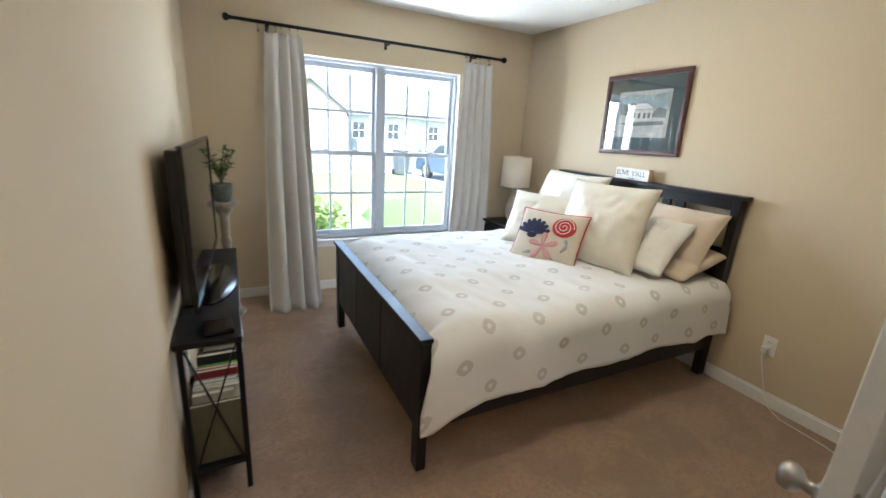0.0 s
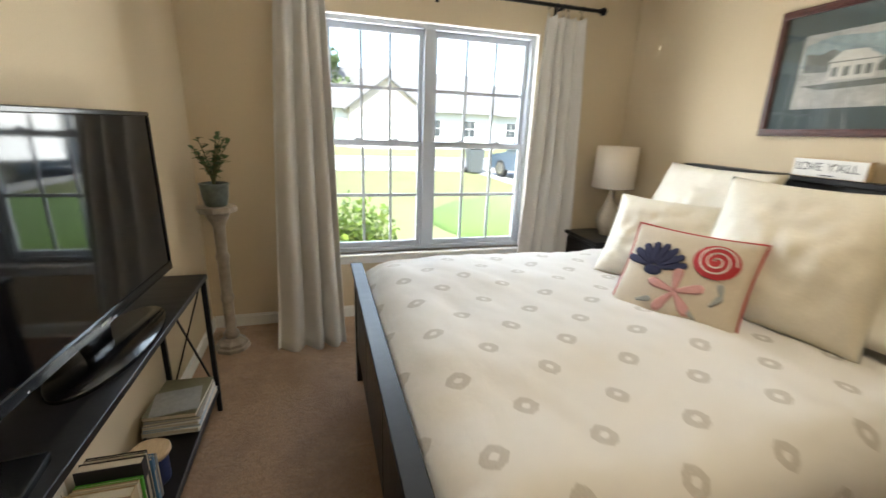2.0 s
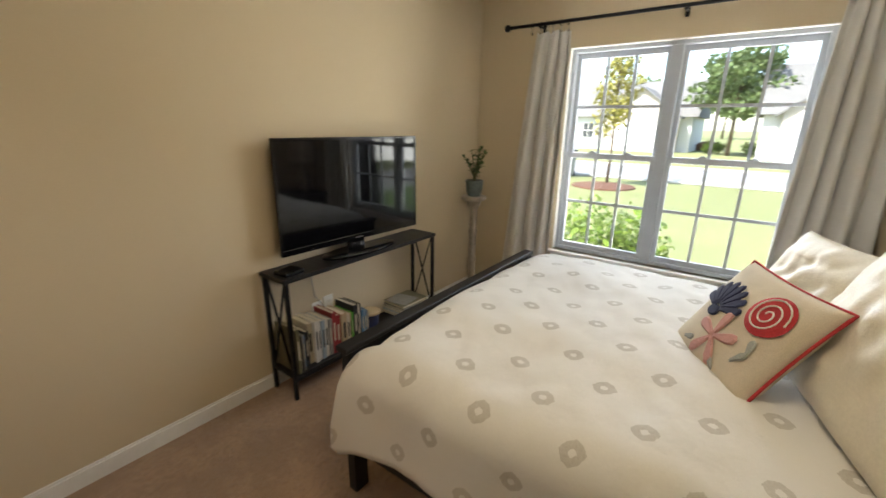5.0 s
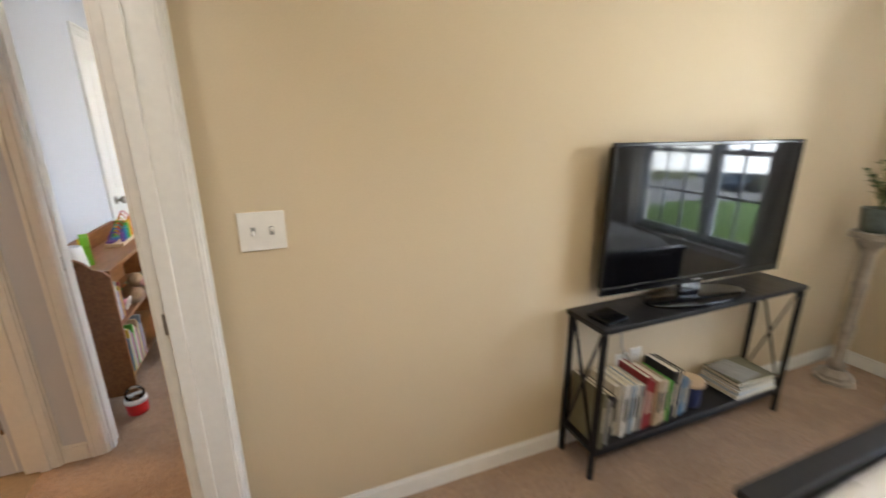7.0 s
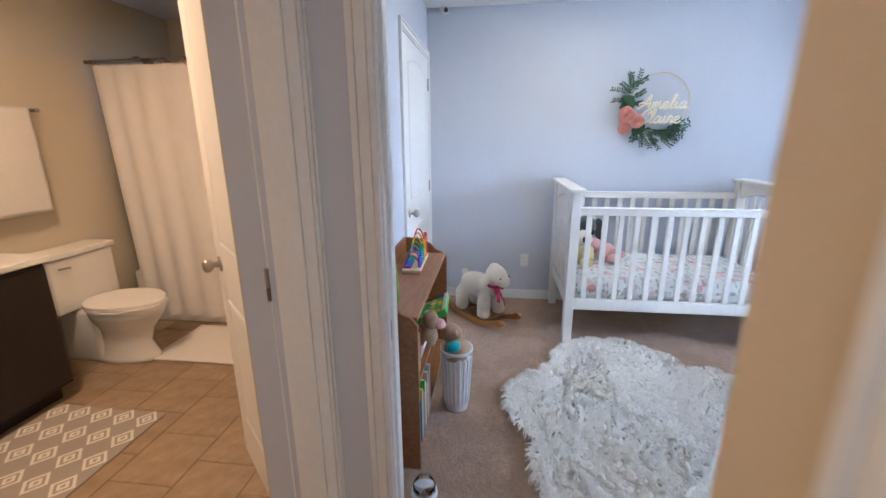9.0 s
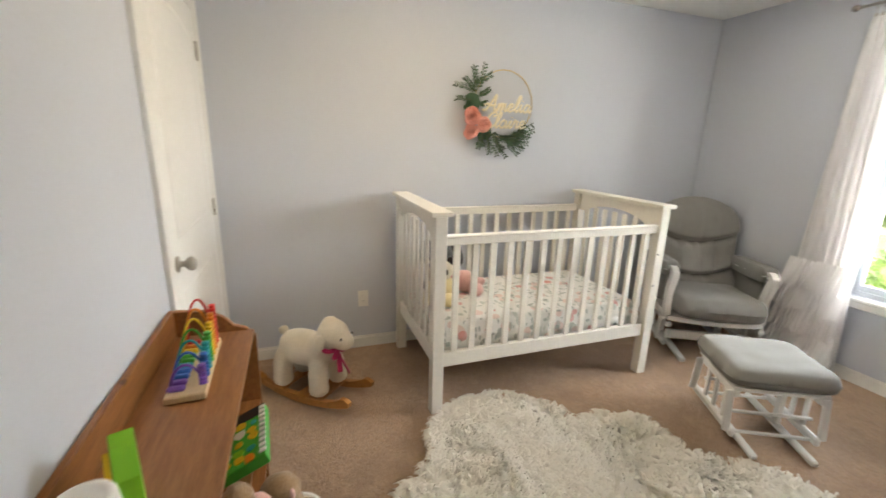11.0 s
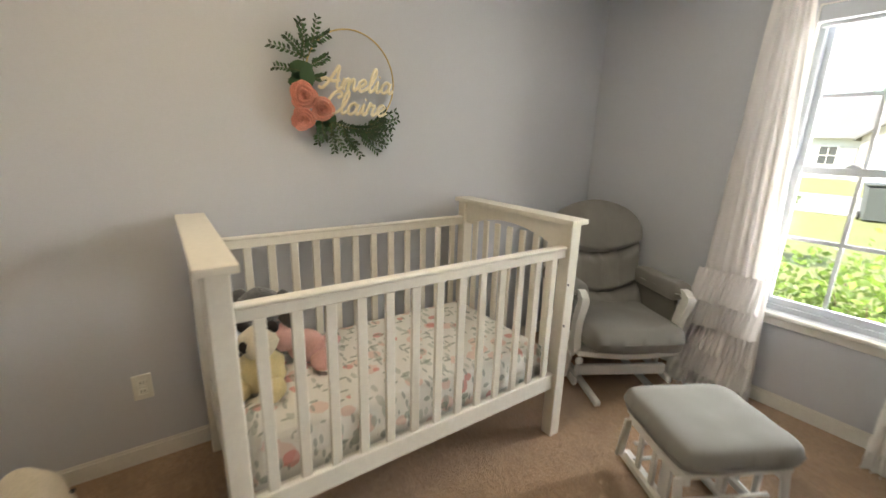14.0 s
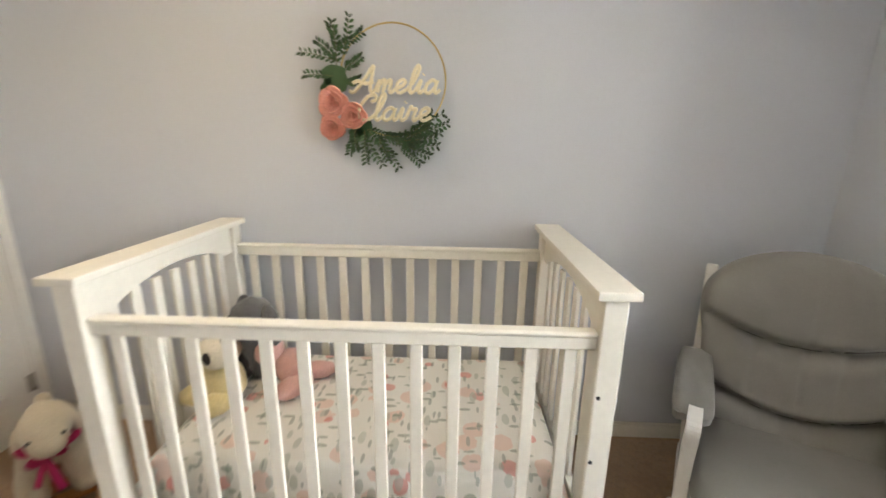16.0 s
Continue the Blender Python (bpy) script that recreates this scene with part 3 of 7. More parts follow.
wall_with_holes("wall_bath_door", "y", NS, -0.81, -0.73, 2.3, CEIL, [(-0.715, 0.235, 0.0, 2.06)], M["tan_wall"], "tan hall wall with the bathroom doorway")
wall_with_holes("wall_crib", "x", NX - 0.12, NX, -3.3, NY, CEIL, [(-3.0, -2.2, 1.9, 2.2)], M["blue_wall"], "pale blue-grey wall behind the crib")
wall_with_holes("wall_window_nursery", "y", NY, NY + 0.16, NX - 0.12, -0.73, CEIL, [NW], M["blue_wall"], "pale blue-grey wall with the nursery window")
wall_with_holes("wall_hall_end", "x", 2.3, 2.4, -0.93, -0.12, CEIL, [], M["tan_wall"], "tan painted end wall of the hall")
wall_with_holes("wall_bath_back", "y", -3.32, -3.2, NX, 0.5, CEIL, [], M["bath_wall"], "beige painted bathroom wall behind the toilet")
wall_with_holes("wall_bath_end", "x", 0.4, 0.5, -3.2, NS, CEIL, [], M["bath_wall"], "beige painted end wall of the bathroom")
wall_with_holes("wall_bath_lining", "y", NS - 0.133, NS - 0.121, NX, -0.74, CEIL, [], M["bath_wall"], "beige painted bathroom wall beside the door")
solid("ceiling_bath", box(NX, 0.4, -3.2, NS, CEIL, CEIL + 0.1), M["ceiling"], "white bathroom ceiling", "ceiling")
solid("roof", box(NX - 0.6, BX + 0.6, -3.9, BY + 0.45, 2.75, 2.95), M["shingle"], "grey shingle roof slab over the house", "roof")


def skirting(name, pieces, label):
    """Baseboard with a rounded top: each piece is (x0, x1, y0, y1)."""
    bm = bmesh.new()
    for x0, x1, y0, y1 in pieces:
        box(x0, x1, y0, y1, 0, 0.07, bm=bm)
        e = 0.005
        box(x0 + (e if x1 - x0 < 0.03 else 0), x1 - (e if x1 - x0 < 0.03 else 0), y0 + (e if y1 - y0 < 0.03 else 0), y1 - (e if y1 - y0 < 0.03 else 0), 0.07, 0.084, 0.003, bm=bm)
    solid(name, bm, M["trim"], label, "baseboard")


B = 0.013
skirting("baseboard", [(0, B, B, BY), (B, BX - B, BY - B, BY), (BX - B, BX, B, BY), (1.99, BX - B, 0, B), (0, 0.02, 0, B)], "white painted wooden baseboard round the bedroom")
skirting("baseboard_nursery", [(NX, NX + B, NS + B, NY), (NX + B, NE - B, NY - B, NY), (NE - B, NE, 0.49, NY - B), (-2.275, NE - B, NS, NS + B)], "white painted wooden baseboard round the nursery")
skirting("baseboard_hall", [(-0.73, -0.73 + B, -0.81, -0.71), (0.30, 2.3, -0.81, -0.81 + B), (-0.11 - B, -0.11, -0.12, 0.50)], "white painted wooden baseboard in the hall")
skirting("baseboard_bath", [(-2.45, -1.56, -3.2, -3.2 + B)], "white painted wooden baseboard in the bathroom")


def casing(name, axis, face, out, a, b, top, label, w=0.062):
    """Moulded door casing on one face: three steps of profile, two legs and a head."""
    bm = bmesh.new()
    for lo, hi, d in ((0.0, 0.016, 0.010), (0.016, 0.044, 0.014), (0.044, w, 0.019)):
        for x0, x1, z0, z1 in ((a - hi, a - lo, 0, top + hi), (b + lo, b + hi, 0, top + hi), (a - lo, b + lo, top + lo, top + hi)):
            f0, f1 = sorted((face, face + out * d))
            if axis == "y":
                box(x0, x1, f0, f1, z0, z1, 0.0025, bm=bm)
            else:
                box(f0, f1, x0, x1, z0, z1, 0.0025, bm=bm)
    solid(name, bm, M["trim"], label, "door trim")


def jamb(name, axis, f0, f1, a, b, top, label, stop=0.5):
    """Door lining with its stop bead."""
    bm = bmesh.new()
    t, s = 0.016, f0 + (f1 - f0) * stop
    for lo, hi, z0, z1, g0, g1 in ((a - t, a, 0, top + t, f0, f1), (b, b + t, 0, top + t, f0, f1), (a, b, top, top + t, f0, f1), (a, a + 0.01, 0, top, s - 0.018, s + 0.018), (b - 0.01, b, 0, top, s - 0.018, s + 0.018)):
        if axis == "y":
            box(lo, hi, g0, g1, z0, z1, 0.0015, bm=bm)
        else:
            box(g0, g1, lo, hi, z0, z1, 0.0015, bm=bm)
    return solid(name, bm, M["trim"], label, "door frame")


jamb("door_frame_bedroom", "y", -0.121, 0.001, 0.091, 1.904, 2.044, "white painted bedroom door frame", 0.35)
casing("trim_bedroom_door", "y", 0.0, 1, 0.088, 1.91, 2.05, "white moulded casing round the bedroom doorway, room side", 0.054)
casing("trim_bedroom_door_hall", "y", -0.12, -1, 0.085, 1.91, 2.05, "white moulded casing round the bedroom doorway, hall side")
jamb("door_frame_nursery", "x", NE - 0.001, -0.729, -0.634, 0.399, 2.044, "white painted nursery door frame", 0.62)
casing("trim_nursery_door_hall", "x", -0.73, 1, -0.640, 0.405, 2.05, "white moulded casing round the nursery doorway, hall side")
casing("trim_nursery_door", "x", NE, -1, -0.640, 0.405, 2.05, "white moulded casing round the nursery doorway, nursery side")
jamb("door_frame_bath", "y", NS - 0.001, -0.809, -0.70, 0.22, 2.044, "white painted bathroom door frame", 0.6)
casing("trim_bath_door", "y", -0.81, 1, -0.706, 0.226, 2.05, "white moulded casing round the bathroom doorway", 0.05)
jamb("door_frame_closet", "y", NS - 0.12, NS, -3.265, -2.34, 2.034, "white painted closet door frame", 0.3)
casing("trim_closet_door", "y", NS, 1, -3.271, -2.334, 2.04, "white moulded casing round the closet door", 0.058)


def strike(at, axis, parent_name, label):
    ob = thing("strike_plate", label, "strike plate", pose(*at))
    ob["kind"] = "structure"
    if axis == "y":
        part("plate", prism([(-0.016, -0.03), (0.016, -0.03), (0.022, -0.018), (0.022, 0.018), (0.016, 0.03), (-0.016, 0.03)], 0, 0.0025, m=pose(0, 0, 0, 90, 0, 90)), M["nickel"], ob)
    else:
        part("plate", prism([(-0.016, -0.03), (0.016, -0.03), (0.022, -0.018), (0.022, 0.018), (0.016, 0.03), (-0.016, 0.03)], 0, 0.0025, m=pose(0, 0, 0, 90, 0, 180)), M["nickel"], ob)
    return ob


strike((0.0915, -0.09, 0.915), "y", "", "brushed nickel strike plate on the bedroom door frame")
strike((-0.765, -0.6335, 0.90), "x", "", "brushed nickel strike plate on the nursery door frame")


def door(name, width, m, label, arched=False, knob_side=1, hinges=(), both=True, height=2.03, knob=(0.065, 0.935)):
    """A two-panel door leaf from x 0 (hinge edge) to x width, 36 mm thick, with moulded panels, knobs and hinges."""
    ob = thing(name, label, "door", m, kind="structure")
    part("leaf", box(0, width, -0.018, 0.018, 0.008, height, 0.0015), M["trim"], ob)
    for side in (1, -1):
        for z0, z1, arch in ((0.24, 0.80, False), (1.02, height - 0.14, arched)):
            x0, x1 = 0.12, width - 0.12
            ring = [(x0, z0), (x1, z0), (x1, z1)] + ([(x0 + (x1 - x0) * k / 8, z1 + 0.05 * math.sin(math.pi * k / 8)) for k in range(7, 0, -1)] if arch else []) + [(x0, z1)]
            bm = bmesh.new()
            n = len(ring)
            cx, cz = (x0 + x1) / 2, (z0 + z1) / 2
            def inset(p, d):
                return (p[0] + (d if p[0] < cx else -d), p[1] + (d if p[1] < cz else -d))
            prof = ((0.0, 0.0182), (0.008, 0.0225), (0.018, 0.0185), (0.035, 0.0205))
            loops = [[bm.verts.new((inset(p, d)[0], side * y, inset(p, d)[1])) for p in ring] for d, y in prof]
            for a, b in zip(loops, loops[1:]):
                for k in range(n):
                    bm.faces.new((a[k], a[(k + 1) % n], b[(k + 1) % n], b[k]))
            bm.faces.new(loops[-1])
            bmesh.ops.recalc_face_normals(bm, faces=bm.faces)
            part("panel", bm, M["trim"], ob)
    kx = width - knob[0]
    for side in (1, -1) if both else (1,):
        prof = [(0.0, 0.0), (0.032, 0.0), (0.032, 0.005), (0.012, 0.010), (0.011, 0.026), (0.022, 0.034), (0.028, 0.046), (0.026, 0.058), (0.015, 0.065), (0.0, 0.066)]
        part("knob", lathe(prof, 24, m=pose(kx, side * 0.018, knob[1], -90 * side, 0, 0)), M["nickel"], ob, "brushed nickel door knob", True)
    for z in hinges:
        bm = box(-0.004, 0.03, 0.0165, 0.0195, z - 0.045, z + 0.045, 0.001)
        lathe([(0.006, z - 0.047), (0.006, z + 0.047)], 10, bm, pose(-0.003, 0.022, 0))
        part("hinge", bm, M["nickel"], ob, "brushed nickel hinge")
    return ob


door("door_1", 0.725, pose(1.81, 0.015, 0, 0, 0, 187), "white panelled bedroom door leaf with nickel knobs", knob=(0.05, 0.872))
door("door_2", 0.915, pose(-3.26, NS - 0.010, 0, 0, 0, 0), "closed white two-panel closet door with nickel knob", True, hinges=(0.25, 1.03, 1.84), both=True)
door("door_3", 0.73, pose(-0.74, -0.955, 0, 0, 0, 226), "white two-panel bathroom door standing open", True, hinges=(0.25, 1.03, 1.84))


def window(name, x0, x1, z0, z1, y, units, label, sash_split):
    """White vinyl double-hung units side by side: frame, two sashes each with a 3 x 2 grid, panes, sill."""
    ob = thing(name, label, "window", kind="structure")
    yo = y + 0.045
    fr = bmesh.new()
    f = 0.032
    box(x0, x0 + f, yo, yo + 0.08, z0, z1, 0.002, fr)
    box(x1 - f, x1, yo, yo + 0.08, z0, z1, 0.002, fr)
    box(x0 + f, x1 - f, yo, yo + 0.08, z1 - f, z1, 0.002, fr)
    box(x0 + f, x1 - f, yo, yo + 0.08, z0, z0 + 0.03, 0.002, fr)
    mid, mw = (x0 + x1) / 2, 0.034
    spans = [(x0 + f, x1 - f)]
    if units == 2:
        mid = 1.443
        box(mid - mw, mid + mw, yo - 0.01, yo + 0.08, z0 + 0.03, z1 - f, 0.002, fr)
        spans = [(x0 + f, mid - mw), (mid + mw, x1 - f)]
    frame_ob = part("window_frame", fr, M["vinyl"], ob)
    part("window_sill", box(x0 - 0.03, x1 + 0.03, y - 0.035, yo, z0 - 0.022, z0, 0.004), M["trim"], ob)
    part("apron", box(x0 - 0.01, x1 + 0.01, y - 0.014, y - 0.001, z0 - 0.07, z0 - 0.0225, 0.003), M["trim"], ob)
    rv = bmesh.new()
    for a, b, c, d in ((x0, x0 + 0.006, z0, z1), (x1 - 0.006, x1, z0, z1), (x0 + 0.006, x1 - 0.006, z1 - 0.006, z1)):
        box(a, b, y - 0.001, yo - 0.001, c, d, bm=rv)
    part("reveal", rv, M["trim"], ob)
    s = 0.03
    for a, b in spans:
        for c, d, off in ((z0 + 0.03, sash_split + 0.02, 0.012), (sash_split - 0.018, z1 - f, 0.042)):
            yy = yo + off
            bm = bmesh.new()
            box(a, a + s, yy, yy + 0.026, c, d, 0.002, bm)
            box(b - s, b, yy, yy + 0.026, c, d, 0.002, bm)
            box(a + s, b - s, yy, yy + 0.026, c, c + 0.038, 0.002, bm)
            box(a + s, b - s, yy, yy + 0.026, d - 0.038, d, 0.002, bm)
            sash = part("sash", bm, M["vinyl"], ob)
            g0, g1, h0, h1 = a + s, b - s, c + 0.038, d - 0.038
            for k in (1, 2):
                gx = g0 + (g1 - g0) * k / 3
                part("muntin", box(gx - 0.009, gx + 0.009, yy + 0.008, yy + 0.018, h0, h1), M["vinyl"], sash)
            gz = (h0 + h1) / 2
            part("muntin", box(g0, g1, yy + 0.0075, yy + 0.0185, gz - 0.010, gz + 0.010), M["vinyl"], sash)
            pane = part("pane", box(g0, g1, yy + 0.0205, yy + 0.0235, h0, h1), M["window_glass"], sash, "clear glass pane")
            pane.visible_shadow = False
        for k in (0.3, 0.7):
            lx = a + (b - a) * k
            bm = box(lx - 0.025, lx + 0.025, yo + 0.010, yo + 0.036, sash_split + 0.02, sash_split + 0.03, 0.003)
            box(lx - 0.012, lx + 0.015, yo + 0.004, yo + 0.02, sash_split + 0.03, sash_split + 0.038, 0.002, bm)
            part("sash_lock", bm, M["vinyl"], frame_ob)
    return ob


window("window_1", *BW, BY, 2, "double white vinyl window with gridded panes, closed", 1.222)
window("window_2", *NW, NY, 1, "white vinyl window with gridded panes, closed", 1.318)
# roller shade case above the nursery panes
ob = thing("roller_shade", "raised white roller shade at the head of the nursery window", "window shade", pose(0, 0, 0))
part("cassette", box(NW[0] + 0.008, NW[1] - 0.008, NY - 0.012, NY + 0.05, 2.015, 2.09, 0.012, seg=3), M["vinyl"], ob)
part("bottom_bar", box(NW[0] + 0.02, NW[1] - 0.02, NY + 0.01, NY + 0.03, 1.995, 2.015, 0.003), M["vinyl"], ob)


def drape(name, x0, x1, b0, b1, y, z0, z1, material, label, folds, depth, seed, lean=0.0, flare=0.02, nx=110, nz=46, y0=None):
    """Hanging cloth: x0..x1 at the top, b0..b1 at the bottom, gathered in folds."""
    def fn(u, v):
        z = z1 + (z0 - z1) * v
        ww = v ** 0.8
        x = (x0 + (x1 - x0) * u) * (1 - ww) + (b0 + (b1 - b0) * u) * ww
        ph = 2 * math.pi * folds * (u + 0.035 * math.sin(7 * u + seed) + 0.02 * math.sin(3.1 * v + seed))
        amp = depth * (0.45 + 0.55 * min(1, 1.6 * v + 0.1)) * (0.7 + 0.5 * noise.noise(Vector((u * 4 + seed, v * 1.3, 0))))
        sag = -0.02 * abs(math.sin(math.pi * folds * u)) * max(0, 1 - 9 * v)
        yy = y + amp * math.sin(ph) + lean * v + 0.010 * noise.noise(Vector((u * 9, v * 5, seed)))
        if v > 0.93:
            yy -= flare * (v - 0.93) / 0.07
        return (x + 0.35 * amp * math.cos(ph * 1.02 + 0.7), yy, max(z + sag, z0 + 0.004))
    bm = sheet(nx, nz, fn)
    ob = part(name, bm, material, None, "", True)
    so = ob.modifiers.new("cloth", "SOLIDIFY")
    so.thickness = 0.003
    return tagged(ob, label, "curtain")


drape("curtain", 0.525, 0.785, 0.425, 0.845, BY - 0.085, 0.0, 2.085, M["curtain"], "light grey linen curtain panel gathered beside the bedroom window", 3.4, 0.058, 1.3, -0.25, 0.07)
drape("curtain", 2.195, 2.485, 2.10, 2.575, BY - 0.075, 0.0, 2.085, M["curtain"], "light grey linen curtain panel hanging by the nightstand", 4.0, 0.042, 4.1, -0.03, 0.02)


def curtain_rod(x0, x1, y, z, r, material, brackets, rings, wall, label, drop=0.05):
    ob = thing("curtain_rod", label, "curtain rod")
    part("rod", tube([(x0, y, z), (x1, y, z)], r, 14), material, ob, smooth=True)
    for x, s in ((x0, -1), (x1, 1)):
        prof = [(r * 0.9, 0), (r * 1.3, 0.004), (r * 0.9, 0.012), (r * 1.9, 0.022), (r * 2.2, 0.035), (r * 1.7, 0.05), (r * 0.6, 0.056), (0, 0.057)]
        part("finial", lathe(prof, 18, m=pose(x, y, z, 0, 90 * s, 0)), material, ob, smooth=True)
    for x in brackets:
        bm = box(x - 0.012, x + 0.012, wall - 0.006, wall - 0.001, z - 0.05, z + 0.02, 0.002)
        bar((x, wall - 0.004, z - 0.018), (x, y, z - 0.018), 0.012, 0.012, 0.002, bm)
        box(x - 0.01, x + 0.01, y - 0.016, y + 0.016, z - 0.026, z - 0.012, 0.003, bm)
        part("bracket", bm, material, ob)
    for x in rings:
        ring = [(x + 0.004 * math.sin(a * 1.0), y + (r + 0.008) * math.cos(a), z - 0.006 + (r + 0.008) * math.sin(a)) for a in [2 * math.pi * k / 16 for k in range(16)]]
        rg = part("ring", tube(ring, 0.002, 6, closed=True), material, ob, smooth=True)
        bm = tube([(x, y, z - r - 0.014), (x, y, z - drop)], 0.0018, 6)
        box(x - 0.007, x + 0.007, y - 0.004, y + 0.004, z - drop - 0.018, z - drop, 0.002, bm)
        part("clip", bm, M["nickel"], rg)
    return ob


curtain_rod(0.31, 2.59, BY - 0.075, 2.137, 0.012, M["black_metal"], (0.545, 1.47, 2.30), (0.48, 0.545, 0.60, 0.64, 0.70, 0.755, 2.215, 2.27, 2.32, 2.36, 2.46), BY, "black metal curtain rod with ball finials and clip rings")
curtain_rod(-2.36, -1.02, NY - 0.10, 2.25, 0.009, M["nickel"], (-2.22, -1.15), (-2.29, -2.26, -2.23, -2.2, -2.17, -1.47, -1.42, -1.36, -1.3, -1.24, -1.18), NY, "brushed nickel curtain rod with small finials")

# ---- bedroom ----
# bed: frame of dark stained wood
FX, HX, Y0, Y1 = 0.868, 2.968, 1.085, 2.625
bed = thing("bed", "black-stained wooden bed frame with panelled footboard and tall headboard", "bed", pose(0, 0, 0))
fb = part("footboard", box(FX + 0.010, FX + 0.036, Y0 + 0.066, Y1 - 0.066, 0.19, 0.633, 0.003), M["black"], bed)
for k in range(3):
    a = Y0 + 0.066 + (Y1 - Y0 - 0.132) * k / 3
    b = Y0 + 0.066 + (Y1 - Y0 - 0.132) * (k + 1) / 3
    part("panel", box(FX + 0.005, FX + 0.0105, a + 0.004, b - 0.004, 0.20, 0.615, 0.002), M["black"], fb)
part("top_rail", box(FX - 0.014, FX + 0.046, Y0 - 0.014, Y1 + 0.014, 0.634, 0.656, 0.003), M["black"], bed)
for y in (Y0, Y1 - 0.066):
    part("leg", box(FX, FX + 0.046, y, y + 0.066, 0, 0.633, 0.003), M["black"], bed)
    part("head_post", box(HX - 0.066, HX, y + (0.016 if y == Y0 else 0), y + 0.066, 0, 1.165, 0.003), M["black"], bed)
for y in (Y0 + 0.012, Y1 - 0.042):
    part("side_rail", box(FX + 0.047, HX - 0.067, y, y + 0.03, 0.20, 0.345, 0.003), M["black"], bed)
part("head_cap", box(HX - 0.085, HX + 0.008, Y0 - 0.004, Y1 + 0.03, 1.166, 1.19, 0.003), M["black"], bed)
part("head_rail", box(HX - 0.05, HX - 0.014, Y0 + 0.066, Y1 - 0.066, 1.10, 1.1655, 0.002), M["black"], bed)
part("head_rail", box(HX - 0.05, HX - 0.014, Y0 + 0.066, Y1 - 0.066, 0.62, 0.86, 0.002), M["black"], bed)
for y in (1.455, 1.56, 2.08, 2.185):
    part("head_slat", box(HX - 0.046, HX - 0.018, y, y + 0.06, 0.86, 1.10, 0.002), M["black"], bed)
part("head_panel", box(HX - 0.044, HX - 0.02, Y0 + 0.066, Y1 - 0.066, 0.25, 0.62, 0.002), M["black"], bed)

mat_ = part("mattress", box(FX + 0.055, HX - 0.07, Y0 + 0.03, Y1 - 0.03, 0.3455, 0.625, 0.05, seg=3), M["white_cotton"])
tagged(mat_, "thick white mattress lying in the bed frame", "mattress")
tagged(part("slat_base", box(FX + 0.066, HX - 0.067, Y0 + 0.043, Y1 - 0.043, 0.31, 0.345), M["palewood"], bed))


def quilt_fn(u, v):
    """u runs foot to head, v from the near hem over the bed to the far hem; metres along the cloth are the uv."""
    x0, x1 = 0.918, 2.93
    top, hang, rad = 0.662, 0.318, 0.10
    wide = Y1 - Y0 - 0.02
    total = wide + 2 * hang
    s = v * total - hang                       # arc across: < 0 near drop, > wide far drop
    lx = u * (x1 - x0)
    foot = max(0.0, 1 - lx / 0.16)
    puff = 0.006 * noise.noise(Vector((lx * 15 + 3 * s, s * 9.0, 1.2))) + 0.020 * noise.noise(Vector((lx * 2.1, s * 2.3, 0.4))) + 0.006 * (1 - abs(noise.noise(Vector((lx * 4.4 + 1.7 * s, s * 3.1 - lx, 5.0)))) * 2.2) + 0.010 * noise.noise(Vector((lx * 6.0, s * 5.0, 2.2)))
    crown = 0.035 * math.sin(math.pi * min(max(s / wide, 0), 1)) ** 0.9
    h = top + crown + puff
    def fall(d):                               # offset outwards and down along the drop
        a = min(d / (rad * 1.57), 1.0) * math.pi / 2
        out, dn = rad * math.sin(a), rad * (1 - math.cos(a))
        rest = max(0.0, d - rad * 1.57)
        return out, dn + rest
    if s < 0.06:
        out, dn = fall(0.06 - s)
        wave = 0.014 * min(1, dn / 0.25) * math.sin(lx * 13.0 + 1.6 * math.sin(lx * 3)) + 0.01 * noise.noise(Vector((lx * 5, dn * 3, 7)))
        y = Y0 + 0.07 - out - wave - 0.02 * min(1, dn / 0.3)
        z = h - dn * (0.98 + 0.015 * math.sin(lx * 4.2) + 0.28 * math.exp(-lx / 0.15))
    elif s > wide - 0.06:
        out, dn = fall(s - (wide - 0.06))
        y = Y1 - 0.07 + out + 0.015 * min(1, dn / 0.2) * math.sin(lx * 8)
        z = h - dn
    else:
        y, z = Y0 + 0.01 + s, h
    x = x0 + lx
    if 0.06 <= s <= wide - 0.06 and foot > 0:   # tucked down inside the footboard
        z -= 0.085 * foot ** 2
        x += 0.004 * foot
    elif foot > 0:
        z -= 0.05 * foot ** 2
        edge = min(1.0, max(0.0, (0.06 - s) / 0.12)) if s < 0.06 else min(1.0, max(0, (s - wide + 0.06) / 0.12))
        x += 0.004 * foot * (1 - edge) - (0.065 * foot * min(1, dn / 0.22) if s < 0.06 else 0)
    return (x, y, max(z, 0.24)), (lx, s)


qb = sheet(120, 110, quilt_fn, uvs=True)
quilt = part("comforter", qb, M["quilt"], None, "", True)
quilt.modifiers.new("cloth", "SOLIDIFY").thickness = -0.012
tagged(quilt, "white cotton comforter with grey ring motifs spread over the bed", "comforter")


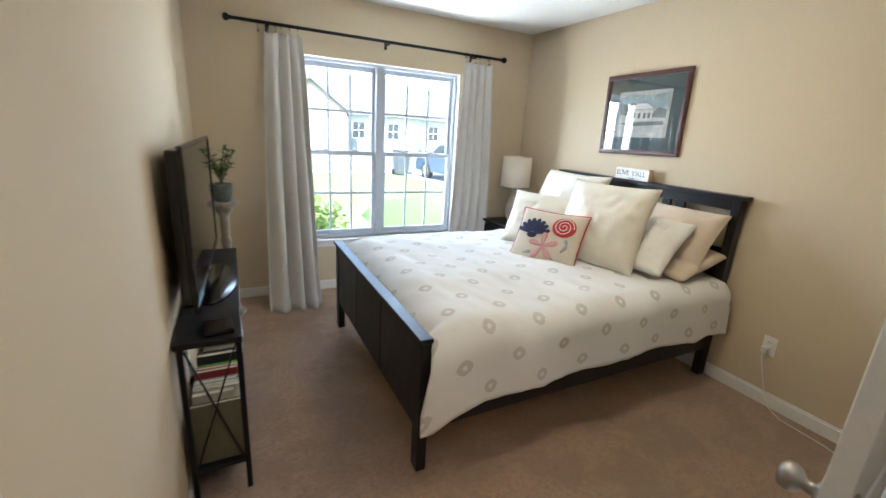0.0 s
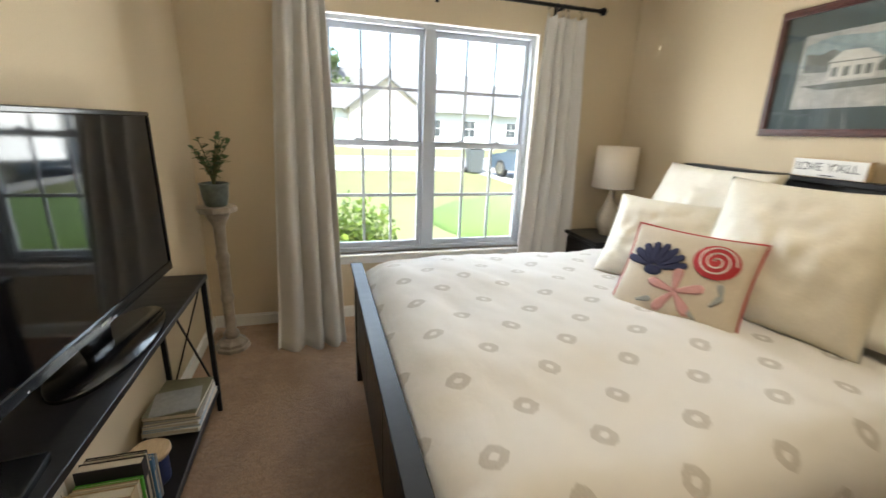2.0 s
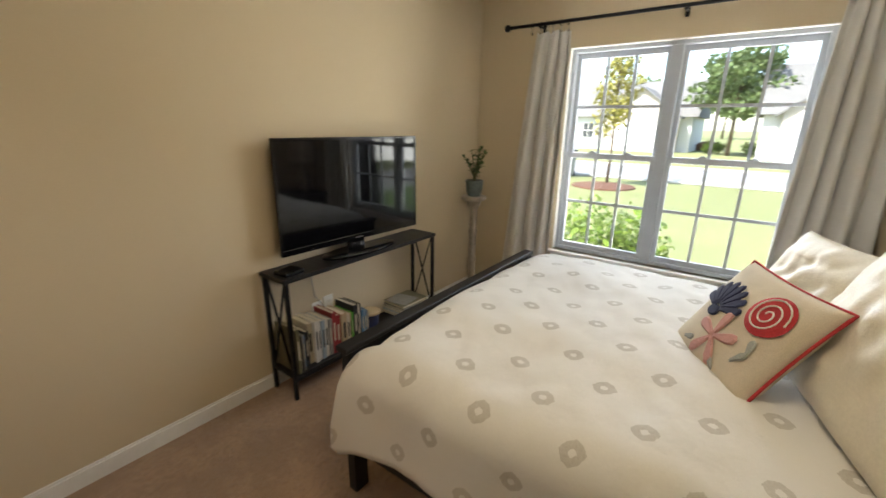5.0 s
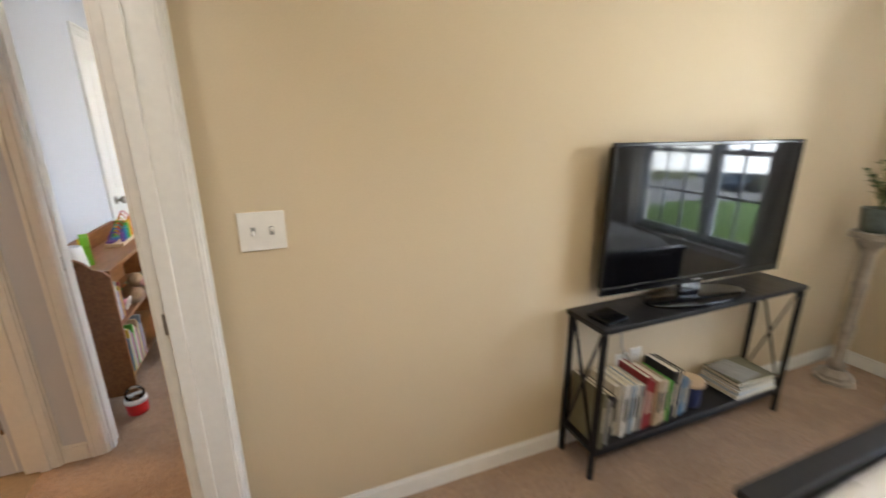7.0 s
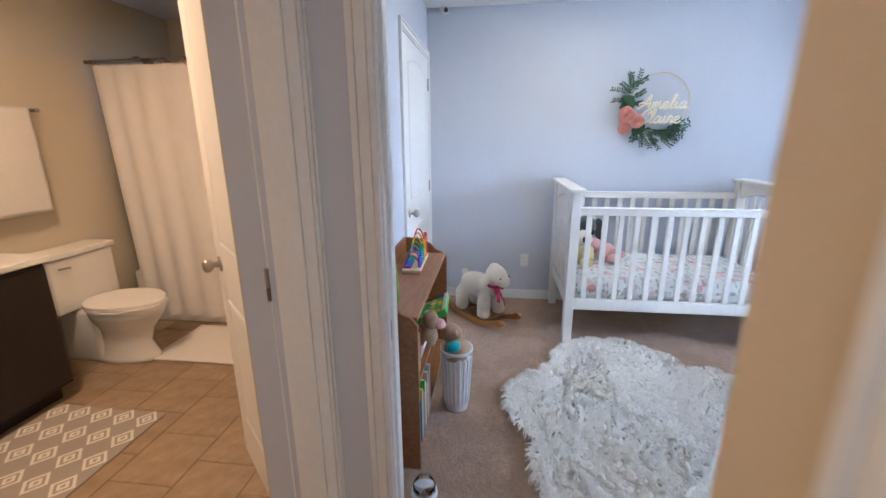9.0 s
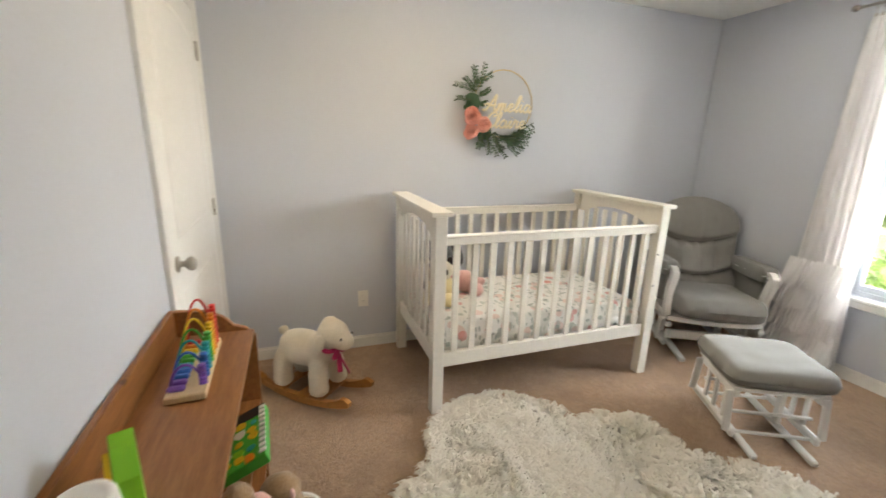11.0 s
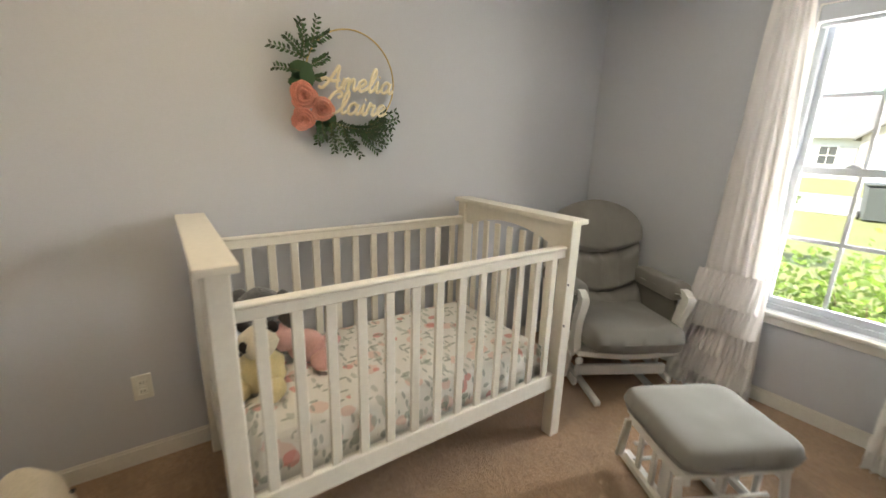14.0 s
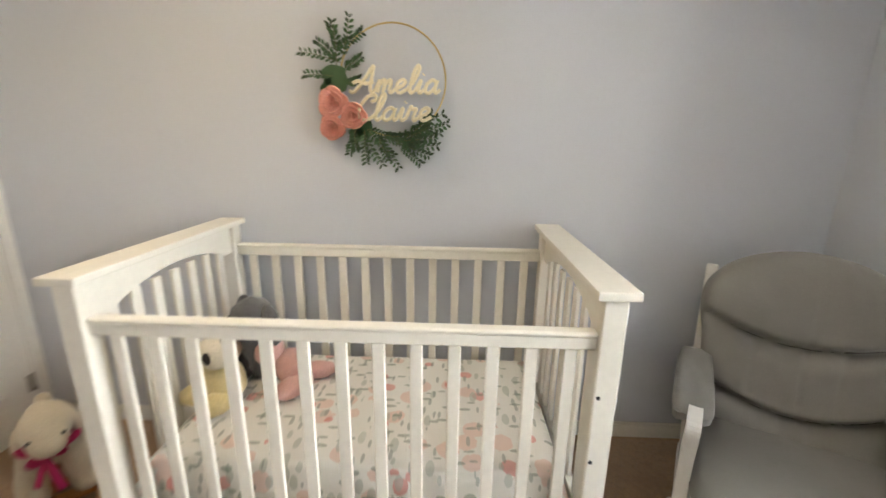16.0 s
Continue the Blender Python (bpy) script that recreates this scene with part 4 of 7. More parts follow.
def pillow(label, w, h, t, at, tilt, turn, material, seed, roll=0, trim=None, wrinkle=0.028):
    ob = tagged(part("pillow", cushion(w, h, t, seed, wrinkle=wrinkle), material, None, "", True), label, "pillow")
    ob.matrix_basis = pose(*at, tilt, roll, turn)
    if trim is not None:
        ring = []
        for k in range(96):
            q = k / 24
            side, f = int(q), 2 * (q - int(q)) - 1
            a, b = ((f, -1), (1, f), (-f, 1), (-1, -f))[side % 4]
            ring.append((a * w / 2 * (1 - 0.06 * (1 - b * b)), 0, b * h / 2 * (1 - 0.06 * (1 - a * a))))
        part("piping", tube(ring, 0.005, 6, closed=True), trim, ob, "dark red piping", True)
    return ob


PZ = 0.735
pillow("large ivory sequinned square pillow leaning on the headboard", 0.66, 0.54, 0.21, (2.67, 2.29, PZ + 0.215), -24, -88, M["sequin"], 1.0)
pillow("large ivory sequinned square pillow leaning forward of the headboard", 0.57, 0.575, 0.22, (2.345, 1.60, PZ + 0.200), -24, -74, M["sequin"], 5.0)
pillow("beige cotton sleeping pillow behind the white one", 0.62, 0.40, 0.17, (2.77, 1.43, PZ + 0.17), -34, -89, M["beige_cotton"], 9.0)
pillow("beige cotton sleeping pillow beneath the stack", 0.62, 0.42, 0.14, (2.72, 1.41, PZ + 0.025), -74, -90, M["beige_cotton"], 14.0)
pillow("white cotton pillow with faint ring motifs", 0.50, 0.44, 0.13, (2.52, 1.435, PZ + 0.125), -50, -82, M["white_cotton"], 12.0)
pillow("textured ivory throw pillow behind the shell pillow", 0.46, 0.42, 0.15, (2.20, 2.06, PZ + 0.145), -30, -62, M["sequin"], 17.0)
shell = pillow("linen throw pillow embroidered with seashells and a starfish", 0.47, 0.43, 0.13, (2.03, 1.735, PZ + 0.085), -34, -62, M["linen"], 21.0, trim=M["red"], wrinkle=0.006)
shell.matrix_basis = shell.matrix_basis @ Matrix.Scale(0.95, 4)


def on_pillow(x, z, w=0.47, h=0.43, t=0.13):
    a, b = 2 * x / w, 2 * z / h
    edge = max(0.0, (1 - abs(a) ** 2.4) * (1 - abs(b) ** 2.4))
    return -(t / 2 * edge ** 0.42) - 0.006


def stitched(name, outline, material, lift=0.0):
    """A flat embroidered patch that follows the pillow's front."""
    bm = bmesh.new()
    c = (sum(p[0] for p in outline) / len(outline), sum(p[1] for p in outline) / len(outline))
    rings = []
    for f in (1.0, 0.75, 0.5, 0.25):
        rings.append([bm.verts.new((c[0] + (p[0] - c[0]) * f, on_pillow(c[0] + (p[0] - c[0]) * f, c[1] + (p[1] - c[1]) * f) - lift - (0.003 if f < 1 else -0.002), c[1] + (p[1] - c[1]) * f)) for p in outline])
    n = len(outline)
    for a, b in zip(rings, rings[1:]):
        for k in range(n):
            bm.faces.new((a[k], a[(k + 1) % n], b[(k + 1) % n], b[k]))
    bm.faces.new(rings[-1])
    bmesh.ops.recalc_face_normals(bm, faces=bm.faces)
    return part(name, bm, material, shell)


def petal(cx, cz, ang, r0, r1, w):
    d, s = (math.cos(ang), math.sin(ang)), (-math.sin(ang), math.cos(ang))
    return [(cx + d[0] * q + s[0] * k * w, cz + d[1] * q + s[1] * k * w) for q, k in ((r0, -0.35), (r0 + (r1 - r0) * 0.7, -1), (r1 - w * 0.5, -0.8), (r1, 0), (r1 - w * 0.5, 0.8), (r0 + (r1 - r0) * 0.7, 1), (r0, 0.35))]


for k in range(8):
    stitched("scallop_rib", petal(-0.095, 0.0, radians(20 + 20 * k), 0.02, 0.125, 0.0165), M["navy"])
stitched("scallop_base", [(-0.095 + 0.035 * math.cos(a), -0.005 + 0.022 * math.sin(a)) for a in [k * math.pi / 6 for k in range(12)]], M["navy"])
stitched("nautilus", [(0.105 + 0.078 * math.cos(a), 0.085 + 0.072 * math.sin(a)) for a in [k * math.pi / 12 for k in range(24)]], M["red"])
bm = bmesh.new()
sp = []
for k in range(50):
    a, r = k * 0.32, 0.066 * (1 - k / 56)
    x, z = 0.105 + r * math.cos(a), 0.085 + r * math.sin(a)
    sp.append((x, on_pillow(x, z) - 0.004, z))
part("spiral_stitch", tube(sp, 0.0028, 5), M["white_cotton"], shell, "white spiral stitching")
for k in range(5):
    stitched("starfish_arm", petal(0.005, -0.07, radians(95 + 72 * k), 0.0, 0.105, 0.020), M["pinkstitch"], 0.001)
for k, (x, z, a) in enumerate(((0.13, -0.09, 60), (0.16, -0.05, 110), (-0.12, -0.14, 20), (0.10, -0.15, 150))):
    stitched("coral_sprig", petal(x, z, radians(a), 0.0, 0.06, 0.012), M["greystitch"])

# framed picture
pic = thing("framed_picture", "framed watercolour of a white house in a dark red wood frame", "picture", pose(BX - 0.001, 1.958, 1.663, -1.2, 0, 0))
W2, H2, FW = 0.348, 0.292, 0.034
for a0, a1, b0, b1 in ((-W2, W2, H2 - FW, H2), (-W2, W2, -H2, -H2 + FW), (-W2, -W2 + FW, -H2 + FW, H2 - FW), (W2 - FW, W2, -H2 + FW, H2 - FW)):
    bm = box(-0.022, 0, a0, a1, b0, b1, 0.005, seg=2)
    box(-0.027, -0.021, a0 + 0.008, a1 - 0.008, b0 + 0.008, b1 - 0.008, 0.002, bm)
    part("frame", bm, M["mahogany"], pic)
part("mat_board", box(-0.008, -0.001, -W2 + FW, W2 - FW, -H2 + FW, H2 - FW), M["matboard"], pic)
art = part("painting", box(-0.0095, -0.0081, -0.222, 0.222, -0.165, 0.165), M["paper"], pic, "pale watercolour of a house among trees")


def flat(outline, x, material, name):
    bm = bmesh.new()
    bm.faces.new([bm.verts.new((x, -y, z)) for y, z in outline])
    part(name, bm, material, art)


flat([(-0.21, 0.02), (0.21, 0.04), (0.21, 0.145), (0.05, 0.13), (-0.1, 0.147), (-0.21, 0.12)], -0.0098, M["paint_sky"], "sky_wash")
flat([(-0.2, 0.0), (-0.05, -0.01), (-0.04, 0.06), (-0.09, 0.09), (-0.14, 0.07), (-0.2, 0.085)], -0.0101, M["paint_grey"], "tree_wash")
flat([(0.07, -0.02), (0.2, -0.03), (0.2, 0.03), (0.13, 0.045)], -0.0102, M["paint_grey"], "tree_wash")
flat([(-0.09, -0.045), (0.09, -0.045), (0.09, 0.03), (0.10, 0.032), (0.04, 0.075), (-0.05, 0.078), (-0.10, 0.034), (-0.09, 0.03)], -0.0105, M["paint_white"], "house_wash")
flat([(-0.10, 0.034), (0.10, 0.032), (0.098, 0.028), (-0.098, 0.029)], -0.0107, M["paint_grey"], "eave_line")
for y in (-0.065, -0.02, 0.025, 0.062):
    flat([(y - 0.011, -0.03), (y + 0.011, -0.03), (y + 0.011, 0.01), (y - 0.011, 0.01)], -0.0108, M["paint_grey"], "window_wash")
flat([(-0.2, -0.06), (0.18, -0.05), (0.2, -0.075), (-0.1, -0.085)], -0.0103, M["paint_grey"], "ground_wash")
part("glazing", box(-0.0155, -0.0135, -W2 + FW - 0.004, W2 - FW + 0.004, -H2 + FW - 0.004, H2 - FW + 0.004), M["glass"], pic, "glass pane").visible_shadow = False

# block sign on the headboard
sign = thing("block_sign", "small white wooden block sign standing on the headboard", "sign", pose(2.905, 1.893, 1.1905, 0, 0, 0) @ Matrix.Scale(0.955, 4))
part("block", box(0, 0.042, -0.155, 0.155, 0, 0.088, 0.002), M["palewood"], sign, "plain wood block")
part("face", box(-0.003, 0.0, -0.152, 0.152, 0.003, 0.085, 0.001), M["plate"], sign, "white painted face")
for k, (c, y) in enumerate(zip("LOVEY'ALL", (0.128, 0.099, 0.066, 0.036, -0.014, -0.033, -0.054, -0.086, -0.112))):
    lettering(c, 0.054, 0.0008, M["dark_ink"], sign, pose(-0.0038, y, 0.048, 90, 0, -90), name="letter", offset=-0.0004)
part("small_print", box(-0.0035, -0.003, -0.03, 0.03, 0.010, 0.014), M["dark_ink"], sign)

# nightstand and lamp
ns = thing("nightstand", "black-stained wooden nightstand in the window corner", "nightstand", pose(0, 0, 0))
nx0, nx1, ny0, ny1 = 2.53, 2.96, 2.90, 3.27
part("top", box(nx0 - 0.015, nx1 + 0.012, ny0 - 0.015, ny1 + 0.01, 0.60, 0.625, 0.003), M["black"], ns)
part("body", box(nx0 + 0.01, nx1, ny0, ny1, 0.20, 0.60, 0.003), M["black"], ns)
for z0, z1 in ((0.22, 0.395), (0.405, 0.58)):
    d = part("drawer", box(nx0 - 0.006, nx0 + 0.0095, ny0 + 0.02, ny1 - 0.02, z0, z1, 0.003), M["black"], ns)
    part("knob", lathe([(0.006, 0), (0.006, 0.012), (0.014, 0.018), (0.012, 0.028), (0, 0.03)], 14, m=pose(nx0 - 0.006, (ny0 + ny1) / 2, (z0 + z1) / 2, 0, -90, 0)), M["black_metal"], d, smooth=True)
for x in (nx0 + 0.01, nx1 - 0.045):
    for y in (ny0, ny1 - 0.045):
        part("leg", box(x, x + 0.045, y, y + 0.045, 0, 0.20, 0.003), M["black"], ns)
tl = thing("table_lamp", "table lamp with taupe ceramic base and linen drum shade", "lamp", pose(2.74, 3.09, 0.6255, 0, 0, 0))
part("base", lathe([(0.045, 0), (0.05, 0.008), (0.048, 0.016), (0.07, 0.05), (0.082, 0.10), (0.078, 0.15), (0.05, 0.21), (0.026, 0.26), (0.019, 0.31), (0.018, 0.345), (0.022, 0.35), (0, 0.352)], 32), M["ceramic"], tl, "glazed taupe ceramic base", True)
part("stem", tube([(0, 0, 0.35), (0, 0, 0.44)], 0.006, 10), M["nickel"], tl)
bm = lathe([(0.143, 0.345), (0.139, 0.635)], 48)
for f in [f for f in bm.faces if len(f.verts) > 4]:
    bm.faces.remove(f)
part("shade", bm, M["lampshade"], tl, "linen drum shade", True).modifiers.new("cloth", "SOLIDIFY").thickness = 0.003
bm = tube([(0.142 * math.cos(a), 0.142 * math.sin(a), 0.347) for a in [2 * math.pi * k / 32 for k in range(32)]], 0.003, 6, closed=True)
bar((-0.138, 0, 0.44), (0.138, 0, 0.44), 0.004, 0.004, 0, bm)
part("shade_ring", bm, M["nickel"], tl)


def wall_plate(m, gang, label, kind_, parts=True):
    """Local x along the wall, z up, y out of the wall towards -y."""
    ob = thing("switch_plate" if kind_ == "switch" else "outlet", label, "switch" if kind_ == "switch" else "outlet", m)
    w = 0.035 * 2 if gang == 1 else 0.128
    part("plate", box(-w / 2, w / 2, -0.006, 0, -0.0575, 0.0575, 0.003, seg=2), M["plate"], ob)
    cs = (0,) if gang == 1 else (-0.025, 0.025)
    for k, c in enumerate(cs):
        if kind_ == "switch":
            part("slot", box(c - 0.006, c + 0.006, -0.0068, -0.006, -0.013, 0.013), BOOKS["grey"], ob)
            part("toggle", bar((c, -0.004, 0), (c + 0.002, -0.022, 0.010 if k else -0.010), 0.009, 0.008, 0.002), M["plate"], ob)
        else:
            for z in (0.02, -0.02):
                soc = part("socket", box(c - 0.016, c + 0.016, -0.0078, -0.006, z - 0.014, z + 0.014, 0.003), M["plate"], ob)
                for dx in (-0.006, 0.006):
                    part("slot", box(c + dx - 0.001, c + dx + 0.001, -0.0084, -0.0078, z - 0.002, z + 0.007), M["dark_ink"], soc)
        for z in ((0.03, -0.03) if kind_ == "switch" else (0.0,)):
            part("screw", lathe([(0.003, 0), (0.003, 0.0012), (0, 0.0014)], 8, m=pose(c, -0.006, z, 90, 0, 0)), M["plate"], ob)
    return ob


wall_plate(pose(0.0005, 0.16, 1.127, 0, 0, 90), 2, "white double light switch plate on the tan wall", "switch")
wall_plate(pose(0.0005, 1.615, 0.345, 0, 0, 90), 1, "white outlet low on the wall behind the stand", "outlet")
wall_plate(pose(0.0005, 1.70, 0.36, 0, 0, 90), 1, "white cable outlet low on the wall behind the stand", "outlet")
wall_plate(pose(BX - 0.0005, 0.80, 0.36, 0, 0, -90), 1, "white outlet with a plugged-in cord beside the bed", "outlet")
cord = thing("power_cord", "white power cord from the outlet trailing over the carpet", "cord")
part("plug", box(BX - 0.04, BX - 0.008, 0.79, 0.825, 0.325, 0.352, 0.006, seg=2), M["plate"], cord)
part("cable", tube([(BX - 0.035, 0.81, 0.33), (BX - 0.04, 0.805, 0.29), (BX - 0.022, 0.79, 0.20), (BX - 0.02, 0.765, 0.12), (BX - 0.022, 0.74, 0.05), (BX - 0.04, 0.70, 0.008), (BX - 0.09, 0.62, 0.006), (BX - 0.10, 0.50, 0.006), (BX - 0.11, 0.40, 0.006), (BX - 0.16, 0.27, 0.006), (BX - 0.3, 0.12, 0.006)], 0.0032, 8), M["plate"], cord, smooth=True)

# television stand: steel frame with crossed ends
SX0, SX1, SY0, SY1, SZ = 0.016, 0.224, 1.285, 2.484, 0.69
st = thing("tv_stand", "slim black metal console table with crossed end braces", "console table")
part("top", box(SX0 - 0.008, SX1 + 0.004, SY0 - 0.008, SY1 + 0.008, SZ - 0.022, SZ, 0.002), M["black"], st)
part("shelf", box(SX0 + 0.004, SX1 - 0.004, SY0 + 0.004, SY1 - 0.004, 0.125, 0.143, 0.002), M["black"], st)
for x in (SX0, SX1 - 0.02):
    for y in (SY0, SY1 - 0.02):
        part("leg", box(x, x + 0.02, y, y + 0.02, 0, SZ - 0.022, 0.0015), M["black_metal"], st)
    part("rail", box(x + 0.004, x + 0.016, SY0 + 0.02, SY1 - 0.02, 0.105, 0.1245, 0.001), M["black_metal"], st)
for y in (SY0 + 0.01, SY1 - 0.01):
    part("brace", bar((SX0 + 0.018, y - 0.003, 0.13), (SX1 - 0.018, y - 0.003, SZ - 0.024), 0.014, 0.005, 0.001), M["black_metal"], st)
    part("brace", bar((SX1 - 0.018, y + 0.003, 0.13), (SX0 + 0.018, y + 0.003, SZ - 0.024), 0.014, 0.005, 0.001), M["black_metal"], st)

tv = thing("television", "black flat-screen television, switched off, on its stand", "television", pose(0.094, 1.878, SZ, 0, 0, -2.3))
TW, TZ0, TZ1 = 0.512, 0.068, 0.668
part("back_case", box(-0.035, 0.008, -TW + 0.02, TW - 0.02, TZ0 + 0.02, TZ1 - 0.015, 0.012, seg=2), M["gloss_black"], tv)
bz = bmesh.new()
for a0, a1, b0, b1 in ((-TW, TW, TZ1 - 0.016, TZ1), (-TW, TW, TZ0, TZ0 + 0.034), (-TW, -TW + 0.016, TZ0 + 0.034, TZ1 - 0.016), (TW - 0.016, TW, TZ0 + 0.034, TZ1 - 0.016)):
    box(0.004, 0.022, a0, a1, b0, b1, 0.003, bz)
part("bezel", bz, M["gloss_black"], tv)
part("screen", box(0.008, 0.017, -TW + 0.014, TW - 0.014, TZ0 + 0.03, TZ1 - 0.014), M["screen"], tv, "dark glossy screen")
part("maker_mark", box(0.022, 0.0226, -0.028, 0.028, TZ0 + 0.012, TZ0 + 0.019), M["nickel"], tv)
part("neck", box(-0.028, 0.0, -0.06, 0.06, 0.012, TZ0 + 0.05, 0.004), M["gloss_black"], tv)
part("base", prism([(0.028 + 0.10 * math.cos(a) * 0.98, 0.27 * math.sin(a)) for a in [2 * math.pi * k / 40 for k in range(40)]], 0.0005, 0.013, bevel=0.005), M["gloss_black"], tv, "oval gloss base", True)
part("power_light", box(0.0205, 0.0228, -0.33, -0.325, TZ0 + 0.008, TZ0 + 0.011), M["plate"], tv)
bx = thing("set_top_box", "small black box beside the television", "media box", pose(0.15, 1.36, SZ, 0, 0, 6))
part("case", box(-0.05, 0.05, -0.055, 0.055, 0, 0.022, 0.006, seg=2), M["gloss_black"], bx)
cb = thing("tv_cables", "thin grey cables hanging behind the console", "cable")
part("cable", tube([(0.02, 1.60, 0.66), (0.012, 1.585, 0.55), (0.012, 1.60, 0.45), (0.012, 1.63, 0.40), (0.03, 1.67, 0.34), (0.05, 1.72, 0.27), (0.05, 1.80, 0.16)], 0.003, 6), BOOKS["grey"], cb, smooth=True)
part("plug", box(0.009, 0.04, 1.605, 1.635, 0.33, 0.36, 0.004), M["gloss_black"], cb)


def book(y, th, depth, height, cover, label, x=0.03, tilt=0.0, z=0.1435, flatstack=False):
    """An upright book with its spine towards the room: boards, page block."""
    ob = thing("book", label, "book", pose(x, y, z, tilt, 0, 0), group="books on the console shelf")
    c = BOOKS[cover]
    b = 0.0025
    bm = box(0, depth, 0, b, 0, height, 0.0008)
    box(0, depth, th - b, th, 0, height, 0.0008, bm)
    box(depth - b, depth, b, th - b, 0, height, bm=bm)
    part("cover", bm, c, ob)
    part("page_block", box(0.004, depth - b - 0.0005, b + 0.0003, th - b - 0.0003, 0.004, height - 0.004), M["pages"], ob)
    part("spine_mark", box(depth, depth + 0.0006, th * 0.3, th * 0.7, height * 0.3, height * 0.75), BOOKS["black" if cover in ("white", "tan", "cream", "yellow", "paleblue") else "cream"], ob)
    return ob


row = [("olive", 0.020, 0.19, 0.26), ("black", 0.018, 0.17, 0.20), ("grey", 0.012, 0.18, 0.21), ("blue", 0.014, 0.16, 0.19), ("black", 0.022, 0.16, 0.21), ("cream", 0.030, 0.15, 0.245), ("white", 0.026, 0.17, 0.25), ("white", 0.020, 0.16, 0.24), ("paleblue", 0.022, 0.165, 0.235), ("white", 0.024, 0.16, 0.235), ("grey", 0.022, 0.165, 0.225), ("red", 0.028, 0.165, 0.255), ("red", 0.030, 0.16, 0.225), ("tan", 0.040, 0.17, 0.225), ("cream", 0.022, 0.165, 0.21), ("tan", 0.014, 0.16, 0.205), ("green", 0.011, 0.165, 0.205), ("black", 0.034, 0.165, 0.245), ("cream", 0.018, 0.16, 0.235), ("black", 0.012, 0.155, 0.235), ("blue", 0.016, 0.16, 0.19), ("paleblue", 0.012, 0.155, 0.185), ("blue", 0.012, 0.15, 0.18), ("grey", 0.016, 0.15, 0.165)]
yy = 1.318
words = {"olive": "dull green", "paleblue": "pale blue"}
for c, th, dp, hg in row:
    book(yy, th, dp, hg, c, f"upright {words.get(c, c)} book on the console's lower shelf")
    yy += th + 0.0022
can = thing("lidded_canister", "small navy canister with a round wooden lid", "canister", pose(0.13, yy + 0.065, 0.1435))
part("body", lathe([(0.05, 0), (0.052, 0.01), (0.052, 0.105), (0.048, 0.108), (0, 0.108)], 28), BOOKS["navy"], can, "navy body", True)
part("lid", lathe([(0.062, 0.1085), (0.064, 0.112), (0.064, 0.12), (0.060, 0.124), (0, 0.124)], 28), M["lidwood"], can, "pale wooden lid")
zz = 0.1435
for k, (c, th, w, d, r) in enumerate((("black", 0.012, 0.26, 0.19, 1), ("white", 0.018, 0.28, 0.20, -2), ("paleblue", 0.010, 0.27, 0.20, 1), ("white", 0.014, 0.27, 0.195, -1), ("grey", 0.014, 0.26, 0.195, 2), ("olive", 0.020, 0.25, 0.19, -3))):
    ob = thing("book", f"large {words.get(c, c)} book lying in a flat stack", "book", pose(0.125, 2.28, zz, 0, 0, r), group="stacked books on the console")
    bm = box(-d / 2, d / 2, -w / 2, w / 2, 0, 0.0025, 0.0008)
    box(-d / 2, d / 2, -w / 2, w / 2, th - 0.0025, th, 0.0008, bm)
    part("cover", bm, BOOKS[c], ob)
    part("page_block", box(-d / 2 + 0.003, d / 2 - 0.003, -w / 2 + 0.003, w / 2 - 0.003, 0.0027, th - 0.0027), M["pages"], ob)
    zz += th + 0.0006
ob = thing("folded_paper", "crumpled white-edged paper lying on the stacked books", "paper", pose(0.125, 2.24, zz, 0, 0, 8))
part("paper", sheet(16, 10, lambda u, v: ((v - 0.5) * 0.17, (u - 0.5) * 0.16, 0.003 + 0.006 * abs(noise.noise(Vector((u * 5, v * 4, 1)))))), BOOKS["grey"], ob, smooth=True)

# pedestal with plant
pd = thing("pedestal", "tall slim veined stone pedestal in the window corner", "pedestal", pose(0.165, 3.09, 0))
part("base", lathe([(0.10, 0), (0.10, 0.02), (0.085, 0.026), (0.085, 0.045), (0.06, 0.06), (0.045, 0.075)], 8), M["marble"], pd)
part("column", lathe([(0.042, 0.075), (0.045, 0.10), (0.029, 0.125), (0.030, 0.30), (0.038, 0.335), (0.029, 0.36), (0.031, 0.55), (0.038, 0.585), (0.029, 0.61), (0.031, 0.76), (0.046, 0.80)], 24), M["marble"], pd, smooth=True)
part("capital", lathe([(0.05, 0.80), (0.06, 0.825), (0.06, 0.845), (0.0, 0.846)], 24), M["marble"], pd)
part("top_slab", lathe([(0.10, 0.846), (0.105, 0.852), (0.105, 0.872), (0.10, 0.878), (0, 0.878)], 8), M["marble"], pd, "octagonal stone top")
pp = thing("potted_plant", "small jade-like plant in a grey-green glazed pot", "plant", pose(0.165, 3.09, 0.8785))
pot = part("pot", lathe([(0.045, 0), (0.055, 0.004), (0.066, 0.05), (0.072, 0.115), (0.075, 0.125), (0.068, 0.127), (0.064, 0.115), (0, 0.11)], 28), M["pot_glaze"], pp, "grey-green glazed pot", True)
part("soil", lathe([(0.063, 0.1105), (0.06, 0.115), (0, 0.118)], 20), M["soil"], pot)
random.seed(4)
stems, leaves = bmesh.new(), bmesh.new()
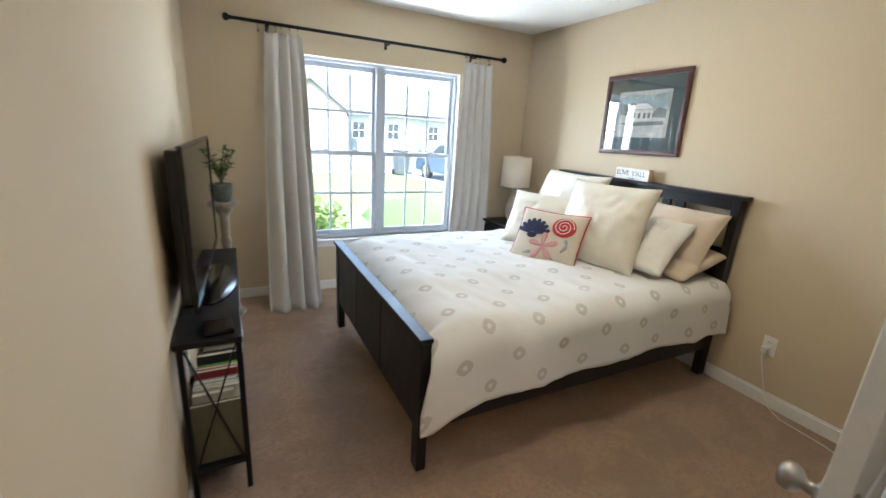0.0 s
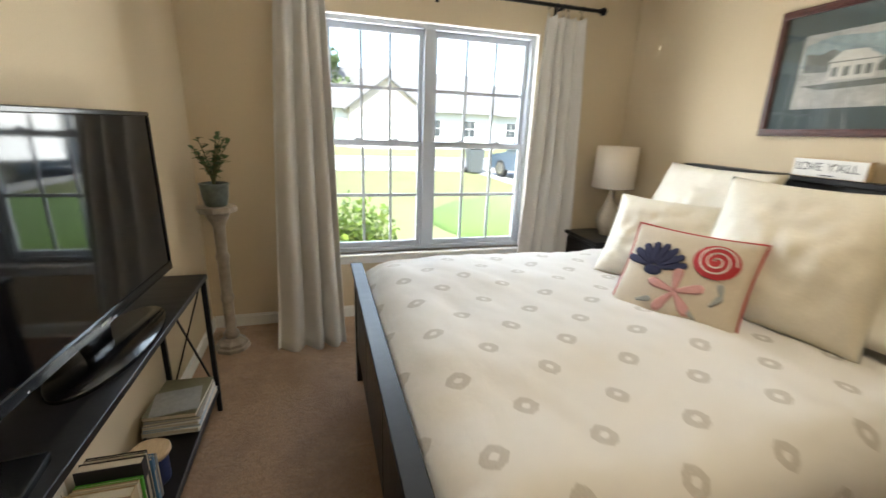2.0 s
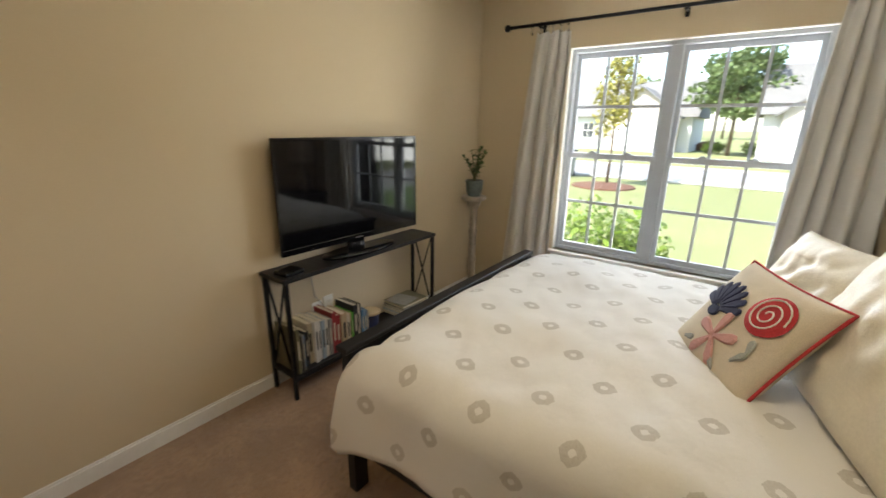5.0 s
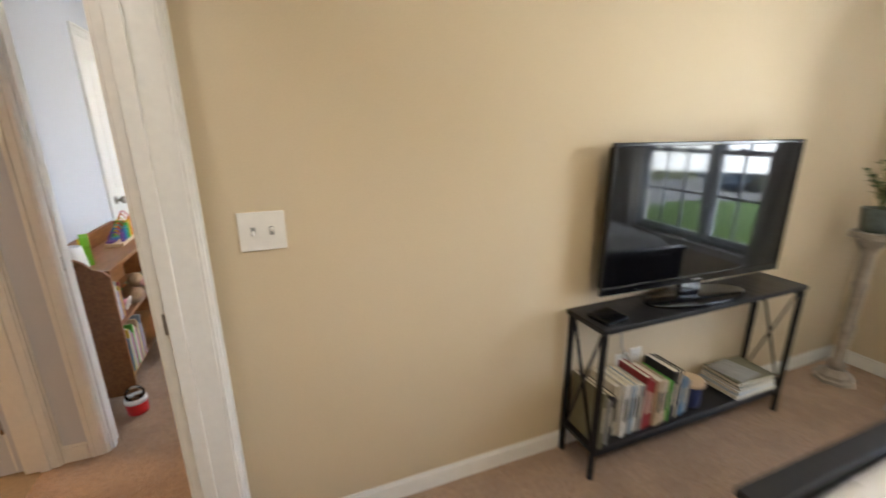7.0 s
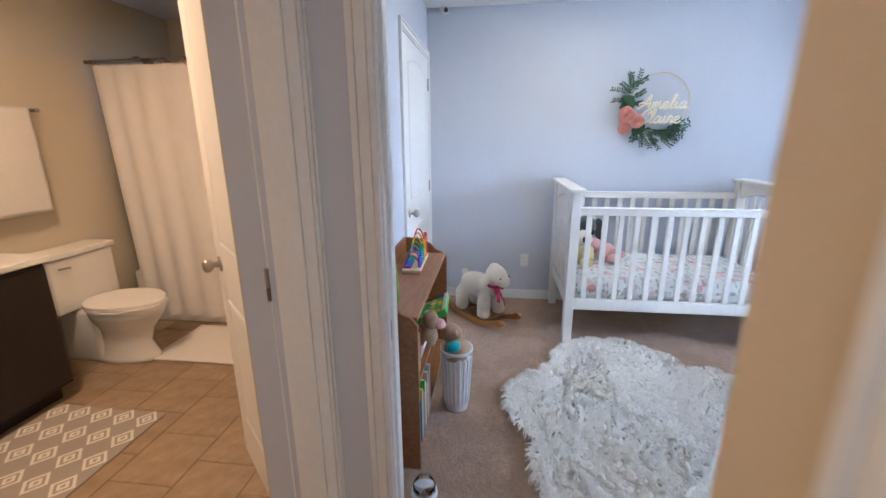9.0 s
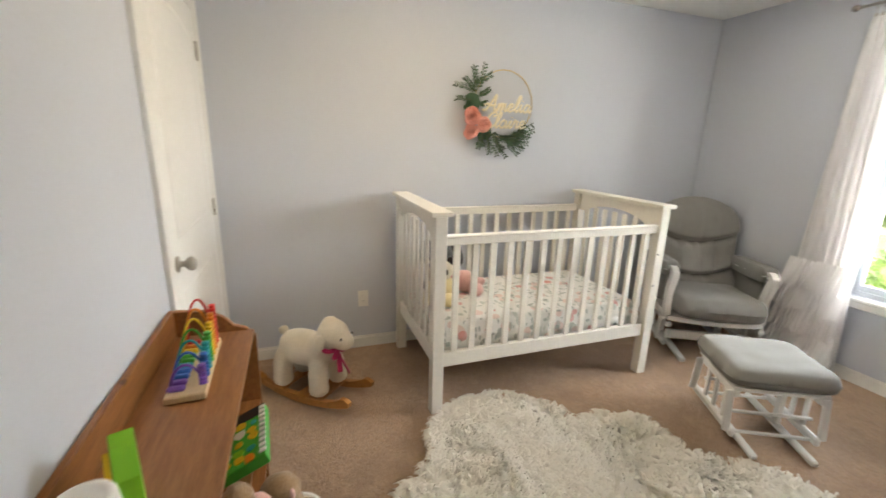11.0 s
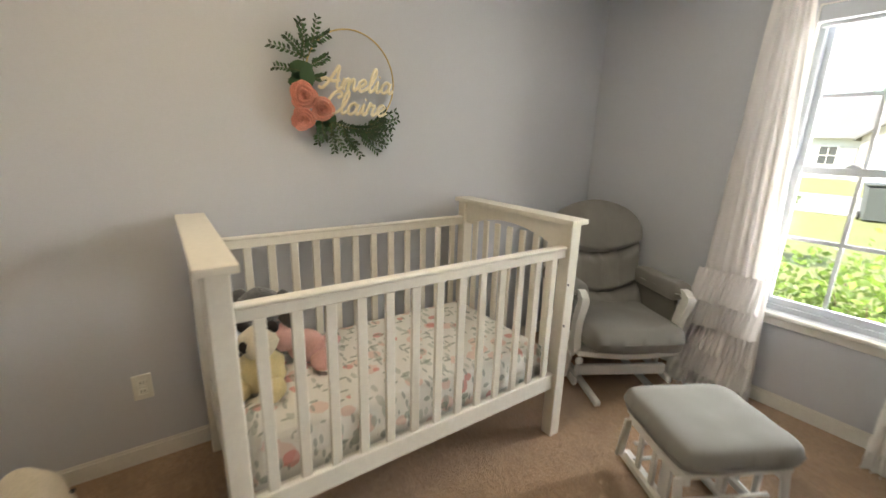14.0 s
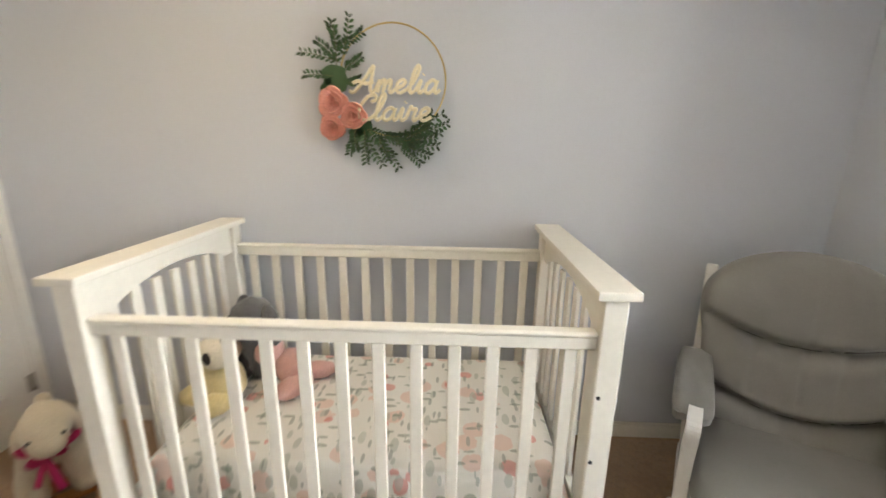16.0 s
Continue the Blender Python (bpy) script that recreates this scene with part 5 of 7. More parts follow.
for k in range(9):
    a, lean, hgt = random.uniform(0, 6.28), random.uniform(0.02, 0.09), random.uniform(0.12, 0.27)
    pts = [(0.02 * math.cos(a) * q + lean * math.cos(a) * q * q, 0.02 * math.sin(a) * q + lean * math.sin(a) * q * q, 0.11 + hgt * q) for q in (0, 0.25, 0.5, 0.75, 1)]
    tube(pts, [0.005, 0.0045, 0.004, 0.003, 0.002], 6, stems)
    for q in range(16):
        f = 0.3 + 0.7 * q / 15
        p = Vector(pts[min(int(f * 4), 3)]).lerp(Vector(pts[min(int(f * 4) + 1, 4)]), f * 4 - min(int(f * 4), 3))
        b = random.uniform(0, 6.28)
        d = Vector((math.cos(b), math.sin(b), random.uniform(-0.2, 0.7))).normalized()
        s, ln = d.cross(Vector((0, 0, 1))).normalized(), random.uniform(0.032, 0.052)
        n = s.cross(d) * 0.004
        vs = [leaves.verts.new(p + d * ln * i + s * ln * j + n * kk) for i, j, kk in ((0, 0, 0), (0.35, 0.27, 1), (0.75, 0.27, 1), (1, 0, 0), (0.75, -0.27, 1), (0.35, -0.27, 1))]
        leaves.faces.new(vs)
part("stem", stems, M["stem"], pp, smooth=True)
part("leaves", leaves, M["leaf"], pp, "small dark green leaves")

# ---- nursery ----
# crib: two panelled ends, slatted sides, low mattress
CX0, CX1, CY0, CY1 = -3.285, -2.455, 0.140, 1.60
crib = thing("crib", "ivory-white wooden crib with slatted sides", "crib")
for y, s in ((CY0, 1), (CY1, -1)):
    ya, yb = sorted((y, y + s * 0.062))
    ym = (ya + yb) / 2
    for x in (CX0, CX1 - 0.062):
        part("post", box(x, x + 0.062, ya, yb, 0, 1.075, 0.004), M["crib"], crib)
    part("end_cap", box(CX0 - 0.008, CX1 + 0.018, ya - 0.022, yb + 0.022, 1.0755, 1.099, 0.006, seg=2), M["crib"], crib)
    n, x0, x1 = 16, CX0 + 0.0625, CX1 - 0.0625
    arch = [(x0, 1.075), (x0, 0.955)] + [(x0 + (x1 - x0) * (0.08 + 0.84 * k / n), 0.955 + 0.062 * math.sin(math.pi * k / n) ** 0.7) for k in range(n + 1)] + [(x1, 0.955), (x1, 1.075)]
    part("arched_rail", prism(arch, -0.015, 0.015, m=Matrix.Translation((0, ym, 0)) @ pose(0, 0, 0, 90, 0, 0)), M["crib"], crib)
    part("end_rail", box(x0, x1, ym - 0.015, ym + 0.015, 0.27, 0.36, 0.003), M["crib"], crib)
    for k in range(7):
        x = x0 + (x1 - x0) * (k + 0.75) / 7.5
        part("end_slat", box(x - 0.019, x + 0.019, ym - 0.007, ym + 0.007, 0.36, 0.99, 0.002), M["crib"], crib)
SL = 13
for x, name, top in ((CX1 - 0.031, "front", 0.972), (CX0 + 0.031, "back", 0.985)):
    part(name + "_rail", box(x - 0.014, x + 0.014, CY0 + 0.0625, CY1 - 0.0625, top - 0.045, top - 0.008, 0.003), M["crib"], crib)
    part(name + "_rail_cap", box(x - 0.020, x + 0.020, CY0 + 0.0625, CY1 - 0.0625, top - 0.0078, top + 0.006, 0.004), M["crib"], crib)
    part(name + "_bottom_rail", box(x - 0.013, x + 0.013, CY0 + 0.0625, CY1 - 0.0625, 0.265, 0.345, 0.003), M["crib"], crib)
    for k in range(SL):
        y = CY0 + 0.0625 + (CY1 - CY0 - 0.125) * (k + 0.62) / (SL + 0.24)
        part(name + "_slat", box(x - 0.008, x + 0.008, y - 0.0175, y + 0.0175, 0.345, top - 0.045, 0.003), M["crib"], crib)
for x in (CX1 - 0.031,):
    for z in (0.60, 0.80):
        part("bolt", lathe([(0.006, 0), (0.006, 0.002), (0, 0.003)], 10, m=pose(CX1 - 0.001, CY1 - 0.05, z, 0, 90, 0)), M["dark_ink"], crib)
part("mattress_support", box(CX0 + 0.05, CX1 - 0.05, CY0 + 0.064, CY1 - 0.064, 0.325, 0.34), M["crib"], crib)


def crib_mat(u, v):
    x, y = CX0 + 0.055 + (CX1 - CX0 - 0.11) * u, CY0 + 0.07 + (CY1 - CY0 - 0.14) * v
    e = min(u, 1 - u) * 0.72, min(v, 1 - v) * 1.27
    r = min(1.0, min(e) / 0.045)
    return (x, y, 0.40 + 0.085 * (1 - (1 - r) ** 2) ** 0.5 + 0.004 * noise.noise(Vector((x * 5, y * 5, 0))))


bm = sheet(36, 60, crib_mat)
box(CX0 + 0.055, CX1 - 0.055, CY0 + 0.07, CY1 - 0.07, 0.341, 0.402, bm=bm)
tagged(part("crib_mattress", bm, M["floral"], None, "", True), "crib mattress in a white floral fitted sheet", "mattress")


def plush(name, label, m, pieces):
    """A soft toy; pieces are (part name, material, list of (radii, place, turn))."""
    ob = thing(name, label, "soft toy", m)
    for k, (pn, mt, blobs) in enumerate(pieces):
        bm = bmesh.new()
        for j, (r, at, rot) in enumerate(blobs):
            blob(r, at, 0.12, bm, 3, rot, k + j * 1.7)
        part(pn, bm, mt, ob, smooth=True)
    return ob


MZ = 0.487
plush("plush_elephant", "grey plush elephant sitting at the crib's end", pose(-3.03, 0.37, MZ, 0, 0, 55), [("body", M["plush_grey"], [((0.09, 0.08, 0.11), (0, 0, 0.10), (0, 0, 0))]), ("head", M["plush_grey"], [((0.085, 0.085, 0.08), (0, -0.02, 0.26), (0, 0, 0))]), ("ear", M["plush_grey"], [((0.05, 0.03, 0.085), (-0.10, 0, 0.245), (0, 14, 0))]), ("ear", M["plush_grey"], [((0.05, 0.03, 0.085), (0.10, 0, 0.245), (0, -14, 0))]), ("trunk", M["plush_grey"], [((0.026, 0.05, 0.03), (0, -0.10, 0.225), (30, 0, 0))]), ("eye", M["dark_ink"], [((0.008, 0.006, 0.008), (-0.035, -0.095, 0.275), (0, 0, 0))]), ("eye", M["dark_ink"], [((0.008, 0.006, 0.008), (0.035, -0.095, 0.275), (0, 0, 0))])])
plush("plush_panda", "cream and black plush panda in a yellow suit", pose(-2.84, 0.315, MZ, 0, 0, 60), [("body", M["plush_yellow"], [((0.085, 0.075, 0.09), (0, 0, 0.08), (0, 0, 0)), ((0.045, 0.06, 0.04), (0.06, -0.07, 0.04), (0, 0, 0)), ((0.045, 0.06, 0.04), (-0.06, -0.07, 0.04), (0, 0, 0))]), ("head", M["fleece"], [((0.07, 0.065, 0.062), (0, -0.01, 0.20), (0, 0, 0))]), ("ear", M["plush_black"], [((0.024, 0.015, 0.024), (-0.05, 0, 0.255), (0, 0, 0))]), ("ear", M["plush_black"], [((0.024, 0.015, 0.024), (0.05, 0, 0.255), (0, 0, 0))]), ("eye_patch", M["plush_black"], [((0.02, 0.012, 0.023), (-0.028, -0.063, 0.205), (0, 0, 0))]), ("eye_patch", M["plush_black"], [((0.02, 0.012, 0.023), (0.028, -0.063, 0.205), (0, 0, 0))])])
plush("plush_rabbit", "pink plush rabbit lying on the crib mattress", pose(-2.98, 0.52, MZ, 0, 0, 35), [("body", M["plush_pink"], [((0.09, 0.07, 0.07), (0, 0, 0.065), (0, 0, 0)), ((0.05, 0.09, 0.035), (0.1, -0.02, 0.035), (0, 0, 30)), ((0.04, 0.08, 0.035), (0.03, 0.09, 0.035), (0, 0, -20))]), ("head", M["plush_pink"], [((0.065, 0.06, 0.058), (-0.06, -0.07, 0.12), (0, 0, 0))]), ("ear", M["plush_pink"], [((0.022, 0.075, 0.014), (-0.10, -0.03, 0.13), (20, 0, 60))])])
plush("plush_bear", "small brown plush bear tucked behind the panda", pose(-2.96, 0.30, MZ, 0, 0, 70), [("body", M["plush_black"], [((0.06, 0.05, 0.07), (0, 0, 0.06), (0, 0, 0))]), ("head", M["plush_brown"], [((0.045, 0.045, 0.042), (0, -0.02, 0.15), (0, 0, 0))])])

# hoop wreath over the crib
WY, WZ, WR = 0.897, 1.679, 0.218
wr = thing("hoop_wreath", "brass hoop wreath with wooden names, coral roses and greenery", "wreath", pose(NX + 0.03, WY, WZ, 0, 0, 0))
part("hoop", tube([(0, WR * math.cos(a), WR * math.sin(a)) for a in [2 * math.pi * k / 72 for k in range(72)]], 0.0035, 8, closed=True), M["gold"], wr, "thin brass hoop", True)


STROKES = {
    "A": (1.32, [[(-0.40, 0.10), (-0.15, 0.0), (0.15, 0.35), (0.50, 1.15), (0.85, 2.05), (0.90, 1.10), (0.98, 0.25), (1.15, 0.02), (1.40, 0.28)], [(-0.30, 0.72), (0.05, 0.88), (0.50, 0.68), (1.10, 0.82)]]),
    "m": (1.26, [[(0, 0.28), (0.17, 0.98), (0.16, 0.0), (0.22, 0.55), (0.42, 0.99), (0.54, 0.80), (0.53, 0.0), (0.60, 0.55), (0.80, 0.99), (0.94, 0.80), (0.94, 0.22), (1.08, 0.0), (1.30, 0.28)]]),
    "e": (0.82, [[(0, 0.28), (0.42, 0.50), (0.62, 0.80), (0.42, 1.02), (0.14, 0.75), (0.14, 0.25), (0.40, 0.0), (0.86, 0.30)]]),
    "l": (0.58, [[(0, 0.24), (0.34, 0.90), (0.52, 1.80), (0.38, 2.10), (0.22, 1.60), (0.18, 0.40), (0.32, 0.0), (0.62, 0.28)]]),
    "i": (0.54, [[(0, 0.24), (0.22, 0.98), (0.20, 0.30), (0.33, 0.0), (0.58, 0.28)], [(0.27, 1.40), (0.30, 1.48)]]),
    "a": (1.02, [[(0.72, 0.84), (0.42, 1.01), (0.12, 0.62), (0.16, 0.10), (0.42, 0.02), (0.68, 0.38), (0.76, 0.96), (0.73, 0.30), (0.86, 0.0), (1.10, 0.28)]]),
    "r": (0.74, [[(0, 0.24), (0.16, 1.12), (0.28, 0.88), (0.52, 0.92), (0.45, 0.30), (0.56, 0.0), (0.80, 0.28)]]),
    "C": (1.02, [[(0.72, 1.45), (0.98, 1.62), (0.88, 2.0), (0.45, 1.85), (0.10, 1.10), (0.10, 0.35), (0.45, 0.0), (0.85, 0.10), (1.08, 0.36)]]),
}


def smooth_line(pts, n=7):
    """Points of a soft curve through the given ones."""
    P = [Vector((p[0], p[1])) for p in pts]
    P = [2 * P[0] - P[1]] + P + [2 * P[-1] - P[-2]]
    out = []
    for k in range(1, len(P) - 2):
        a, b, c, d = P[k - 1:k + 3]
        for j in range(n):
            t = j / n
            out.append(0.5 * (2 * b + (c - a) * t + (2 * a - 5 * b + 4 * c - d) * t * t + (3 * b - a - 3 * c + d) * t ** 3))
    return out + [P[-2]]


def script_word(text, y0, y1, z, xh, out):
    """A joined script name cut from plywood, from y0 to y1 along the wall."""
    bm = bmesh.new()
    k = (y1 - y0) / (sum(STROKES[c][0] for c in text) + 0.25)
    x = 0.0
    for c in text:
        wd, lines = STROKES[c]
        for ln in lines:
            pts = [(0.0, y0 + (x + p.x) * k + 0.26 * p.y * xh, p.y * xh) for p in smooth_line(ln)]
            tube(pts, 0.0072, 8, bm)
        x += wd
    for v in bm.verts:
        v.co.x *= 0.7
    return part("script_name", bm, M["letterwood"], wr, "plywood script name", True, pose(out, 0, z))


script_word("Amelia", -0.150, 0.205, -0.048, 0.049, 0.032)
script_word("Claire", -0.150, 0.172, -0.155, 0.049, 0.030)
random.seed(11)


def rose(y, z, r, turn, lean):
    """A felt rose: a tight rolled heart and four rings of cupped petals with curled lips."""
    base = pose(0.012, y, z, lean[0], lean[1], 0)
    bm = bmesh.new()
    sheet(60, 4, lambda u, v: (0.62 * r + 0.40 * r * v - 0.10 * r * u, (0.03 + 0.26 * (1 - u)) * r * (1 + 0.12 * v) * math.cos(turn + 15 * u), (0.03 + 0.26 * (1 - u)) * r * (1 + 0.12 * v) * math.sin(turn + 15 * u)), bm)
    ob = part("rose", bm, M["rose"], wr, "coral felt rose", True, base)
    for ring, (n, rad, high, width) in enumerate(((3, 0.44, 1.00, 1.20), (3, 0.72, 0.92, 1.15), (5, 1.02, 0.62, 0.74))):
        for k in range(n):
            a0 = turn + ring * 0.7 + 2 * math.pi * k / n + random.uniform(-0.12, 0.12)
            tip = random.uniform(0.85, 1.12)
            def fn(u, v, a0=a0, rad=rad, high=high, width=width, tip=tip):
                a = a0 + (u - 0.5) * 2 * width
                edge = 1 - 0.30 * abs(2 * u - 1) ** 2.5
                q = v * edge
                rr = (1 + 0.07 * math.sin(3 * a + 2 * tip)) * r * (0.30 * rad + 0.70 * rad * math.sin(math.pi / 2 * min(1, q * 1.25)) + 0.10 * max(0, q - 0.8) / 0.2)
                x = r * tip * (0.06 + high * q - 0.22 * max(0.0, q - 0.82) / 0.18 * (0.6 + 0.4 * rad))
                return (x, rr * math.cos(a), rr * math.sin(a))
            pt = part("petal", sheet(8, 7, fn), M["rose"], ob, "", True)
            pt.modifiers.new("felt", "SOLIDIFY").thickness = 0.0016
    part("rose_base", blob((0.012, r * 0.6, r * 0.6), (0.006, 0, 0)), M["rose"], ob, smooth=True)


rose(-0.243, -0.090, 0.056, 0.0, (0, -4))
rose(-0.160, -0.136, 0.050, 1.0, (0, 8))
rose(-0.250, -0.182, 0.048, 2.0, (0, 14))



def sprig(p, ang, length, n, size, bm, stems, out=0.02):
    d, s = Vector((0.10, math.cos(ang), math.sin(ang))), Vector((0, -math.sin(ang), math.cos(ang)))
    base = Vector((out, p[0], p[1]))
    pts = [base + d * length * q + s * 0.15 * length * q * q for q in (0, 0.33, 0.66, 1)]
    tube(pts, [0.0022, 0.0018, 0.0014, 0.001], 5, stems)
    for k in range(n):
        q = (k + 1) / n
        c = base + d * length * q + s * 0.15 * length * q * q
        for side in (1, -1):
            ld = (d * 0.7 + s * side * 0.8 + Vector((random.uniform(-0.3, 0.5), 0, 0))).normalized()
            ls = ld.cross(Vector((1, 0, 0))).normalized()
            l = size * random.uniform(0.8, 1.2)
            bm.faces.new([bm.verts.new(c + ld * l * a + ls * l * b + Vector((0.002 * h, 0, 0))) for a, b, h in ((0, 0, 0), (0.35, 0.2, 1), (0.75, 0.17, 1), (1, 0, 0), (0.75, -0.17, 1), (0.35, -0.2, 1))])


SPRIGS = (((-0.22, 0.06), 78, 0.17), ((-0.215, 0.08), 66, 0.15), ((-0.21, 0.13), 20, 0.12), ((-0.22, 0.06), 160, 0.15), ((-0.23, 0.07), 130, 0.10), ((-0.23, 0.01), 172, 0.12), ((-0.21, 0.04), 28, 0.09), ((-0.22, 0.10), 100, 0.11), ((-0.20, -0.01), 8, 0.05),
          ((-0.15, -0.19), -115, 0.10), ((-0.12, -0.20), -72, 0.16), ((-0.10, -0.20), -45, 0.15), ((-0.06, -0.21), -62, 0.14), ((-0.03, -0.22), -30, 0.12), ((0.0, -0.225), 20, 0.22), ((0.01, -0.235), 4, 0.19), ((0.02, -0.24), -18, 0.17), ((0.03, -0.24), -42, 0.12), ((0.06, -0.22), 32, 0.12), ((0.08, -0.21), 12, 0.14))
for k, (p, a, l) in enumerate(SPRIGS):
    bm, sm = bmesh.new(), bmesh.new()
    for j in range(1 if k < 9 else 2):
        sprig((p[0] + random.uniform(-0.010, 0.010), p[1] + random.uniform(-0.010, 0.010)), radians(a + random.uniform(-9, 9) + (18 if k % 2 else -18) * j), l * random.uniform(0.9, 1.05) * (1 - 0.25 * j), 8, 0.026, bm, sm, 0.010 + 0.010 * j)
    sp_ = part("leaf_sprig", bm, M["wreathleaf"], wr)
    part("stalk", sm, M["stem"], sp_)
for y, z, r, rot in ((-0.245, 0.02, 0.050, 20), (-0.255, -0.03, 0.046, -30), (-0.215, -0.005, 0.044, 80), (-0.12, -0.20, 0.042, 60), (-0.155, -0.215, 0.038, 10)):
    part("broad_leaf", prism([(r * (1 + 0.25 * math.cos(3 * a)) * math.cos(a), r * 0.8 * math.sin(a)) for a in [2 * math.pi * k / 14 for k in range(14)]], 0, 0.002, m=pose(0.004 + 0.0035 * ((rot // 10) % 5), y, z, 0, 0, 0) @ pose(0, 0, 0, 90, 0, 90) @ pose(0, 0, 0, 0, 0, rot)), M["wreathleaf"], wr, "dark broad leaf")



# glider chair and ottoman
def upholster(w, d, t, seed, soft=0.55, nu=20, crease=()):
    """A box cushion, x wide, y deep, z thick, with rounded edges and optional creases across."""
    bm = bmesh.new()
    for side in (1, -1):
        def fn(u, v):
            a, b = 2 * u - 1, 2 * v - 1
            e = max(0.0, (1 - abs(a) ** 9) * (1 - abs(b) ** 9)) ** 0.40
            z = side * t / 2 * e + 0.006 * noise.noise(Vector((a * 2 + seed, b * 2, side)))
            if side > 0:
                for c, k in crease:
                    z -= k * math.exp(-((b - c + 0.22 * (1 - a * a)) / 0.05) ** 2) * e
            return (a * w / 2 * (1 - 0.09 * abs(b) ** 7), b * d / 2 * (1 - 0.09 * abs(a) ** 7), z)
        sheet(nu, nu + (16 if crease else 0), fn, bm)
    bmesh.ops.remove_doubles(bm, verts=bm.verts, dist=0.001)
    bmesh.ops.recalc_face_normals(bm, faces=bm.faces)
    return bm


GC = M["glider_white"]
gl = thing("glider_chair", "white wooden glider chair with grey padded cushions", "glider chair", pose(-2.776, 2.355, 0, 0, 0, 60))


def back_point(a, b, side):
    """A point of the back cushion: a across, b up, both -1..1; side 1 is the front."""
    w, d, t = 0.60, 0.86, 0.20
    e = max(0.0, (1 - abs(a) ** 5) * (1 - abs(b) ** 6)) ** 0.30
    z = side * t / 2 * e
    half = w / 2
    if b > 0.15:
        k = (b - 0.15) / 0.85
        half *= 1 + 0.07 * math.sin(math.pi * min(1, k * 1.3)) - 0.34 * k ** 5
    else:
        half *= 1 - 0.05 * math.sin(math.pi * (0.15 - b) / 1.15)
    y = b * d / 2 - 0.055 * a * a * max(0.0, b) ** 3
    if side > 0:
        for c in (0.34, -0.26):
            q = b - c + 0.20 * (1 - a * a)
            z -= 0.058 * math.exp(-(q / (0.10 if q < 0 else 0.026)) ** 2) * e
            z += 0.012 * math.exp(-(q / 0.13) ** 2) * math.sin(a * 15 + 3 * c + 2 * math.sin(a * 4)) * e * (q < 0)
        for c in (-0.42, 0.10, 0.46):
            z -= 0.010 * math.exp(-((a - c - 0.05 * b) / 0.035) ** 2) * e * (1 if -0.35 < b < 0.22 else 0.4)
        z += 0.010 * noise.noise(Vector((a * 3, b * 3, 2.0))) * e
        z += 0.02 * math.cos(math.pi * (b - 0.62) * 1.3) * e
    return (a * half, y, z)


def glider_back():
    """Three puffed bolsters split by two sagging creases, the headrest the widest."""
    bm = bmesh.new()
    for side in (1, -1):
        sheet(48, 96, lambda u, v: back_point(2 * u - 1, 2 * v - 1, side), bm)
    bmesh.ops.remove_doubles(bm, verts=bm.verts, dist=0.001)
    bmesh.ops.recalc_face_normals(bm, faces=bm.faces)
    return bm


bk = part("back_cushion", glider_back(), M["grey_cloth"], gl, "grey tufted back cushion", True, pose(0, 0.20, 0.648, 69, 0, 0))
# thin dark tubes draw the shaded line along each crease
for c in (0.34, -0.26):
    crease_line = [back_point(a, c - 0.20 * (1 - a * a) + 0.004, 1) for a in [-0.93 + 1.86 * k / 30 for k in range(31)]]
    part("crease_line", tube(crease_line, 0.0028, 6), M["crease_shade"], bk, "dark line that paints the crease shade", True)
part("seat_cushion", upholster(0.565, 0.66, 0.155, 5.0, nu=26), M["grey_cloth"], gl, "grey seat cushion", True, pose(0, -0.155, 0.372, -3, 0, 0))
apron = [(-0.30, 0.24), (0.30, 0.24), (0.30, -0.36)] + [(0.30 - 0.60 * k / 12, -0.36 - 0.045 * math.sin(math.pi * k / 12)) for k in range(1, 12)] + [(-0.30, -0.36)]
part("seat_frame", prism(apron, 0.262, 0.292, bevel=0.005), GC, gl)
for s in (-1, 1):
    part("back_post", bar((s * 0.285, 0.27, 0.28), (s * 0.295, 0.385, 0.945), 0.03, 0.045, 0.006, up=(1, 0, 0)), GC, gl)
for z in (0.42, 0.60, 0.78):
    part("back_slat", bar((-0.275, 0.30 + 0.173 * (z - 0.28), z), (0.275, 0.30 + 0.173 * (z - 0.28), z), 0.016, 0.06, 0.004), GC, gl)


def arm_ribbon():
    """The side view of the arm: an S-shaped post that rolls over at the top and runs back as a rail."""
    spine = [(-0.335, 0.285), (-0.325, 0.34), (-0.318, 0.40), (-0.322, 0.46), (-0.34, 0.52), (-0.362, 0.575), (-0.365, 0.61), (-0.335, 0.628), (-0.26, 0.615), (-0.10, 0.592), (0.10, 0.575), (0.30, 0.56)]
    line = smooth_line(spine, 5)
    n = len(line)
    lo, hi = [], []
    for k, p in enumerate(line):
        d = (line[min(k + 1, n - 1)] - line[max(k - 1, 0)]).normalized()
        nrm = Vector((-d.y, d.x))
        w = 0.030 if k < n * 0.55 else 0.022
        lo.append(tuple(p + nrm * w))
        hi.append(tuple(p - nrm * w))
    bm = bmesh.new()
    rings = [[bm.verts.new((x, q[0], q[1])) for q, x in ((lo[k], -0.02), (hi[k], -0.02), (hi[k], 0.02), (lo[k], 0.02))] for k in range(n)]
    for a, b in zip(rings, rings[1:]):
        for j in range(4):
            bm.faces.new((a[j], a[(j + 1) % 4], b[(j + 1) % 4], b[j]))
    bm.faces.new(rings[0])
    bm.faces.new(rings[-1][::-1])
    bmesh.ops.recalc_face_normals(bm, faces=bm.faces)
    return bm


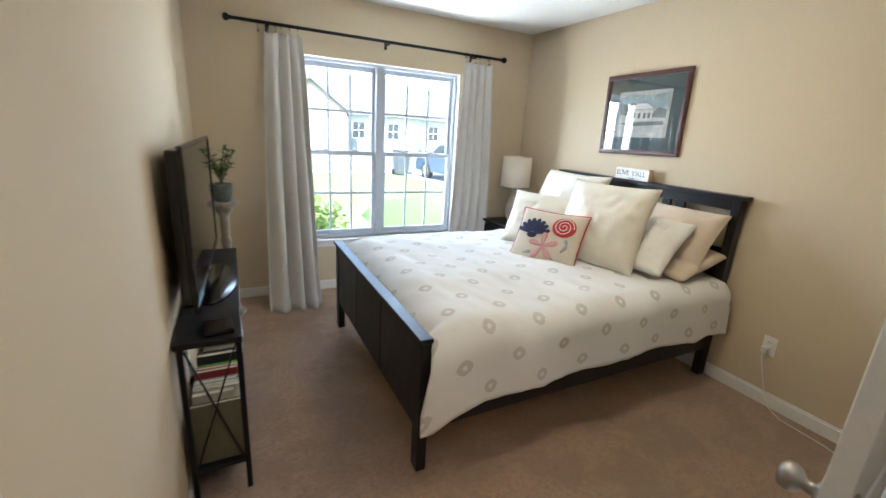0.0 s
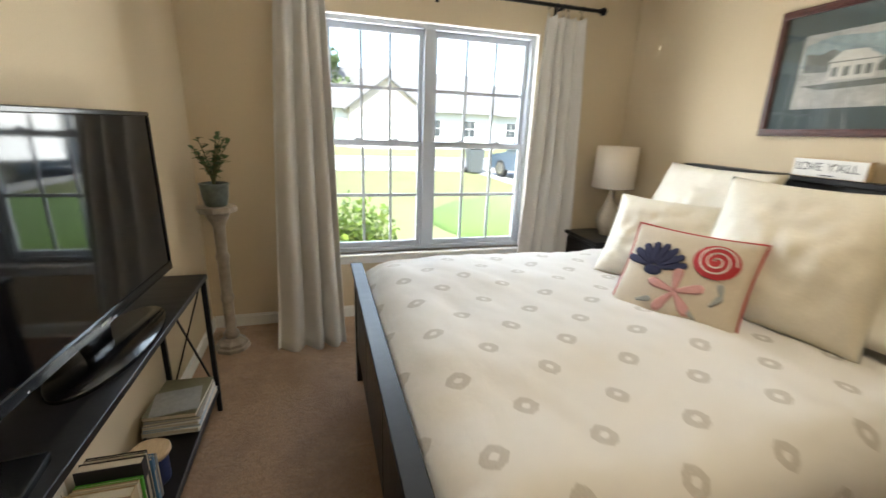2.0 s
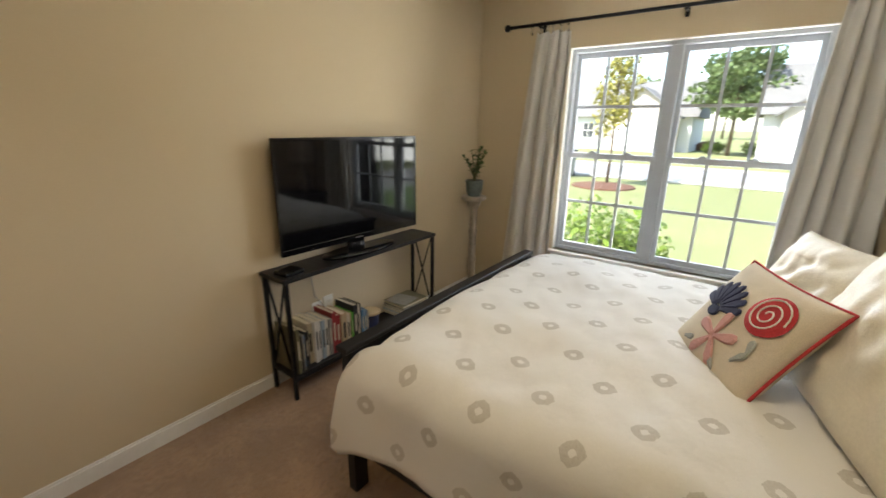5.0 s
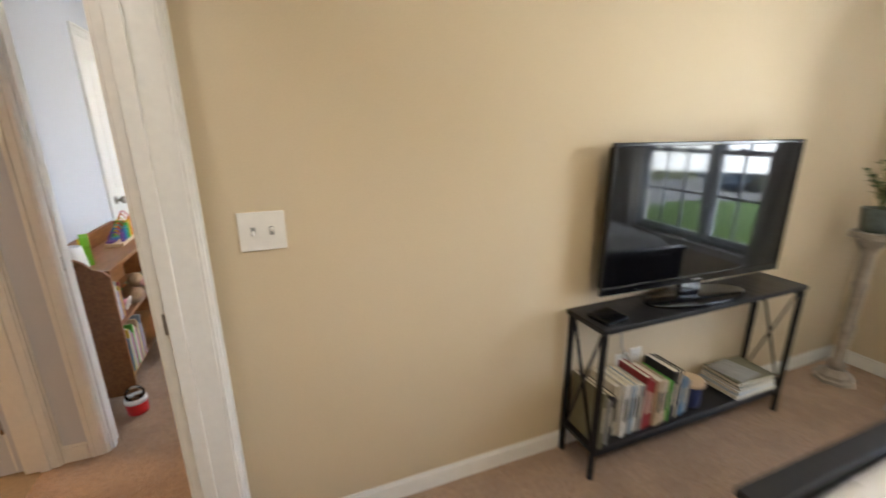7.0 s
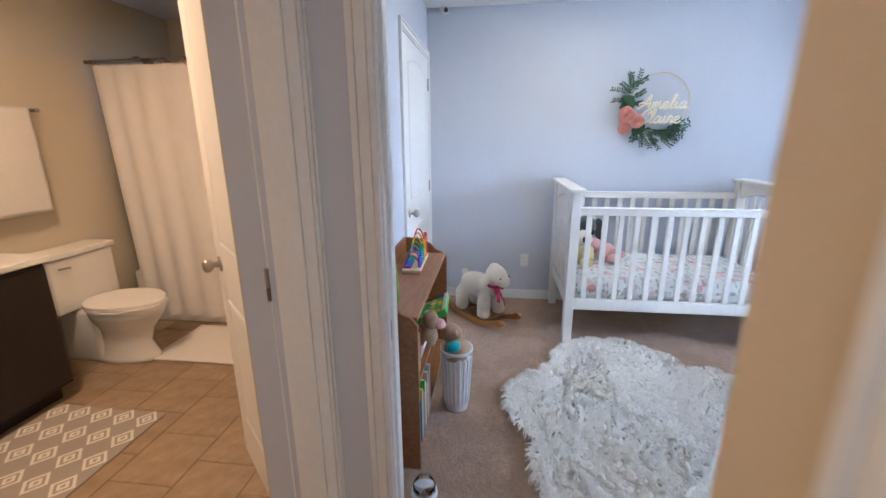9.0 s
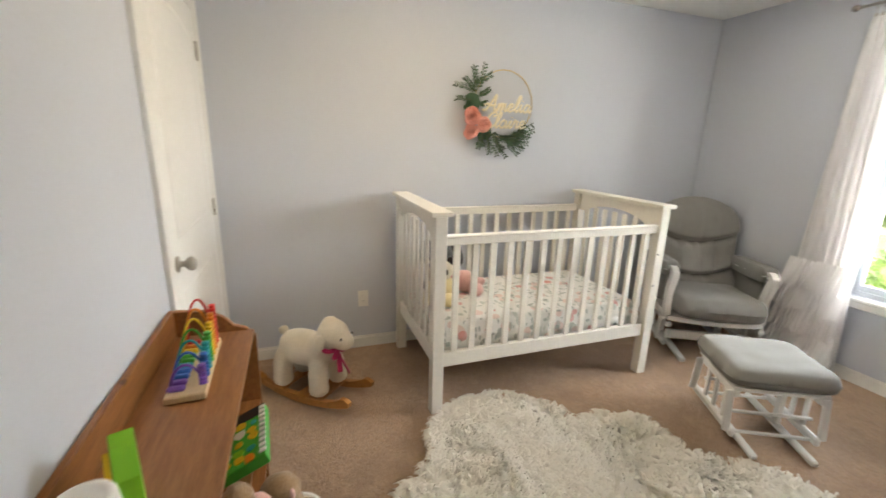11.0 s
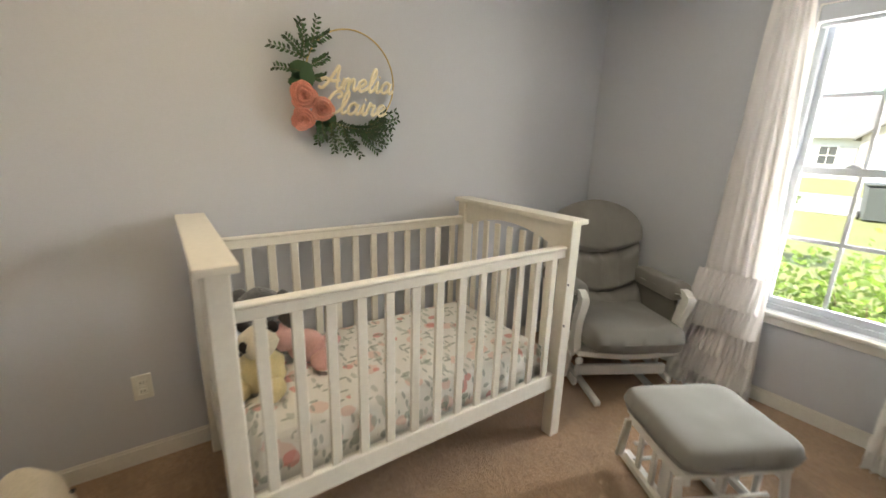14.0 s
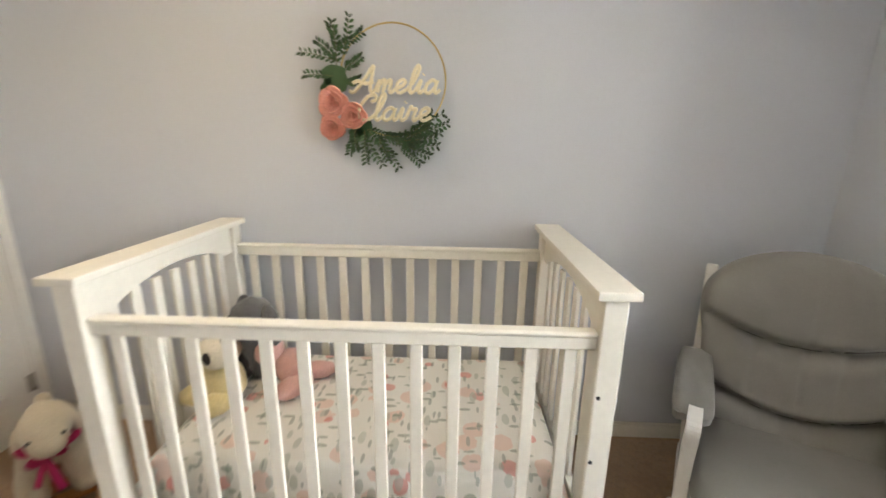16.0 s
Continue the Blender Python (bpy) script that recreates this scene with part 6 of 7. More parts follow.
for s in (-1, 1):
    part("arm", arm_ribbon(), GC, gl, "curved white arm", False, pose(s * 0.300, 0.02, -0.01))
    part("arm_pad", upholster(0.125, 0.52, 0.10, 7.0 + s, nu=18), M["grey_cloth"], gl, "grey padded armrest", True, pose(s * 0.306, -0.055, 0.600, -3, 0, 0))
    part("side_pocket", box(s * 0.306 - 0.012, s * 0.306 + 0.012, -0.25, 0.20, 0.36, 0.565, 0.008), M["grey_cloth"], gl, "grey cloth side panel")
    part("base_rail", box(s * 0.29 - 0.016, s * 0.29 + 0.016, -0.34, 0.30, 0.055, 0.105, 0.012), GC, gl)
    part("upper_rail", box(s * 0.29 - 0.016, s * 0.29 + 0.016, -0.28, 0.26, 0.215, 0.2615, 0.01), GC, gl)
    for y in (-0.18, -0.06, 0.06, 0.18):
        part("spindle", box(s * 0.29 - 0.008, s * 0.29 + 0.008, y - 0.014, y + 0.014, 0.105, 0.215, 0.002), GC, gl)
    part("swing_arm", bar((s * 0.322, -0.30, 0.255), (s * 0.322, -0.25, 0.08), 0.05, 0.022, 0.008, up=(1, 0, 0)), GC, gl)
    part("swing_knob", lathe([(0.022, 0), (0.024, 0.008), (0.014, 0.018), (0, 0.02)], 16, m=pose(s * 0.29, -0.352, 0.232, 90, 0, 0)), GC, gl, smooth=True)
    part("foot", bar((s * 0.20, -0.46, 0.018), (s * 0.20, 0.36, 0.018), 0.04, 0.034, 0.008), GC, gl)
    part("foot_post", box(s * 0.20 - 0.015, s * 0.20 + 0.015, -0.02, 0.04, 0.035, 0.26, 0.003), GC, gl)
part("cross_rail", box(-0.274, 0.274, -0.30, -0.27, 0.10, 0.165, 0.006), GC, gl)
part("cross_rail", box(-0.274, 0.274, 0.20, 0.23, 0.10, 0.165, 0.006), GC, gl)

ot = thing("ottoman", "white wooden gliding ottoman with grey cushion", "ottoman", pose(-1.885, 1.745, 0, 0, 0, 62))
part("cushion", upholster(0.50, 0.45, 0.105, 9.0, nu=26), M["grey_cloth"], ot, "grey padded top", True, pose(0, 0, 0.365))
part("top_frame", box(-0.21, 0.21, -0.19, 0.19, 0.29, 0.312, 0.004), GC, ot)
for s in (-1, 1):
    part("base_rail", box(s * 0.19 - 0.014, s * 0.19 + 0.014, -0.21, 0.21, 0.045, 0.09, 0.01), GC, ot)
    part("upper_rail", box(s * 0.19 - 0.014, s * 0.19 + 0.014, -0.18, 0.18, 0.25, 0.289, 0.006), GC, ot)
    for y in (-0.09, 0.0, 0.09):
        part("spindle", box(s * 0.19 - 0.007, s * 0.19 + 0.007, y - 0.012, y + 0.012, 0.09, 0.25, 0.002), GC, ot)
    part("swing_arm", bar((s * 0.215, -0.16, 0.28), (s * 0.215, -0.19, 0.07), 0.036, 0.016, 0.005), GC, ot)
    part("swing_arm", bar((s * 0.215, 0.16, 0.28), (s * 0.215, 0.19, 0.07), 0.036, 0.016, 0.005), GC, ot)
    part("foot", bar((s * 0.13, -0.30, 0.016), (s * 0.13, 0.27, 0.016), 0.036, 0.03, 0.008), GC, ot)
    part("foot_post", box(s * 0.13 - 0.012, s * 0.13 + 0.012, -0.02, 0.02, 0.031, 0.29, 0.003), GC, ot)
for y, z in ((-0.17, 0.06), (0.17, 0.06), (-0.15, 0.16), (0.15, 0.16)):
    part("stretcher", bar((-0.18, y, z), (0.18, y, z), 0.016, 0.016, 0.004), GC, ot)

# cloud-shaped shag rug
LOBES = [(-2.11, 0.43, 0.375), (-1.92, 0.97, 0.225), (-1.40, 1.23, 0.275), (-1.62, 0.62, 0.50), (-1.72, 0.12, 0.36), (-1.18, 0.62, 0.42), (-1.25, 0.20, 0.34), (-1.62, 1.05, 0.22)]


def in_rug(x, y, grow=0.0):
    return any((x - a) ** 2 + (y - b) ** 2 < (r + grow) ** 2 for a, b, r in LOBES)


def rug_rim(x, y):
    """Signed distance inside the rug's edge, and the way out of it."""
    a, b, r = max(LOBES, key=lambda c: c[2] - math.hypot(x - c[0], y - c[1]))
    d = math.hypot(x - a, y - b) + 1e-6
    return r - d, ((x - a) / d, (y - b) / d)


# locks of pile: each is a tuft of strands that fans out from one root and flops over
rng = np.random.default_rng(5)
cand = np.stack([rng.uniform(-2.6, -0.70, 19000), rng.uniform(-0.35, 1.62, 19000)], 1)
cand = [c for c in cand if in_rug(c[0], c[1])]
verts, faces = [], []
for x, y in cand:
    inside, out = rug_rim(x, y)
    fl = noise.noise(Vector((x * 3.2, y * 3.2, 0.3))) * 5 + rng.normal(0, 0.5)
    d = np.array([math.cos(fl), math.sin(fl)])
    if inside < 0.10:
        d = d + np.array(out) * (0.10 - inside) * 22
        d = d / np.linalg.norm(d)
    lift = 0.046 + 0.024 * noise.noise(Vector((x * 15, y * 15, 4.0))) + 0.010 * noise.noise(Vector((x * 4, y * 4, 1.0)))
    for _ in range(4):
        a = rng.normal(0, 0.24)
        e = np.array([d[0] * math.cos(a) - d[1] * math.sin(a), d[0] * math.sin(a) + d[1] * math.cos(a)])
        s = np.array([-e[1], e[0]])
        ln, h, w = rng.uniform(0.035, 0.070), lift * rng.uniform(0.75, 1.25), rng.uniform(0.0028, 0.0050)
        root = np.array([x, y]) + rng.normal(0, 0.004, 2)
        b = len(verts)
        for q, ww, zz in ((0, 1.0, 0.010), (0.30, 1.0, h * 0.80), (0.65, 0.8, h), (1.0, 0.15, h * 0.62)):
            c = root + e * ln * q
            verts += [(*(c + s * w * ww), zz), (*(c - s * w * ww), zz + 0.002)]
        faces += [(b + i, b + i + 1, b + i + 3, b + i + 2) for i in (0, 2, 4)]
me = bpy.data.meshes.new("pile")
me.from_pydata(verts, [], faces)
me.materials.append(M["fur"])
me.shade_smooth()
rug = thing("shag_rug", "cloud-shaped white shag rug on the carpet", "rug")
ob = new("pile", me)
ob.parent = rug
ob["kind"] = "stuff"
for k, (a, b, r) in enumerate(LOBES):
    part("backing", prism([(a + r * 0.98 * math.cos(t), b + r * 0.98 * math.sin(t)) for t in [2 * math.pi * j / 40 for j in range(40)]], 0.001, 0.022 + 0.0012 * k), M["fur"], rug)

# rocking lamb
lb = thing("rocking_lamb", "cream plush rocking lamb with magenta ribbon on wooden rockers", "rocking toy", pose(-2.865, -0.445, 0, 0, 0, 47) @ Matrix.Scale(0.9, 4))
# local: lamb faces +x
def stuffed(name, blobs, material, parent, label="", voxel=0.011):
    """Stuffed shapes grown together under one skin."""
    bm = bmesh.new()
    for j, (r, at, rot) in enumerate(blobs):
        blob(r, at, 0.03, bm, 3, rot, j * 1.3)
    ob = part(name, bm, material, parent, label, True)
    rm = ob.modifiers.new("skin", "REMESH")
    rm.mode, rm.voxel_size, rm.use_smooth_shade = "VOXEL", voxel, True
    sm = ob.modifiers.new("soften", "SMOOTH")
    sm.factor, sm.iterations = 0.6, 8
    return ob


stuffed("body", [((0.195, 0.112, 0.112), (-0.04, 0, 0.305), (0, 4, 0)), ((0.10, 0.095, 0.115), (0.105, 0, 0.345), (0, 20, 0))]
        + [((0.066, 0.058, 0.125), (x, s * 0.078, 0.19), (s * 7, 0, 0)) for x in (-0.165, 0.115) for s in (-1, 1)]
        + [((0.066, 0.060, 0.052), (x + 0.008, s * 0.090, 0.108), (0, 0, 0)) for x in (-0.165, 0.115) for s in (-1, 1)], M["fleece"], lb)
stuffed("head", [((0.100, 0.088, 0.090), (0.175, 0, 0.445), (0, 0, 0)), ((0.070, 0.068, 0.056), (0.245, 0, 0.415), (0, 18, 0)), ((0.05, 0.05, 0.035), (0.155, 0, 0.515), (0, 0, 0))], M["fleece"], lb)
for s in (-1, 1):
    part("ear", blob((0.040, 0.020, 0.062), (0.145, s * 0.090, 0.405), 0.06, rot=(s * 12, 18, 0)), M["fleece"], lb, smooth=True)
    part("eye", blob((0.008, 0.008, 0.008), (0.272, s * 0.053, 0.448), sub=2), M["dark_ink"], lb)
    n = 24
    lo, hi = [], []
    for k in range(n + 1):
        f = 2 * k / n - 1
        x = 0.37 * f
        z = 0.004 + 0.070 * f * f
        lo.append((x, z))
        hi.append((x, z + 0.040 + 0.022 * math.exp(-((abs(f) - 0.86) / 0.10) ** 2) - 0.018 * max(0.0, abs(f) - 0.9) / 0.1 + 0.008 * math.exp(-(f / 0.25) ** 2)))
    part("rocker", prism(lo + hi[::-1], -0.016, 0.016, m=Matrix.Translation((0, s * 0.12, 0)) @ pose(0, 0, 0, 90, 0, 0), bevel=0.004), M["rocker"], lb, "honey-coloured wooden rocker")
part("tail", blob((0.030, 0.030, 0.028), (-0.215, 0, 0.385), 0.1), M["fleece"], lb, smooth=True)
for x in (-0.16, 0.02, 0.13):
    part("cross_slat", box(x - 0.035, x + 0.035, -0.135, 0.135, 0.045, 0.06, 0.004), M["rocker"], lb)
part("ribbon", tube([(0.172 + 0.030 * math.cos(a), 0.090 * math.sin(a), 0.378 - 0.028 * math.cos(a)) for a in [2 * math.pi * k / 28 for k in range(28)]], 0.014, 8, closed=True), M["magenta"], lb, "magenta satin ribbon", True)
bm = bmesh.new()
blob((0.014, 0.035, 0.024), (0.225, -0.045, 0.335), 0.1, bm, rot=(30, 0, 0))
blob((0.014, 0.035, 0.024), (0.225, 0.02, 0.350), 0.1, bm, rot=(-20, 0, 0))
bar((0.225, -0.02, 0.335), (0.275, 0.015, 0.20), 0.035, 0.006, 0.002, bm)
bar((0.225, -0.02, 0.335), (0.265, -0.06, 0.24), 0.03, 0.006, 0.002, bm)
part("bow", bm, M["magenta"], lb, "magenta bow", True)

# second rocking toy, half out of view by the window
r2 = thing("rocking_horse", "honey-coloured wooden rocking horse beside the curtain", "rocking toy", pose(-0.985, 2.43, 0, 0, 0, 78))
for s in (-1, 1):
    n = 16
    lo = [(-0.30 + 0.60 * k / n, 0.004 + 0.085 * (2 * k / n - 1) ** 2) for k in range(n + 1)]
    part("rocker", prism(lo + [(x, z + 0.042) for x, z in lo][::-1], -0.014, 0.014, m=Matrix.Translation((0, s * 0.11, 0)) @ pose(0, 0, 0, 90, 0, 0)), M["rocker"], r2)
    for x in (-0.12, 0.12):
        part("leg", bar((x, s * 0.11, 0.045), (x * 0.7, s * 0.07, 0.27), 0.04, 0.022, 0.005), M["rocker"], r2)
part("seat", box(-0.17, 0.17, -0.09, 0.09, 0.27, 0.30, 0.012, seg=2), M["rocker"], r2)
part("head", prism([(0.10, 0.30), (0.17, 0.30), (0.20, 0.42), (0.27, 0.44), (0.27, 0.49), (0.18, 0.53), (0.12, 0.49)], -0.014, 0.014, m=pose(0, 0, 0, 90, 0, 0), bevel=0.004), M["rocker"], r2)

# bookshelf against the closet wall
KX0, KX1, KY0, KY1, KH = -2.235, -1.21, NS + 0.004, -0.65, 0.72
bs = thing("bookshelf", "low stained pine bookshelf with scalloped ends and raised back", "bookshelf")
for x in (KX0, KX1 - 0.02):
    out = [(KY0 + 0.02, 0), (KY1, 0), (KY1, KH - 0.03), (KY1 - 0.03, KH + 0.005), (KY1 - 0.07, KH + 0.02), (KY1 - 0.10, KH + 0.055), (KY1 - 0.15, KH + 0.085), (KY0 + 0.02, KH + 0.095)]
    part("end_panel", prism(out, 0, 0.02, m=Matrix(((0, 0, 1, x), (1, 0, 0, 0), (0, 1, 0, 0), (0, 0, 0, 1)))), M["pine"], bs)
part("back_board", box(KX0, KX1, KY0, KY0 + 0.018, 0.05, KH + 0.095, 0.003), M["pine"], bs)
for z in (KH - 0.02, 0.40, 0.10):
    part("shelf_board", box(KX0 + 0.0205, KX1 - 0.0205, KY0 + 0.0185, KY1 - 0.004, z, z + 0.02, 0.002), M["pine"], bs)
ob = thing("bead_abacus", "wooden bead rack with rainbow coloured arches", "toy", pose(-1.945, -0.795, KH + 0.0005, 0, 0, 2) @ Matrix.Scale(1.2, 4))
part("tray", box(-0.15, 0.14, -0.042, 0.042, 0, 0.018, 0.003), M["palewood"], ob)
for k in range(10):
    part("peg_row", box(-0.13 + 0.026 * k, -0.112 + 0.026 * k, -0.038, -0.002, 0.018, 0.03, 0.004), TOY[("red", "orange", "yellow", "green", "green", "teal", "blue", "blue", "purple", "purple")[k]], ob)
for k, c in enumerate(("purple", "blue", "teal", "green", "yellow", "orange", "red")):
    x, h = -0.115 + 0.036 * (6 - k), 0.055 + 0.013 * k
    part("arch_wire", tube([(x, -0.033 + 0.066 * j / 14, 0.018 + h * math.sin(math.pi * j / 14) ** 0.5) for j in range(15)], 0.0032, 7), TOY[c], ob, smooth=True)
    for j in range(5 + k):
        part("bead", lathe([(0.003, -0.005), (0.009, -0.003), (0.009, 0.003), (0.003, 0.005)], 12, m=pose(x, 0.033, 0.024 + 0.0105 * j)), TOY[c], ob)
ob = thing("white_cup", "upturned white plastic cup on the bookshelf", "cup", pose(-1.345, -0.835, KH + 0.0005) @ Matrix.Scale(0.95, 4))
part("cup", lathe([(0.062, 0), (0.064, 0.004), (0.050, 0.118), (0.046, 0.124), (0.036, 0.124), (0.034, 0.12), (0, 0.12)], 32), TOY["white"], ob, smooth=True)
ob = thing("toy_block_house", "lime green and yellow upright toy on the bookshelf", "toy", pose(-1.425, -0.80, KH + 0.0005, 0, 0, 20) @ Matrix.Scale(0.98, 4))
part("body", prism([(-0.045, 0), (0.045, 0), (0.045, 0.11), (0.0, 0.15), (-0.03, 0.165), (-0.045, 0.15)], -0.02, 0.02, m=pose(0, 0, 0, 90, 0, 0), bevel=0.004), TOY["lime"], ob)
part("panel", prism([(0.0, 0.05), (0.05, 0.05), (0.055, 0.10), (-0.005, 0.145)], 0.0205, 0.03, m=pose(0, 0, 0, 90, 0, 0)), TOY["yellow"], ob)
ob = thing("activity_book", "brightly coloured picture book lying on the shelf", "book", pose(-1.866, -0.70, 0.465, 22, 0, 4))
part("cover", box(-0.13, 0.13, -0.10, 0.11, 0, 0.035, 0.003), TOY["green"], ob)
part("title_band", box(-0.128, -0.075, -0.098, 0.108, 0.035, 0.0357), BOOKS["black"], ob, "black title band")
rb = random.Random(9)
for i in range(5):
    for j in range(5):
        x, y, r = -0.055 + 0.040 * i + rb.uniform(-0.008, 0.008), -0.078 + 0.036 * j + rb.uniform(-0.008, 0.008), rb.uniform(0.012, 0.021)
        c = rb.choice(("yellow", "white", "orange", "lime", "blue", "teal", "yellow", "white"))
        part("picture_patch", prism([(x + r * rb.uniform(0.7, 1.2) * math.cos(a), y + r * rb.uniform(0.6, 1.1) * math.sin(a)) for a in [2 * math.pi * q / 8 for q in range(8)]], 0.035, 0.0358 + 0.00012 * (5 * i + j)), TOY[c], ob)
for k in range(10):
    part("side_key", box(-0.115 + 0.024 * k, -0.099 + 0.024 * k, 0.093, 0.113, 0.0345, 0.041, 0.002), TOY["white"], ob, "white key")
plush("plush_giraffe", "tan plush animal lying on the bookshelf", pose(-1.56, -0.675, 0.4205) @ Matrix.Scale(1.15, 4), [("body", M["plush_brown"], [((0.05, 0.05, 0.055), (0, 0, 0.05), (0, 0, 0)), ((0.04, 0.035, 0.04), (0.0, 0.02, 0.12), (0, 0, 0))]), ("muzzle", M["plush_pink"], [((0.028, 0.03, 0.022), (0.0, 0.055, 0.105), (0, 0, 0))])])
cx = KX1 - 0.03
for k in range(14):
    c = ("blue", "yellow", "paleblue", "red", "purple", "green", "white", "pink", "navy", "tan", "yellow", "blue", "red", "paleblue")[k]
    th, hg = 0.012 + 0.006 * ((k * 7) % 5) / 4, 0.20 + 0.05 * ((k * 3) % 4) / 3
    cx -= th + 0.002
    ob = thing("picture_book", f"thin {words.get(c, c)} children's book standing on the bottom shelf", "book", pose(cx, KY0 + 0.06, 0.1205), group="children's books")
    part("cover", box(0, th, 0, 0.22, 0, hg, 0.001), BOOKS[c], ob)
    part("page_block", box(0.002, th - 0.002, -0.001, 0.21, 0.003, hg + 0.0008), M["pages"], ob)
cx = KX1 - 0.03
for k in range(7):
    c = ("purple", "pink", "white", "paleblue", "purple", "yellow", "red")[k]
    th, hg = 0.011 + 0.004 * (k % 3), 0.16 + 0.02 * (k % 4)
    cx -= th + 0.002
    ob = thing("picture_book", f"thin {words.get(c, c)} children's book on the middle shelf", "book", pose(cx, KY0 + 0.06, 0.4205), group="children's books")
    part("cover", box(0, th, 0, 0.20, 0, hg, 0.001), BOOKS[c], ob)
    part("page_block", box(0.002, th - 0.002, -0.001, 0.19, 0.003, hg + 0.0008), M["pages"], ob)
ob = thing("toy_rattle", "pink and white looped toys on the middle shelf", "toy", pose(-1.41, -0.70, 0.4205))
for k, (c, x, y) in enumerate((("pink", 0.02, 0.02), ("white", -0.02, 0.03), ("teal", 0.0, 0.0), ("yellow", 0.04, -0.01))):
    part("loop", tube([(x + 0.035 * math.cos(a), y + 0.012 * math.sin(a), 0.045 + 0.035 * math.sin(a)) for a in [2 * math.pi * j / 18 for j in range(18)]], 0.005, 7, closed=True), TOY[c], ob, smooth=True)
# laundry basket with toys before the shelf
bk_ = thing("toy_basket", "white plastic basket filled with soft toys", "basket", pose(-1.68, -0.535, 0) @ Matrix.Diagonal((1, 1, 1.35, 1)))
bm = lathe([(0.06, 0.0), (0.062, 0.01), (0.080, 0.25), (0.087, 0.255), (0.087, 0.265), (0.078, 0.263), (0.06, 0.014), (0, 0.012)], 28)
part("bowl", bm, M["laundry"], bk_, smooth=True)
for k in range(20):
    a = 2 * math.pi * k / 20
    part("rib", bar((0.065 * math.cos(a), 0.065 * math.sin(a), 0.03), (0.081 * math.cos(a), 0.081 * math.sin(a), 0.23), 0.008, 0.008, 0.002), M["laundry"], bk_)
plush("plush_dog", "tan plush dog with a teal collar in the basket", pose(-1.67, -0.53, 0.335, 0, 0, -50), [("body", M["plush_brown"], [((0.075, 0.07, 0.07), (0, 0, 0.0), (0, 0, 0))]), ("head", M["plush_brown"], [((0.055, 0.06, 0.05), (0, -0.06, 0.085), (0, 0, 0))]), ("collar", TOY["teal"], [((0.04, 0.025, 0.03), (0.05, 0.04, 0.06), (0, 0, 0))])])
plush("plush_puppy", "small light brown plush puppy in the basket", pose(-1.715, -0.55, 0.335, 0, 0, 20), [("body", M["plush_brown"], [((0.055, 0.05, 0.06), (0, 0, 0.02), (0, 0, 0))]), ("ear", M["plush_pink"], [((0.018, 0.012, 0.03), (0.03, 0, 0.09), (0, 20, 0))])])
ob = thing("toy_popper", "red and white toy with a clear dome on the carpet", "toy", pose(-1.02, -0.60, 0))
part("base", lathe([(0.045, 0), (0.048, 0.01), (0.048, 0.06), (0.04, 0.065), (0, 0.066)], 24), TOY["red"], ob, smooth=True)
part("band", lathe([(0.049, 0.064), (0.052, 0.07), (0.050, 0.09), (0, 0.091)], 24), TOY["white"], ob, smooth=True)
part("dome", lathe([(0.046, 0.091), (0.044, 0.115), (0.03, 0.14), (0, 0.148)], 24), M["glass"], ob, "clear plastic dome", True)
ob = thing("security_camera", "small white camera mounted high in the corner", "camera device", pose(NX + 0.001, -0.80, 2.40))
part("mount", lathe([(0.022, 0), (0.022, 0.006), (0.008, 0.012), (0.008, 0.04), (0, 0.041)], 16, m=pose(0, 0, -0.01, 0, 90, 0)), M["plate"], ob)
part("body", lathe([(0.02, 0), (0.03, 0.006), (0.031, 0.05), (0.026, 0.056), (0, 0.056)], 20, m=pose(0.05, 0, -0.015, 0, 100, 35)), M["plate"], ob, smooth=True)
part("lens", lathe([(0.018, 0), (0.018, 0.004), (0, 0.006)], 16, m=pose(0.05, 0, -0.015, 0, 100, 35) @ pose(0, 0, 0.0565)), M["dark_ink"], ob)
wall_plate(pose(NX + 0.0005, -0.08, 0.36, 0, 0, 90), 1, "white outlet low on the crib wall", "outlet")


def ruffled(x0, x1, b0, b1, label, seed):
    ob = drape("curtain", x0, x1, b0, b1, NY - 0.10, 0.01, 2.20, M["sheer"], label, 5.0, 0.028, seed, 0.0, 0.0)
    n = 5
    for k in range(n):
        zt, zb = 0.74 - 0.15 * k, 0.74 - 0.15 * k - 0.175
        def fn(u, v, zt=zt, zb=zb, k=k):
            f = 1 - (zt + (zb - zt) * v) / 2.2
            lo, hi = x0 + (b0 - x0) * f, x1 + (b1 - x1) * f
            sw = 0.012 + 0.034 * v
            x = lo - 0.012 + (hi - lo + 0.024) * u
            y = NY - 0.148 - 0.072 * v + sw * 0.42 * math.sin(2 * math.pi * (13 * u + 0.25 * math.sin(11 * u + k) + 0.4 * k)) + 0.012 * noise.noise(Vector((u * 7, v * 2, k + seed)))
            return (x + 0.010 * v * math.cos(2 * math.pi * 13 * u), y, max(0.006, zt + (zb - zt) * v + 0.012 * noise.noise(Vector((u * 6, k * 3.0, seed)))))
        part("ruffle", sheet(130, 7, fn), M["sheer"], ob, "", True)
    return ob


ruffled(-2.30, -2.14, -2.42, -2.03, "sheer white curtain with a tiered ruffled hem, by the glider", 2.0)
ruffled(-1.47, -1.16, -1.53, -1.10, "sheer white curtain with a tiered ruffled hem, drawn aside", 6.0)

